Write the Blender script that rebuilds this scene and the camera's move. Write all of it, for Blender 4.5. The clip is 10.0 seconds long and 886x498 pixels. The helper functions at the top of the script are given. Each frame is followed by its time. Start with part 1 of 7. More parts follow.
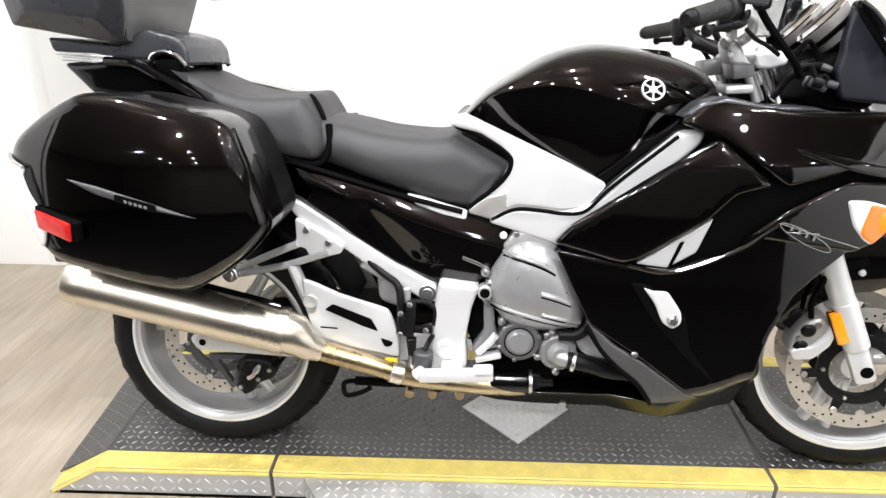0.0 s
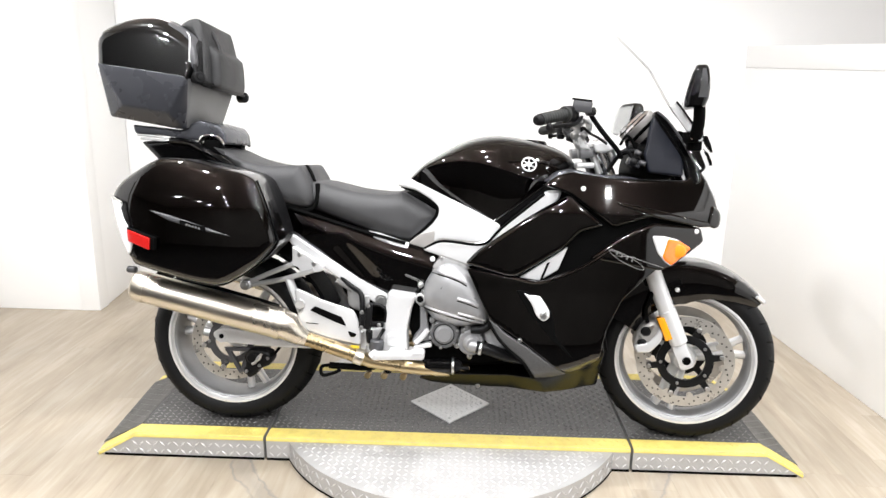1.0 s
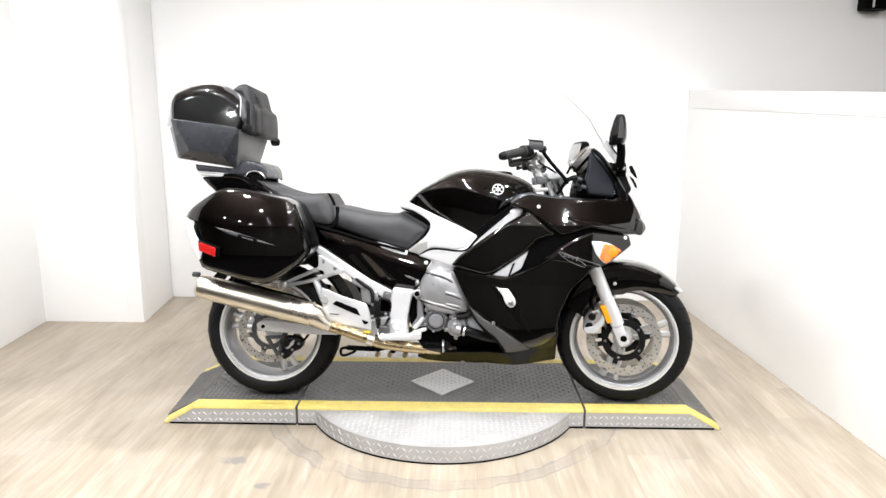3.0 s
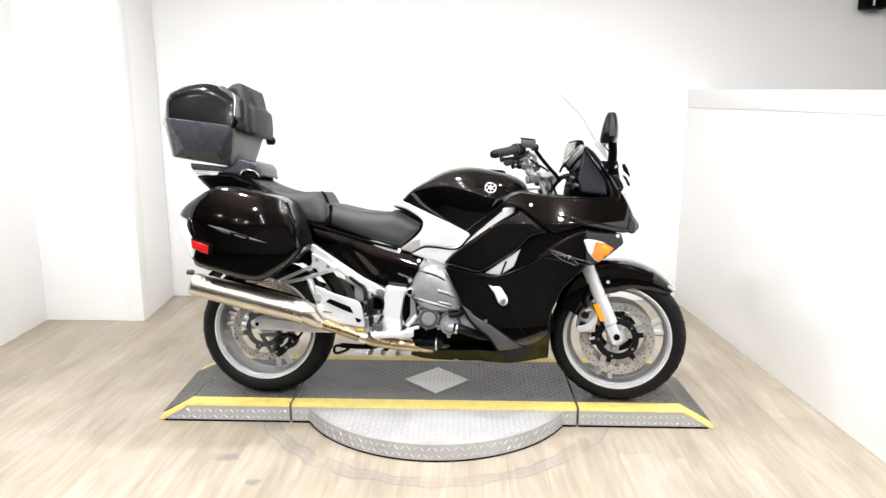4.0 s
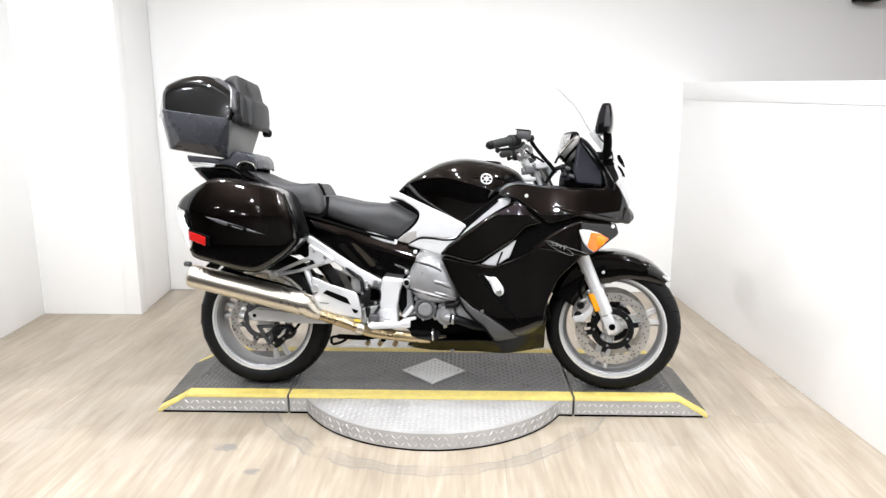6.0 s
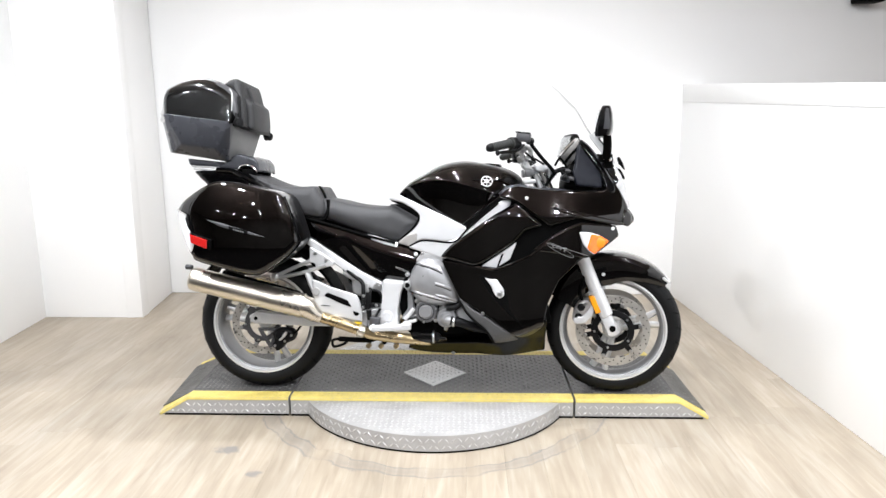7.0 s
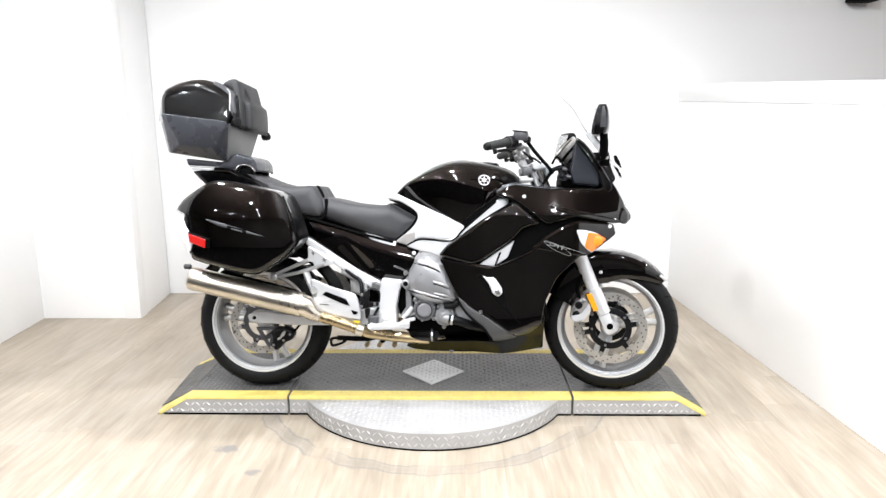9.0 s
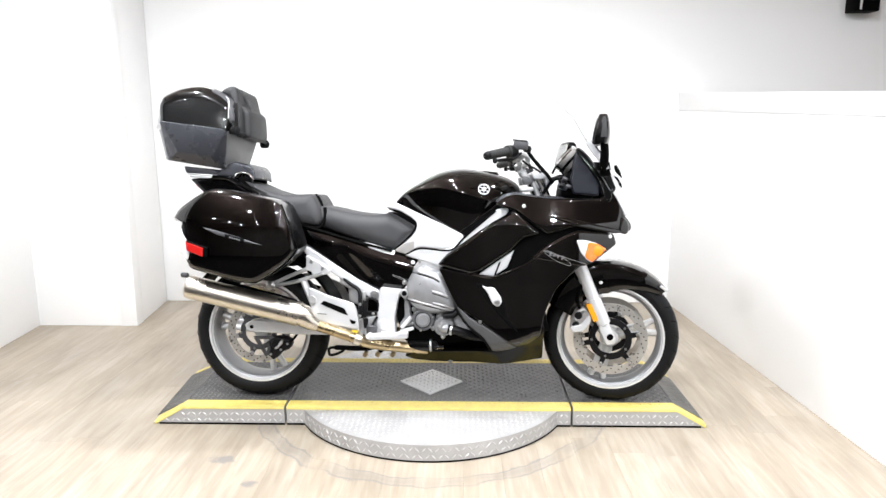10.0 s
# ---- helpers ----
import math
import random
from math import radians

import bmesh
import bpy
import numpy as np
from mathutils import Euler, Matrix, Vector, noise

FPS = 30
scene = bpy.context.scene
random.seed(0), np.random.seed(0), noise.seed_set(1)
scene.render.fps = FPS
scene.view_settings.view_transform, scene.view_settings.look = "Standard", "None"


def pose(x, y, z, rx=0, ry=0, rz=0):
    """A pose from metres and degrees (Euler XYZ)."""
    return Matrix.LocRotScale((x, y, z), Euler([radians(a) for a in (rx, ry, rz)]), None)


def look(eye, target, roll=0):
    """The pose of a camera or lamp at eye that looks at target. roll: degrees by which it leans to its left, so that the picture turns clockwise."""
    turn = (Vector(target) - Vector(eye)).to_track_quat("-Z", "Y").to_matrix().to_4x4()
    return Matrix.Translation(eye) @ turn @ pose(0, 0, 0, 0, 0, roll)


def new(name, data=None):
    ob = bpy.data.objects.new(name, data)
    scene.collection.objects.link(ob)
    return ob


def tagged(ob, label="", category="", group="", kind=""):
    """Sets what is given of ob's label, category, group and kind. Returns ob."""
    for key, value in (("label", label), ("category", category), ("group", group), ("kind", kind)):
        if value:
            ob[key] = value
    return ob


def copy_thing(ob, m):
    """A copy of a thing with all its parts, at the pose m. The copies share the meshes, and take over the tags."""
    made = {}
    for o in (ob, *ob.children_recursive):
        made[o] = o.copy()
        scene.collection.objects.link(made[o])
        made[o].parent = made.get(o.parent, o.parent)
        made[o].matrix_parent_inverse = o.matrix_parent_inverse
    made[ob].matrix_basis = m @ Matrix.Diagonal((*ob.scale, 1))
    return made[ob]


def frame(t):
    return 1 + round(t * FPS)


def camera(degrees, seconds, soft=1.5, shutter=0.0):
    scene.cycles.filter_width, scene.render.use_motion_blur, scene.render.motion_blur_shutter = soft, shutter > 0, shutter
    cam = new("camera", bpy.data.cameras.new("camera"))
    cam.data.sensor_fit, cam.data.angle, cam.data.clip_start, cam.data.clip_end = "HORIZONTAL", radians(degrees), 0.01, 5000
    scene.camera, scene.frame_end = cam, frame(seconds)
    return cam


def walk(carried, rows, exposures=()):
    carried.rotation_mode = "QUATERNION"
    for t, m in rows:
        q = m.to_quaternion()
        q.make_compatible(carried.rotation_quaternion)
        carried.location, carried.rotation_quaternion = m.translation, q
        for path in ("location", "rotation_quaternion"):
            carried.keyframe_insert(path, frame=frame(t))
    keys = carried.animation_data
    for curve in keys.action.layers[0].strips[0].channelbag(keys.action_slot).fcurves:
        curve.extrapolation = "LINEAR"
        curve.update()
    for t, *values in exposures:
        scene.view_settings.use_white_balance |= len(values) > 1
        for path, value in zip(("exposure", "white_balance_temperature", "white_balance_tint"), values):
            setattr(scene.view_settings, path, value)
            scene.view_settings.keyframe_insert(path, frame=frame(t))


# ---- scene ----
cam = camera(65.6, 10.0)
PATH = [
    (0, (-0.131, -1.548, 1.195), (-0.212, 0.298, 0.427), -0.1),
    (0.2, (-0.107, -1.697, 1.2), (-0.171, 0.175, 0.5), -1.0),
    (0.5, (-0.068, -1.911, 1.203), (-0.016, -0.021, 0.552), 1.2),
    (0.7, (-0.041, -2.058, 1.227), (-0.033, -0.146, 0.64), -0.1),
    (1, (0.025, -2.289, 1.233), (-0.023, -0.353, 0.735), 1.1),
    (1.2, (0.062, -2.416, 1.244), (-0.029, -0.484, 0.735), 0.8),
    (1.5, (0.077, -2.589, 1.257), (0.015, -0.64, 0.812), 0.0),
    (1.7, (0.069, -2.692, 1.279), (0.02, -0.753, 0.79), 0.9),
    (2, (0.05, -2.844, 1.25), (-0.014, -0.896, 0.805), 0.7),
    (2.2, (0.006, -2.91, 1.277), (-0.038, -0.956, 0.856), 0.4),
    (2.5, (0.075, -2.961, 1.279), (0.0, -1.001, 0.89), 0.3),
    (2.7, (0.05, -2.97, 1.291), (0.014, -1.012, 0.887), 0.2),
    (3.8, (0.129, -2.984, 1.278), (0.073, -1.026, 0.884), 0.1),
    (4, (0.129, -2.984, 1.278), (0.068, -1.026, 0.879), 0.1),
    (4.5, (0.128, -2.995, 1.267), (0.069, -1.037, 0.865), 0.3),
    (5, (0.128, -3.001, 1.268), (0.075, -1.042, 0.864), -0.0),
    (5.5, (0.132, -3.002, 1.262), (0.076, -1.045, 0.853), -0.0),
    (5.7, (0.132, -3.002, 1.262), (0.081, -1.045, 0.85), 0.0),
    (6.8, (0.133, -3.011, 1.264), (0.076, -1.053, 0.854), -0.2),
    (7, (0.133, -3.011, 1.264), (0.079, -1.053, 0.859), -0.2),
    (7.5, (0.134, -3.015, 1.261), (0.078, -1.058, 0.851), -0.4),
    (8, (0.13, -3.025, 1.259), (0.078, -1.067, 0.858), -0.3),
    (8.5, (0.134, -3.024, 1.262), (0.078, -1.066, 0.859), -0.1),
    (9, (0.132, -3.024, 1.253), (0.085, -1.065, 0.853), -0.4),
    (9.5, (0.134, -3.012, 1.265), (0.094, -1.051, 0.875), -0.6),
    (10, (0.126, -3.003, 1.262), (0.085, -1.04, 0.88), -0.1),
]
walk(cam, [(t, look(eye, target, roll)) for t, eye, target, roll in PATH],
     [(0, -0.25, 6500, 10), (0.5, -0.18, 6500, 10), (1.0, -0.12, 6500, 10), (2.0, -0.04, 6500, 10), (2.5, -0.12, 6480, 10), (4.0, -0.22, 6440, 10), (5.5, -0.28, 6400, 10), (7.0, -0.29, 6280, 10), (8.0, -0.14, 6270, 10), (10.0, -0.10, 6270, 10)])
# ---- levels ----

FLOOR = -0.085      # the platform's top is z = 0
CEIL = 2.75

# ---- light ----
world = bpy.data.worlds.new("world")
scene.world = world
world.use_nodes = True
world.node_tree.nodes["Background"].inputs[0].default_value = (1.0, 0.97, 0.93, 1)
world.node_tree.nodes["Background"].inputs[1].default_value = 0.05
scene.view_settings.exposure = 0.0
LAMP_WATTS = 46.0


# ---- materials ----
def mat(name, color, rough=0.5, metal=0.0, coat=0.0, var=0.0, scale=8.0, bump=0.0, bscale=60.0, rvar=0.0, spec=0.5, stretch=(1, 1, 1), dark=None):
    m = bpy.data.materials.new(name)
    m.use_nodes = True
    nt = m.node_tree
    b = nt.nodes["Principled BSDF"]
    b.inputs["Base Color"].default_value = (*color, 1)
    b.inputs["Roughness"].default_value = rough
    b.inputs["Metallic"].default_value = metal
    b.inputs["Coat Weight"].default_value = coat
    b.inputs["Coat Roughness"].default_value = 0.04
    b.inputs["Specular IOR Level"].default_value = spec
    tc = nt.nodes.new("ShaderNodeTexCoord")
    mp = nt.nodes.new("ShaderNodeMapping")
    mp.inputs["Scale"].default_value = stretch
    nt.links.new(tc.outputs["Object"], mp.inputs["Vector"])
    if var or rvar:
        n = nt.nodes.new("ShaderNodeTexNoise")
        n.inputs["Scale"].default_value = scale
        n.inputs["Detail"].default_value = 6
        nt.links.new(mp.outputs["Vector"], n.inputs["Vector"])
        if var:
            mix = nt.nodes.new("ShaderNodeMix")
            mix.data_type = "RGBA"
            low = dark or tuple(c * (1 - var) for c in color)
            mix.inputs[6].default_value = (*low, 1)
            mix.inputs[7].default_value = (*[min(1, c * (1 + var * 0.6)) for c in color], 1)
            nt.links.new(n.outputs["Fac"], mix.inputs[0])
            nt.links.new(mix.outputs[2], b.inputs["Base Color"])
        if rvar:
            mr = nt.nodes.new("ShaderNodeMapRange")
            mr.inputs["From Min"].default_value, mr.inputs["From Max"].default_value = 0.3, 0.7
            mr.inputs["To Min"].default_value, mr.inputs["To Max"].default_value = max(0.02, rough - rvar), min(1, rough + rvar)
            nt.links.new(n.outputs["Fac"], mr.inputs["Value"])
            nt.links.new(mr.outputs["Result"], b.inputs["Roughness"])
    if bump:
        n2 = nt.nodes.new("ShaderNodeTexNoise")
        n2.inputs["Scale"].default_value = bscale
        n2.inputs["Detail"].default_value = 3
        nt.links.new(mp.outputs["Vector"], n2.inputs["Vector"])
        bp = nt.nodes.new("ShaderNodeBump")
        bp.inputs["Strength"].default_value = bump
        bp.inputs["Distance"].default_value = 0.002
        nt.links.new(n2.outputs["Fac"], bp.inputs["Height"])
        nt.links.new(bp.outputs["Normal"], b.inputs["Normal"])
    return m


PAINT = mat("black_cherry_paint", (0.0044, 0.0031, 0.0027), 0.28, 1.0, 1.0, 0.3, 300, 0.0, spec=0.5)
BLACK = mat("gloss_black_plastic", (0.0015, 0.0015, 0.0017), 0.08, 0.0, 0.0, 0.3, 40, spec=0.3)
SATIN = mat("satin_black_plastic", (0.006, 0.006, 0.0065), 0.38, 0, 0, 0.25, 30, 0.15, 900, spec=0.16)
BELLY = mat("smooth_black_plastic", (0.0015, 0.0015, 0.0015), 0.16, 0.0, 0.0, 0.3, 40, spec=0.14)
DEEP = mat("dull_black_plastic", (0.0018, 0.0018, 0.0018), 0.6, 0, 0, 0.3, 20, 0.1, 400, spec=0.04)
DASH = mat("dark_blue_grey_plastic", (0.0085, 0.0095, 0.0145), 0.35, 0, 0, 0.2, 20, 0.1, 900, spec=0.2)
CASE = mat("graphite_plastic", (0.056, 0.058, 0.067), 0.28, 0.5, 0, 0.06, 14, 0.03, 700, 0.04, spec=0.6)
LIDBLACK = mat("gloss_black_lid", (0.0036, 0.0036, 0.0039), 0.2, 0.6, 1.0, 0.25, 60, spec=0.5)
CASEFRONT = mat("light_grey_plastic", (0.15, 0.15, 0.152), 0.42, 0.2, 0, 0.12, 12, 0.1, 700, 0.05)
CASEGREY = mat("grey_plastic", (0.052, 0.052, 0.056), 0.45, 0, 0, 0.15, 18, 0.15, 700)
VINYL = mat("seat_vinyl", (0.044, 0.044, 0.046), 0.52, 0, 0, 0.18, 9, 0.35, 700, 0.06, spec=0.4)
SILVER = mat("silver_paint", (0.64, 0.64, 0.645), 0.36, 0.3, 0.1, 0.08, 12, 0.08, 500, 0.06)
SILVERDULL = mat("dull_silver_paint", (0.36, 0.345, 0.33), 0.42, 0.45, 0, 0.14, 40, 0.1, 500, 0.06)
ALLOY = mat("cast_alloy", (0.50, 0.50, 0.50), 0.4, 0.6, 0, 0.2, 30, 0.3, 260, 0.1)
ALLOYDARK = mat("dark_cast_alloy", (0.14, 0.14, 0.143), 0.36, 0.5, 0, 0.2, 40, 0.2, 300, 0.08)
ENGINE = mat("grey_engine_paint", (0.31, 0.31, 0.315), 0.3, 0.45, 0, 0.06, 60, 0.08, 600, 0.03)
STEEL = mat("brushed_steel", (0.71, 0.655, 0.565), 0.3, 1.0, 0, 0.1, 6, 0, 300, 0.05)
PIPE = mat("heat_tinted_steel", (0.50, 0.395, 0.235), 0.3, 1.0, 0, 0.45, 14, 0.06, 200, 0.1)
CHROME = mat("chrome", (0.85, 0.85, 0.85), 0.08, 1.0, 0, 0.04, 20)
BOLT = mat("bolt_steel", (0.58, 0.58, 0.58), 0.3, 1.0, 0, 0.15, 60)
RUBBER = mat("tyre_rubber", (0.006, 0.006, 0.0064), 0.55, 0, 0, 0.35, 14, 0.3, 400, 0.12, spec=0.15)
GRIP = mat("grip_rubber", (0.022, 0.023, 0.022), 0.6, 0, 0, 0.2, 40, 0.4, 900, spec=0.3)
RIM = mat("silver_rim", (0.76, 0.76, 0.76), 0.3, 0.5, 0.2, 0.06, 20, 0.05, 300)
# the rim's silver again, with the shade inside the wheel put into the colour
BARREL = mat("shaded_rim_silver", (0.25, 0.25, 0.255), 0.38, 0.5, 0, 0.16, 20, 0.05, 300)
DISC = mat("brake_disc_steel", (0.55, 0.525, 0.485), 0.33, 0.7, 0, 0.3, 26, 0.1, 500, 0.08)
RED = mat("red_reflector", (0.48, 0.012, 0.010), 0.15, 0, 0.8, 0.25, 120)
AMBER = mat("amber_reflector", (0.95, 0.36, 0.01), 0.25, 0, 0.6, 0.15, 120)
ORANGE = mat("amber_bulb_lens", (0.9, 0.15, 0.005), 0.2, 0, 0.8, 0.4, 90)
ORANGE.node_tree.nodes["Principled BSDF"].inputs["Emission Color"].default_value = (1, 0.24, 0.012, 1)
ORANGE.node_tree.nodes["Principled BSDF"].inputs["Emission Strength"].default_value = 0.2
BULB = mat("lit_amber_bulb", (0.95, 0.22, 0.01), 0.3, 0, 0, 0.2, 60)
BULB.node_tree.nodes["Principled BSDF"].inputs["Emission Color"].default_value = (1, 0.26, 0.015, 1)
BULB.node_tree.nodes["Principled BSDF"].inputs["Emission Strength"].default_value = 0.24
CLEARLENS = mat("clear_lamp_lens", (0.72, 0.72, 0.72), 0.12, 0.25, 1.0, 0.15, 60)
HEADLENS = mat("pale_headlight_lens", (0.58, 0.58, 0.585), 0.1, 0.35, 1.0, 0.3, 40)
YELLOWTAG = mat("yellow_tag", (0.75, 0.55, 0.03), 0.5, 0, 0, 0.1, 50)
DECAL = mat("silver_decal", (0.24, 0.24, 0.24), 0.3, 0.5, 0, 0.05, 30)
BADGE = mat("badge_silver", (0.8, 0.8, 0.8), 0.25, 0.3, 0.3, 0.05, 30)
TRIM = mat("speckled_grey_trim", (0.075, 0.074, 0.074), 0.42, 0.3, 0, 0.45, 220, 0.3, 300)
WALL = mat("white_wall_paint", (0.91, 0.91, 0.905), 0.55, 0, 0, 0.04, 1.3, 0.25, 240, 0.05)
CEILING = mat("ceiling_paint", (0.74, 0.67, 0.62), 0.8, 0, 0, 0.06, 2, 0.2, 150)
# two colours for unseen walls, with shade put into both
FARWALL = mat("unseen_far_wall", (0.30, 0.28, 0.26), 0.7, 0, 0, 0.5, 0.9, 0.2, 80)
BACKROOM = mat("unseen_dark_wall", (0.12, 0.106, 0.094), 0.7, 0, 0, 0.4, 0.7, 0.2, 80)
# colour of the unseen floor, dark for the sake of reflections
DARKFLOOR = mat("unseen_dark_floor", (0.022, 0.021, 0.021), 0.9, 0, 0, 0.4, 160, 0.5, 400, spec=0.1)
YELLOW = mat("yellow_safety_paint", (0.68, 0.55, 0.15), 0.5, 0, 0, 0.3, 26, 0.4, 180, 0.1)
TREAD = mat("grey_painted_tread_plate", (0.088, 0.086, 0.084), 0.4, 0.35, 0, 0.4, 7, 0.3, 200, 0.1)
PADDING = mat("backrest_vinyl", (0.026, 0.026, 0.027), 0.5, 0, 0, 0.2, 12, 0.35, 700, 0.06, spec=0.35)
# lighter than the plate: the raised marks' highlight is put into this grey
TREADHI = mat("highlight_tread_lozenge", (0.25, 0.245, 0.24), 0.34, 0.45, 0, 0.5, 11, 0.1, 200, 0.1)
ALUM = mat("bare_aluminium_plate", (0.45, 0.444, 0.438), 0.46, 0.3, 0, 0.28, 9, 0.25, 160, 0.1)
ALUMHI = mat("polished_lozenge", (0.58, 0.575, 0.57), 0.32, 0.4, 0, 0.2, 16)
PLATE = mat("speckled_bright_aluminium", (0.72, 0.72, 0.715), 0.5, 0.15, 0, 0.25, 90, 0.4, 200, 0.08)
GLOW = bpy.data.materials.new("lamp_diffuser")
GLOW.use_nodes = True
gb = GLOW.node_tree.nodes["Principled BSDF"]
gb.inputs["Emission Color"].default_value = (1, 0.97, 0.92, 1)
gb.inputs["Emission Strength"].default_value = 14.0


def glass_material():
    m = bpy.data.materials.new("clear_screen_plastic")
    m.use_nodes = True
    nt = m.node_tree
    nt.nodes.remove(nt.nodes["Principled BSDF"])
    out = nt.nodes["Material Output"]
    mix = nt.nodes.new("ShaderNodeMixShader")
    tr = nt.nodes.new("ShaderNodeBsdfTransparent")
    gl = nt.nodes.new("ShaderNodeBsdfGlossy")
    fr = nt.nodes.new("ShaderNodeFresnel")
    tr.inputs[0].default_value = (0.994, 0.994, 0.994, 1)
    gl.inputs["Roughness"].default_value = 0.03
    fr.inputs["IOR"].default_value = 1.005
    nt.links.new(fr.outputs[0], mix.inputs[0])
    nt.links.new(tr.outputs[0], mix.inputs[1])
    nt.links.new(gl.outputs[0], mix.inputs[2])
    nt.links.new(mix.outputs[0], out.inputs["Surface"])
    return m


MIRRORGLASS = mat("mirror_glass", (0.86, 0.87, 0.87), 0.02, 1.0, 0, 0.02, 30)
GLASS = glass_material()


def plank_material():
    m = bpy.data.materials.new("pale_oak_plank")
    m.use_nodes = True
    nt = m.node_tree
    b = nt.nodes["Principled BSDF"]
    tc = nt.nodes.new("ShaderNodeTexCoord")
    info = nt.nodes.new("ShaderNodeObjectInfo")
    add = nt.nodes.new("ShaderNodeVectorMath")
    add.operation = "MULTIPLY_ADD"
    add.inputs[1].default_value = (31.0, 57.0, 13.0)
    nt.links.new(info.outputs["Random"], add.inputs[0])
    nt.links.new(tc.outputs["Object"], add.inputs[2])
    geo = nt.nodes.new("ShaderNodeNewGeometry")

    def streaks(source, size, detail, distortion):
        mp = nt.nodes.new("ShaderNodeMapping")
        mp.inputs["Scale"].default_value = size
        nt.links.new(source, mp.inputs["Vector"])
        n = nt.nodes.new("ShaderNodeTexNoise")
        n.inputs["Scale"].default_value = 1.0
        n.inputs["Detail"].default_value = detail
        n.inputs["Distortion"].default_value = distortion
        nt.links.new(mp.outputs[0], n.inputs["Vector"])
        return n

    broad = streaks(geo.outputs["Position"], (7.0, 1.5, 1.0), 5, 0.8)
    fine = streaks(add.outputs[0], (38.0, 3.2, 1.0), 7, 0.8)
    grain = nt.nodes.new("ShaderNodeMix")
    grain.inputs[0].default_value = 0.5
    nt.links.new(broad.outputs["Fac"], grain.inputs[2])
    nt.links.new(fine.outputs["Fac"], grain.inputs[3])
    ramp = nt.nodes.new("ShaderNodeValToRGB")
    e = ramp.color_ramp.elements
    e[0].position, e[0].color = 0.30, (0.268, 0.221, 0.166, 1)
    e[1].position, e[1].color = 0.70, (0.434, 0.389, 0.326, 1)
    mid = e.new(0.5)
    mid.color = (0.352, 0.300, 0.232, 1)
    nt.links.new(grain.outputs[0], ramp.inputs[0])
    blot = nt.nodes.new("ShaderNodeTexNoise")
    blot.inputs["Scale"].default_value = 3.2
    blot.inputs["Detail"].default_value = 3
    nt.links.new(geo.outputs["Position"], blot.inputs["Vector"])
    hsv = nt.nodes.new("ShaderNodeHueSaturation")
    vr = nt.nodes.new("ShaderNodeMapRange")
    vr.inputs["To Min"].default_value, vr.inputs["To Max"].default_value = 0.93, 1.06
    nt.links.new(info.outputs["Random"], vr.inputs["Value"])
    vm = nt.nodes.new("ShaderNodeMath")
    vm.operation = "MULTIPLY_ADD"
    vm.inputs[1].default_value = 0.36
    vm.inputs[2].default_value = -0.18
    nt.links.new(blot.outputs["Fac"], vm.inputs[0])
    va = nt.nodes.new("ShaderNodeMath")
    va.operation = "ADD"
    nt.links.new(vm.outputs[0], va.inputs[0])
    nt.links.new(vr.outputs[0], va.inputs[1])
    nt.links.new(va.outputs[0], hsv.inputs["Value"])
    nt.links.new(ramp.outputs[0], hsv.inputs["Color"])
    # worn ring scuffed round the turntable
    sep = nt.nodes.new("ShaderNodeVectorMath")
    sep.operation = "DISTANCE"
    sep.inputs[1].default_value = (0.01, 0.135, FLOOR)
    nt.links.new(geo.outputs["Position"], sep.inputs[0])
    wob = nt.nodes.new("ShaderNodeTexNoise")
    wob.inputs["Scale"].default_value = 9
    wob.inputs["Detail"].default_value = 5
    nt.links.new(geo.outputs["Position"], wob.inputs["Vector"])
    m1 = nt.nodes.new("ShaderNodeMath")
    m1.operation = "MULTIPLY_ADD"
    m1.inputs[1].default_value = 0.08
    nt.links.new(wob.outputs["Fac"], m1.inputs[0])
    nt.links.new(sep.outputs["Value"], m1.inputs[2])
    band = nt.nodes.new("ShaderNodeValToRGB")
    be = band.color_ramp.elements
    be[0].position, be[0].color = 0.79, (0, 0, 0, 1)
    be[1].position, be[1].color = 0.862, (0, 0, 0, 1)
    for p, v in ((0.796, 0.95), (0.8005, 0.25), (0.825, 0.36), (0.847, 0.18), (0.853, 0.85)):
        k = be.new(p)
        k.color = (v, v, v, 1)
    nt.links.new(m1.outputs[0], band.inputs[0])
    patch = nt.nodes.new("ShaderNodeTexNoise")
    patch.inputs["Scale"].default_value = 5
    nt.links.new(geo.outputs["Position"], patch.inputs["Vector"])
    pr = nt.nodes.new("ShaderNodeMapRange")
    pr.inputs["From Min"].default_value, pr.inputs["From Max"].default_value = 0.33, 0.52
    nt.links.new(patch.outputs["Fac"], pr.inputs["Value"])
    pm = nt.nodes.new("ShaderNodeMath")
    pm.operation = "MULTIPLY"
    nt.links.new(pr.outputs[0], pm.inputs[0])
    nt.links.new(band.outputs[0], pm.inputs[1])
    mix = nt.nodes.new("ShaderNodeMix")
    mix.data_type = "RGBA"
    mix.inputs[7].default_value = (0.185, 0.178, 0.172, 1)
    last = pm.outputs[0]
    # two small bare patches
    for spot, size in (((-0.80, -0.49, FLOOR), 0.05), ((-0.645, -0.675, FLOOR), 0.036)):
        ds = nt.nodes.new("ShaderNodeVectorMath")
        ds.operation = "DISTANCE"
        ds.inputs[1].default_value = spot
        nt.links.new(geo.outputs["Position"], ds.inputs[0])
        dn = nt.nodes.new("ShaderNodeMath")
        dn.operation = "MULTIPLY_ADD"
        dn.inputs[1].default_value = 0.14
        nt.links.new(wob.outputs["Fac"], dn.inputs[0])
        nt.links.new(ds.outputs["Value"], dn.inputs[2])
        dr = nt.nodes.new("ShaderNodeMapRange")
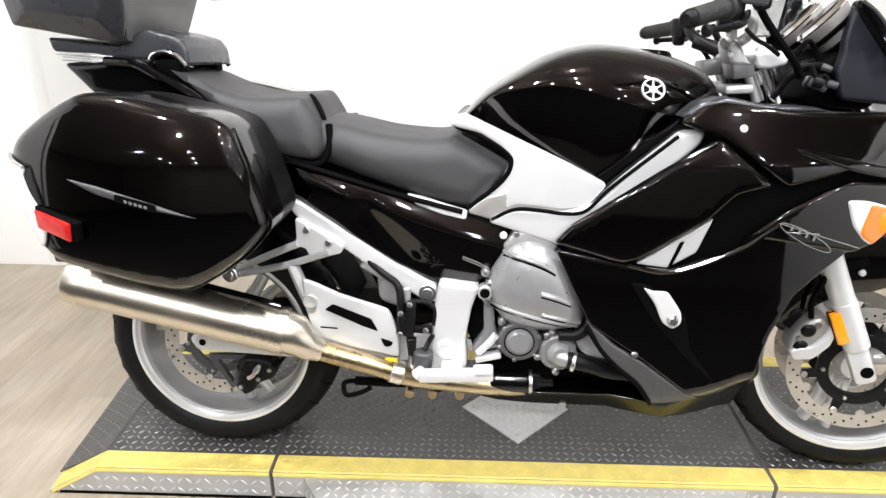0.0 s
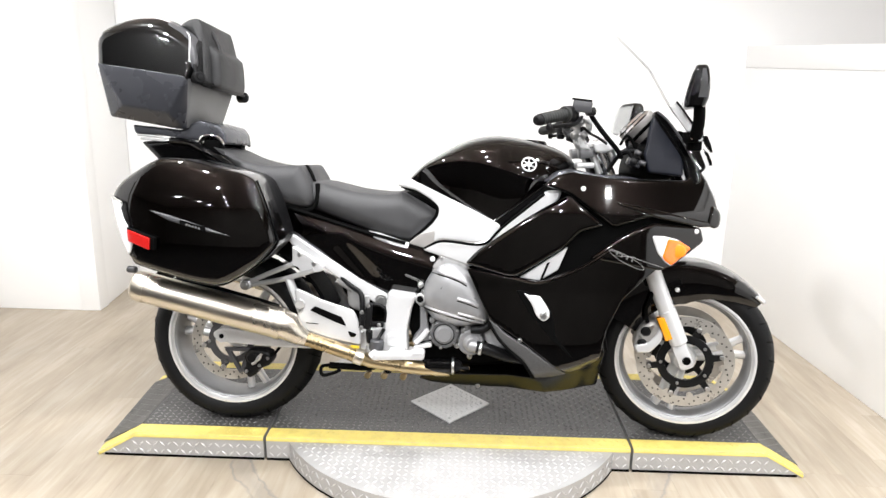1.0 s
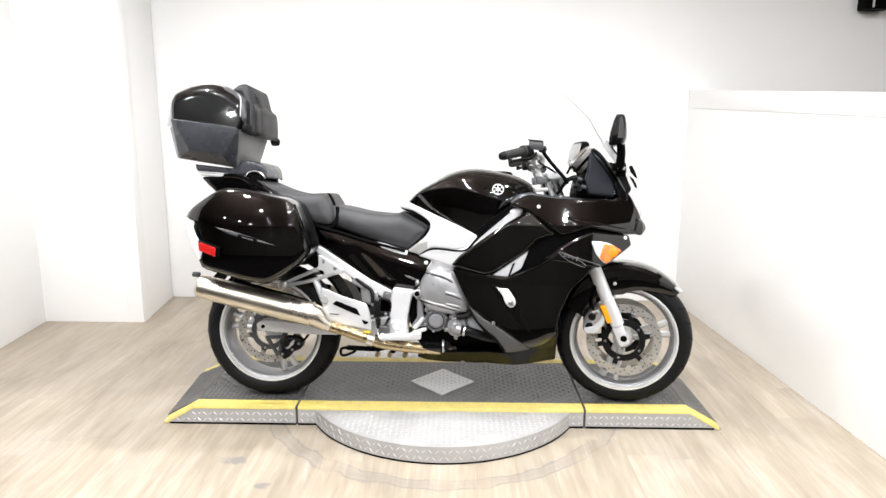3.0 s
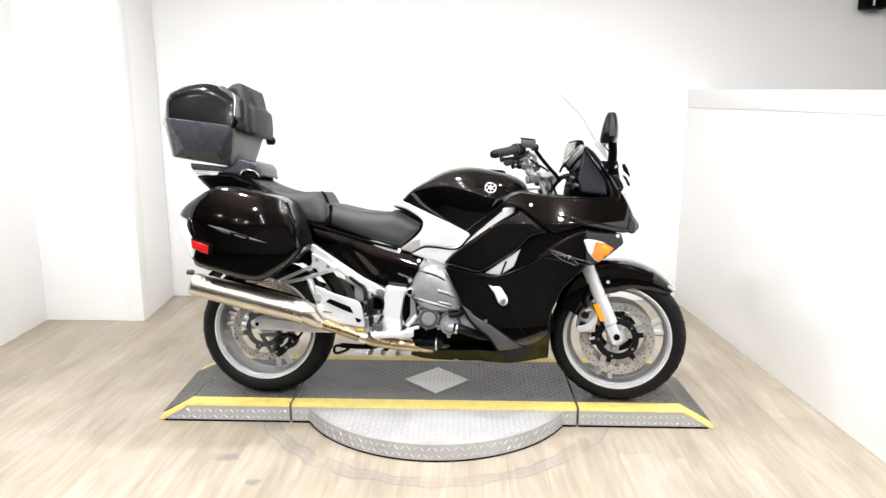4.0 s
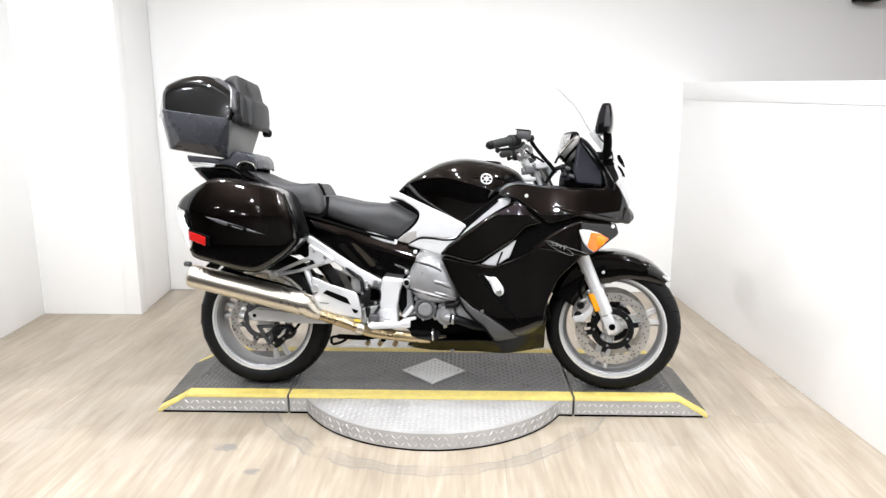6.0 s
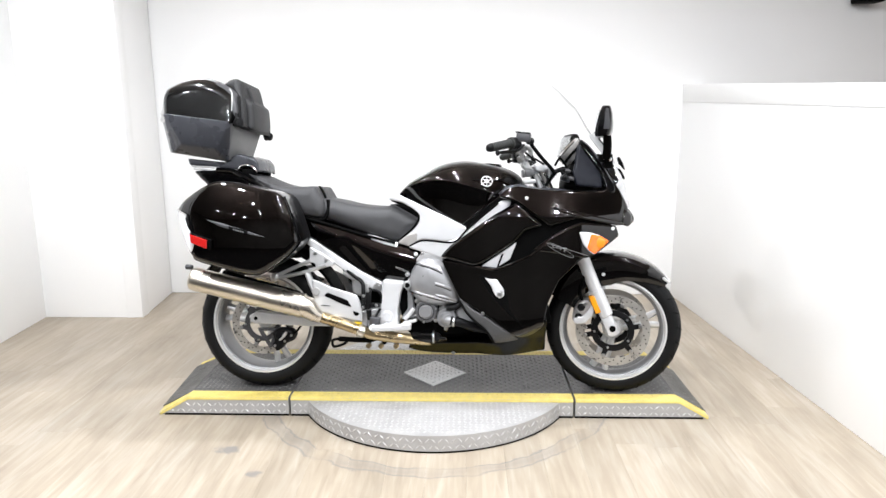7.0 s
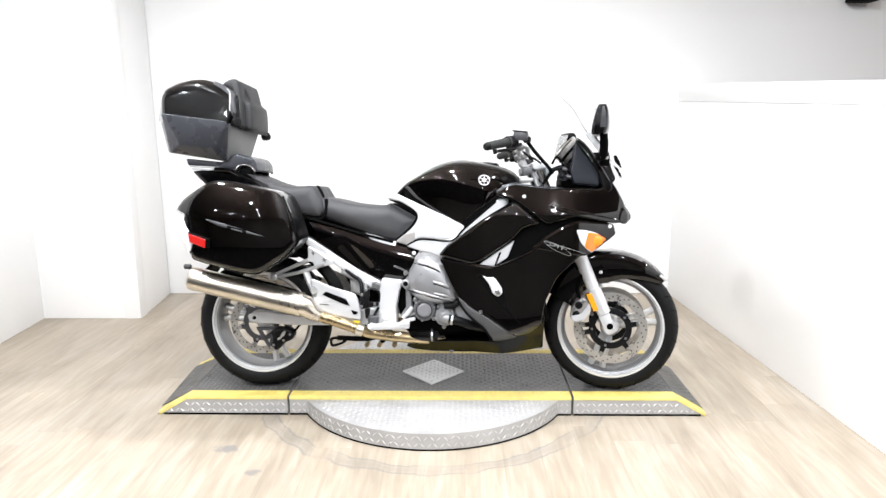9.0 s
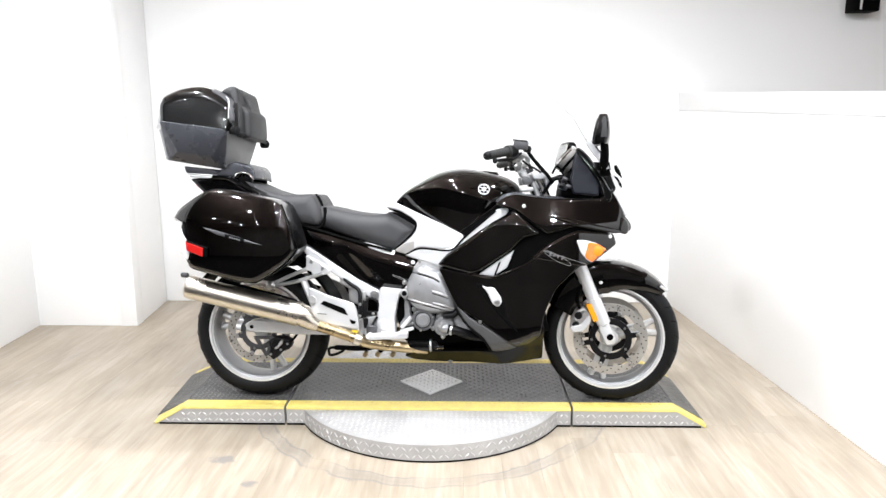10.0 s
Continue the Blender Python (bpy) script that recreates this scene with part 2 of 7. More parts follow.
        dr.inputs["From Min"].default_value, dr.inputs["From Max"].default_value = size + 0.07, size + 0.055
        dr.inputs["To Max"].default_value = 0.8
        nt.links.new(dn.outputs[0], dr.inputs["Value"])
        mx = nt.nodes.new("ShaderNodeMath")
        mx.operation = "MAXIMUM"
        nt.links.new(last, mx.inputs[0])
        nt.links.new(dr.outputs[0], mx.inputs[1])
        last = mx.outputs[0]
    nt.links.new(last, mix.inputs[0])
    nt.links.new(hsv.outputs[0], mix.inputs[6])
    nt.links.new(mix.outputs[2], b.inputs["Base Color"])
    rr = nt.nodes.new("ShaderNodeMapRange")
    rr.inputs["To Min"].default_value, rr.inputs["To Max"].default_value = 0.32, 0.5
    nt.links.new(grain.outputs[0], rr.inputs["Value"])
    nt.links.new(rr.outputs[0], b.inputs["Roughness"])
    bp = nt.nodes.new("ShaderNodeBump")
    bp.inputs["Strength"].default_value = 0.12
    bp.inputs["Distance"].default_value = 0.002
    nt.links.new(grain.outputs[0], bp.inputs["Height"])
    nt.links.new(bp.outputs["Normal"], b.inputs["Normal"])
    return m


PLANK = plank_material()


# ---- mesh helpers ----
from mathutils import geometry


def finish(bm, name, angle=35.0, merge=0.0):
    if merge:
        bmesh.ops.remove_doubles(bm, verts=bm.verts, dist=merge)
    bmesh.ops.recalc_face_normals(bm, faces=bm.faces)
    me = bpy.data.meshes.new(name)
    bm.to_mesh(me)
    bm.free()
    me.polygons.foreach_set("use_smooth", [True] * len(me.polygons))
    me.set_sharp_from_angle(angle=radians(angle))
    return me


def part(name, bm, material, parent=None, label="", angle=35.0, at=None, merge=0.0):
    ob = new(name, finish(bm, name, angle, merge))
    for m in (material if isinstance(material, (list, tuple)) else (material,)):
        ob.data.materials.append(m)
    if parent is not None:
        ob.parent = parent
    if at is not None:
        ob.matrix_basis = at
    if label:
        tagged(ob, label)
    return ob


def box(bm, c, size, bevel=0.004, rot=None, seg=2, mi=0):
    m = Matrix.Translation(c) @ (rot.to_4x4() if rot is not None else Matrix()) @ Matrix.Diagonal((*size, 1))
    r = bmesh.ops.create_cube(bm, size=1.0, matrix=m)
    fs = {f for v in r["verts"] for f in v.link_faces}
    if bevel:
        es = list({e for v in r["verts"] for e in v.link_edges})
        q = bmesh.ops.bevel(bm, geom=es, offset=bevel, segments=seg, profile=0.5, affect="EDGES")
        fs |= set(q["faces"])
    for f in fs:
        if f.is_valid:
            f.material_index = mi
    return bm


def along(d):
    return Vector(d).to_track_quat("Z", "Y").to_matrix()


def cyl(bm, a, b, r, r2=None, n=20, bevel=0.0, mi=0):
    """A closed round bar from a to b, with chamfered ends."""
    a, b = Vector(a), Vector(b)
    r2 = r if r2 is None else r2
    q = along(b - a)
    L = (b - a).length
    prof = [(0.0, r - bevel), (bevel, r), (L - bevel, r2), (L, r2 - bevel)] if bevel else [(0.0, r), (L, r2)]
    rings = [[bm.verts.new(a + q @ Vector((p * math.cos(k * 2 * math.pi / n), p * math.sin(k * 2 * math.pi / n), h))) for k in range(n)] for h, p in prof]
    for i in range(len(rings) - 1):
        for k in range(n):
            bm.faces.new((rings[i][k], rings[i][(k + 1) % n], rings[i + 1][(k + 1) % n], rings[i + 1][k])).material_index = mi
    bm.faces.new(rings[0][::-1]).material_index = mi
    bm.faces.new(rings[-1]).material_index = mi
    return bm


def spline(pts, n=6, closed=False):
    """A smooth curve through the points."""
    P = [Vector(p) for p in pts]
    m = len(P)
    res = []
    for i in range(m if closed else m - 1):
        p1, p2 = P[i], P[(i + 1) % m]
        p0 = P[i - 1] if (closed or i > 0) else p1 * 2 - p2
        p3 = P[(i + 2) % m] if (closed or i + 2 < m) else p2 * 2 - p1
        for k in range(n):
            t = k / n
            res.append(0.5 * ((2 * p1) + (p2 - p0) * t + (2 * p0 - 5 * p1 + 4 * p2 - p3) * t * t + (3 * p1 - p0 - 3 * p2 + p3) * t ** 3))
    if not closed:
        res.append(P[-1])
    return res


def tube(bm, pts, r, n=10, smooth=5, r_end=None, flat=1.0, mi=0):
    P = spline(pts, smooth) if smooth else [Vector(p) for p in pts]
    r_end = r if r_end is None else r_end
    rings, up = [], None
    for i, p in enumerate(P):
        d = (P[min(i + 1, len(P) - 1)] - P[max(i - 1, 0)]).normalized()
        if up is None:
            up = d.orthogonal().normalized()
        up = (up - d * up.dot(d)).normalized()
        s = d.cross(up)
        rr = r + (r_end - r) * i / max(1, len(P) - 1)
        rings.append([bm.verts.new(p + (up * math.cos(k * 2 * math.pi / n) + s * math.sin(k * 2 * math.pi / n) * flat) * rr) for k in range(n)])
    for i in range(len(rings) - 1):
        for k in range(n):
            bm.faces.new((rings[i][k], rings[i][(k + 1) % n], rings[i + 1][(k + 1) % n], rings[i + 1][k])).material_index = mi
    bm.faces.new(rings[0][::-1]).material_index = mi
    bm.faces.new(rings[-1]).material_index = mi
    return bm


def revolve(bm, prof, n=64, a0=0.0, a1=360.0, closed=True, mi=0, c=(0, 0, 0)):
    """Turns a profile of (radius, y) about the y axis; closed: the profile is a loop."""
    full = abs(a1 - a0) >= 360
    m = n if full else n + 1
    c = Vector(c)
    rings = []
    for k in range(m):
        a = radians(a0 + (a1 - a0) * k / n)
        rings.append([bm.verts.new(c + Vector((r * math.cos(a), y, r * math.sin(a)))) for r, y in prof])
    q = len(prof)
    for k in range(n):
        A, B = rings[k], rings[(k + 1) % m]
        for j in range(q if closed else q - 1):
            bm.faces.new((A[j], A[(j + 1) % q], B[(j + 1) % q], B[j])).material_index = mi
    if not full and closed:
        bm.faces.new(rings[0])
        bm.faces.new(rings[-1][::-1])
    return bm


def round_corners(pts, rc, seg=4):
    res, n = [], len(pts)
    for i in range(n):
        p, a, b = Vector(pts[i]), Vector(pts[i - 1]), Vector(pts[(i + 1) % n])
        da, db = (a - p), (b - p)
        la, lb = min(rc, da.length * 0.45), min(rc, db.length * 0.45)
        s, e = p + da.normalized() * la, p + db.normalized() * lb
        for k in range(seg + 1):
            t = k / seg
            res.append(s * (1 - t) ** 2 + p * 2 * t * (1 - t) + e * t * t)
    return res


def edge_distance(P, poly):
    A = np.array([tuple(v) for v in poly])
    B = np.roll(A, -1, 0)
    d = B - A
    L = np.maximum((d ** 2).sum(1), 1e-12)
    w = P[:, None, :] - A[None]
    t = np.clip((w * d[None]).sum(2) / L, 0, 1)
    return np.sqrt(((w - t[..., None] * d[None]) ** 2).sum(2)).min(1)


def resample(poly, step):
    res = []
    for a, b in zip(poly, poly[1:] + poly[:1]):
        n = max(1, int(math.ceil((b - a).length / step)))
        res += [a.lerp(b, k / n) for k in range(n)]
    return [p for i, p in enumerate(res) if (p - res[i - 1]).length > 1e-5]


def inside(P, poly):
    A = np.array([tuple(v) for v in poly])
    B = np.roll(A, -1, 0)
    x, y = P[:, None, 0], P[:, None, 1]
    cross = (A[None, :, 1] > y) != (B[None, :, 1] > y)
    with np.errstate(divide="ignore", invalid="ignore"):
        xs = (B[None, :, 0] - A[None, :, 0]) * (y - A[None, :, 1]) / (B[None, :, 1] - A[None, :, 1]) + A[None, :, 0]
    return (np.logical_and(cross, x < xs).sum(1) % 2) == 1


def sheet(outline, rc=0.012, cell=0.014, smooth=0, r=0.01):
    """A flat net over an outline of (x, z): rings along the edge, an even grid inside."""
    poly = spline([Vector((x, z)) for x, z in outline], smooth, True) if smooth else round_corners([Vector((x, z)) for x, z in outline], rc)
    poly = resample(poly, max(0.005, cell * 0.7))
    area = sum(a.x * b.y - b.x * a.y for a, b in zip(poly, poly[1:] + poly[:1]))
    sgn = 1 if area > 0 else -1
    pts = []
    n = len(poly)
    A = np.array([tuple(v) for v in poly])
    T = np.roll(A, -1, 0) - np.roll(A, 1, 0)
    N = np.stack([-T[:, 1], T[:, 0]], 1) * sgn
    N /= np.maximum(np.linalg.norm(N, axis=1, keepdims=True), 1e-9)
    for th in (20, 38, 56, 74, 90):
        d = r * (1 - math.cos(radians(th)))
        Q = A + N * d
        ok = inside(Q, poly)
        Q = Q[ok]
        if len(Q):
            Q = Q[edge_distance(Q, poly) > d * 0.94]
            pts += [Vector(q) for q in Q]
    lo, hi = A.min(0), A.max(0)
    gx, gz = np.meshgrid(np.arange(lo[0], hi[0], cell), np.arange(lo[1], hi[1], cell * 0.87))
    gx = gx + (np.arange(gx.shape[0]) % 2)[:, None] * cell / 2
    G = np.stack([gx.ravel(), gz.ravel()], 1)
    G = G[inside(G, poly)]
    if len(G):
        G = G[edge_distance(G, poly) > r + cell * 0.45]
        pts += [Vector(q) for q in G]
    V, _, F, _, _, _ = geometry.delaunay_2d_cdt([Vector(p) for p in poly] + pts, [(i, (i + 1) % n) for i in range(n)], [list(range(n))], 1, 1e-5)
    bm = bmesh.new()
    vs = [bm.verts.new((v.x, 0, v.y)) for v in V]
    for f in F:
        bm.faces.new([vs[i] for i in f])
    for v in [v for v in bm.verts if not v.link_faces]:
        bm.verts.remove(v)
    bm.verts.ensure_lookup_table()
    P = np.array([(v.co.x, v.co.z) for v in bm.verts])
    return bm, P, edge_distance(P, poly)


def rolled(d, r, k=1.0):
    t = np.clip(1 - d / max(r, 1e-6), 0, 1)
    return r * k * (1 - np.sqrt(np.maximum(0, 1 - t * t)))


def panel(outline, w, depth=0.006, r=0.01, rc=0.012, cell=0.014, side=-1, smooth=0, k=1.0):
    """A skin over an outline, at w(x, z) from the middle plane, with rolled edges and a thickness."""
    bm, P, d = sheet(outline, rc, cell, smooth, r)
    y = np.array([w(x, z) for x, z in P]) - rolled(d, r, k)
    for v, q in zip(bm.verts, y):
        v.co.y = side * q
    q = bmesh.ops.extrude_face_region(bm, geom=bm.faces[:], use_keep_orig=True)
    for g in q["geom"]:
        if isinstance(g, bmesh.types.BMVert):
            g.co.y -= side * depth
    return bm


def slab(outline, w, r=0.03, rc=0.02, cell=0.016, smooth=0, k=1.0):
    """A body with both sides: half width w(x, z), its rim rounded by r."""
    bm, P, d = sheet(outline, rc, cell, smooth, r)
    y = np.maximum(0.004, np.array([w(x, z) for x, z in P]) - rolled(d, r, k))
    for v, q in zip(bm.verts, y):
        v.co.y = -q
    q = bmesh.ops.extrude_face_region(bm, geom=bm.faces[:], use_keep_orig=True)
    for g in q["geom"]:
        if isinstance(g, bmesh.types.BMVert):
            g.co.y = -g.co.y
    return bm


def skin(outline, w, r, rc=0.012, k=1.0, lift=0.0):
    """The outer surface of a panel, rolled edges and all, as a function of (x, z)."""
    poly = round_corners([Vector((x, z)) for x, z in outline], rc)
    return lambda x, z: w(x, z) - float(rolled(edge_distance(np.array([(x, z)]), poly), r, k)[0]) + lift


def hull(points, bevel, seg=3):
    """A faceted body round points that are mirrored in y, with softened edges."""
    bm = bmesh.new()
    for x, y, z in points:
        for sy in ((1, -1) if y else (1,)):
            bm.verts.new((x, sy * y, z))
    bmesh.ops.convex_hull(bm, input=bm.verts[:])
    bmesh.ops.dissolve_limit(bm, angle_limit=radians(4), verts=bm.verts[:], edges=bm.edges[:])
    bmesh.ops.bevel(bm, geom=bm.edges[:], offset=bevel, segments=seg, profile=0.5, affect="EDGES", clamp_overlap=True)
    return bm


def flat(wv):
    return lambda x, z: wv


def interp(*pairs):
    X, Y = [p[0] for p in pairs], [p[1] for p in pairs]
    return lambda v: float(np.interp(v, X, Y))


def smoothrow(pairs):
    """Like interp, but smooth through the points."""
    pts = spline([Vector((a, b)) for a, b in pairs], 8)
    X, Y = [p.x for p in pts], [p.y for p in pts]
    return lambda v: float(np.interp(v, X, Y))


def bolts(places, parent, name="bolt", material=None, r=0.007, h=0.006, side=-1, boss=0.0, boss_from=0.0):
    """A bolt of its own at each (x, y, z), on a round boss if asked."""
    for x, y, z in places:
        bm = bmesh.new()
        if boss:
            cyl(bm, (x, side * boss_from, z), (x, y, z), boss, boss * 0.92, 14, 0.002)
        part(name, bolt(bm, x, y, z, r, h, side), material or BOLT, parent)


def bolt(bm, x, y, z, r=0.007, h=0.006, side=-1):
    cyl(bm, (x, y, z), (x, y + side * h, z), r, r * 0.9, 12, 0.0015)
    cyl(bm, (x, y + side * (h - 0.0005), z), (x, y + side * (h + 0.0006), z), r * 0.45, None, 6)
    return bm


def empty(name, at):
    ob = new(name)
    ob.empty_display_size = 0.1
    ob.matrix_basis = at
    return ob


# ---- room ----
def wall(name, a, b, z0, z1, t=0.12, material=None, label="plain white painted wall"):
    """An upright slab from a to b, thick to the right of the way."""
    a, b = Vector((*a, 0)), Vector((*b, 0))
    d = (b - a).normalized()
    nrm = Vector((d.y, -d.x, 0))
    c = (a + b) / 2 + nrm * t / 2
    bm = bmesh.new()
    box(bm, (c.x, c.y, (z0 + z1) / 2), ((b - a).length, t, z1 - z0), 0.004, Matrix.Rotation(math.atan2(d.y, d.x), 3, "Z"), 2)
    ob = part(name, bm, material or WALL)
    return tagged(ob, label, "wall", kind="structure")


R0, R1 = (1.655, 1.885), (1.80, -0.62)           # the half wall's foot, far and near
SLOPE = (R1[0] - R0[0]) / (R1[1] - R0[1])
near_r = (R1[0] + SLOPE * (-2.6 - R1[1]), -2.6)
wall("wall_back", (5.0, 1.885), (-2.05, 1.885), FLOOR, CEIL, 0.15, label="white painted back wall behind the motorcycle")
wall("wall_pier_side", (-2.02, 1.88), (-1.957, 1.268), FLOOR, CEIL, 0.1, label="white painted side of the projecting pier")
wall("wall_pier_front", (-1.958, 1.266), (-2.62, 1.266), FLOOR, CEIL, 0.1, label="white painted front of the projecting pier")
wall("wall_left", (-2.605, 1.30), (-2.405, -1.4), FLOOR, CEIL, 0.12, label="white painted side wall meeting the oak floor")
half = wall("wall_half", R0, near_r, FLOOR, 1.240, -0.13, label="white painted half-height partition wall")
cap = wall("trim_cap", (R0[0] - 0.003, R0[1] - 0.004), (near_r[0] - 0.003, near_r[1]), 1.2405, 1.345, -0.139, label="white painted cap board on the half wall")


def falling(y, far, near):
    """A height that falls evenly from the far end of the half wall to y = -0.45 and on."""
    return far + (near - far) * (1.885 - y) / 2.335


for v in half.data.vertices:
    if v.co.z > 1.0:
        v.co.z = falling(v.co.y, 1.292, 1.251) - (1.24 - v.co.z)
for v in cap.data.vertices:
    v.co.z = falling(v.co.y, 1.413, 1.344) - (1.345 - v.co.z) if v.co.z > 1.3 else falling(v.co.y, 1.2925, 1.2515) + (v.co.z - 1.2405)
# Added walls out of view, coloured dark to shape the reflections in the paint.
wall("wall_far_right", (5.0, -9.0), (5.0, 2.0), FLOOR, CEIL, 0.12, BACKROOM, "unseen wall beyond the partition, shade put into its dark colour")
wall("wall_behind", (-6.0, -9.0), (5.0, -9.0), FLOOR, CEIL, 0.12, FARWALL, "unseen end wall, shade put into its grey")
wall("wall_far_left", (-6.0, -1.4), (-6.0, -9.0), FLOOR, CEIL, 0.12, BACKROOM, "unseen side wall, kept dark for the paint's reflections")
wall("wall_left_return", (-2.41, -1.4), (-6.0, -1.4), FLOOR, CEIL, 0.12, BACKROOM, "unseen return wall, kept dark for the paint's reflections")

bm = bmesh.new()
box(bm, (-0.5, -3.5, CEIL + 0.05), (11.4, 11.4, 0.1), 0)
tagged(part("ceiling", bm, CEILING), "pale painted ceiling with round downlights", "ceiling", kind="structure")
bm = bmesh.new()
box(bm, (-0.5, -3.5, FLOOR - 0.064), (11.4, 11.4, 0.1), 0)
floor = tagged(part("floor", bm, mat("floor_underlay", (0.16, 0.12, 0.085), 0.8, 0, 0, 0.3, 3)), "pale oak plank floor with scuff marks", "floor", kind="structure")


# ---- ceiling lamps ----
def ceiling_lamp():
    root = empty("ceiling_lamp", pose(0, 0, CEIL))
    bm = bmesh.new()
    cyl(bm, (0, 0, 0), (0, 0, -0.05), 0.055, 0.066, 32, 0.006)
    part("housing", bm, SILVERDULL, root)
    bm = bmesh.new()
    cyl(bm, (0, 0, -0.049), (0, 0, -0.054), 0.052, None, 32)
    part("lamp_diffuser", bm, GLOW, root, "glowing round diffuser")
    return tagged(root, "round surface-mounted downlight glowing on the ceiling", "ceiling lamp", "downlights on the ceiling")


first = ceiling_lamp()
# (3.1, -0.6) is an unseen fill lamp that warms the wall past the partition
spots = [(x, y) for y in (-0.35, -1.7, -3.0) for x in (-1.5, 0.0, 1.45)] + [(3.1, -0.6)] + [(x, y) for y in (-4.6, -6.0, -7.4) for x in (-3.2, -1.4, 0.4, 2.2, 3.8)]
for i, (x, y) in enumerate(spots):
    if i:
        copy_thing(first, pose(x, y, CEIL))
    else:
        first.matrix_basis = pose(x, y, CEIL)
    lamp = bpy.data.lights.new("downlight", "AREA")
    lamp.shape, lamp.size = "DISK", 0.10
    lamp.energy, lamp.color = LAMP_WATTS * (0.55 if x > 2 and y > -1 else 0.4 if x > 2 or y < -4 else 0.80 if x > 1 and y > -1 else 0.95 if x < -1 and y > -1 else 1.0), (1.0, 0.93, 0.86) if x > 2 and y > -1 else (0.985, 0.99, 1.0)
    new("downlight", lamp).matrix_basis = pose(x, y, CEIL - 0.06)


# ---- small wall fixture ----
def wall_spot():
    root = empty("wall_speaker", pose(2.795, 1.81, 1.925))
    bm = bmesh.new()
    box(bm, (0, 0, 0.11), (0.165, 0.12, 0.22), 0.008)
    body = part("cabinet", bm, DEEP, root)
    bm = bmesh.new()
    box(bm, (-0.042, -0.062, 0.11), (0.014, 0.006, 0.2), 0.002)
    part("front_rib", bm, BADGE, root)
    bm = bmesh.new()
    box(bm, (0, 0.066, 0.15), (0.05, 0.03, 0.06), 0.003)
    part("bracket", bm, DEEP, root)
    return tagged(root, "small black box fixture mounted on the white wall", "speaker")


wall_spot()


# ---- platform ----
def lozenges(bm, m, ox, oy, w, h, pitch=0.021, mi=0, keep=None, rise=0.0022, long=0.0098):
    """Raised tread marks in rows that lean to either side in turn; m carries the plane's own x, y, z."""
    nx, ny = int(w / pitch), int(h / pitch)
    for i in range(nx):
        for j in range(ny):
            x = ox + (i + 0.5) * w / nx
            y = oy + (j + 0.5) * h / ny
            if keep and not keep(x, y):
                continue
            a = radians(45 if (i + j) % 2 else -45)
            u, v = Vector((math.cos(a), math.sin(a), 0)) * long, Vector((-math.sin(a), math.cos(a), 0)) * min(0.0036, long * 0.3)
            c = Vector((x, y, 0))
            P = [bm.verts.new(m @ (c + q)) for q in (-u, -v, u, v, -u * 0.45 + Vector((0, 0, rise)), u * 0.45 + Vector((0, 0, rise)))]
            for f in ((0, 1, 4), (1, 5, 4), (1, 2, 5), (2, 3, 5), (3, 4, 5), (3, 0, 4)):
                bm.faces.new([P[k] for k in f]).material_index = mi


def prism(bm, pts, y0, y1, mi=0):
    """A solid from an outline of (x, z), between y0 and y1."""
    A, B = [bm.verts.new((x, y0, z)) for x, z in pts], [bm.verts.new((x, y1, z)) for x, z in pts]
    bm.faces.new(A).material_index = mi
    bm.faces.new(B[::-1]).material_index = mi
    for i in range(len(pts)):
        j = (i + 1) % len(pts)
        bm.faces.new((A[i], B[i], B[j], A[j])).material_index = mi
    return bm


NEAR, FAR = -0.172, 0.445
TIP, KNEE, SEAM = 1.226, 1.086, 0.631
YEL = 0.064                      # width of the yellow border on the top


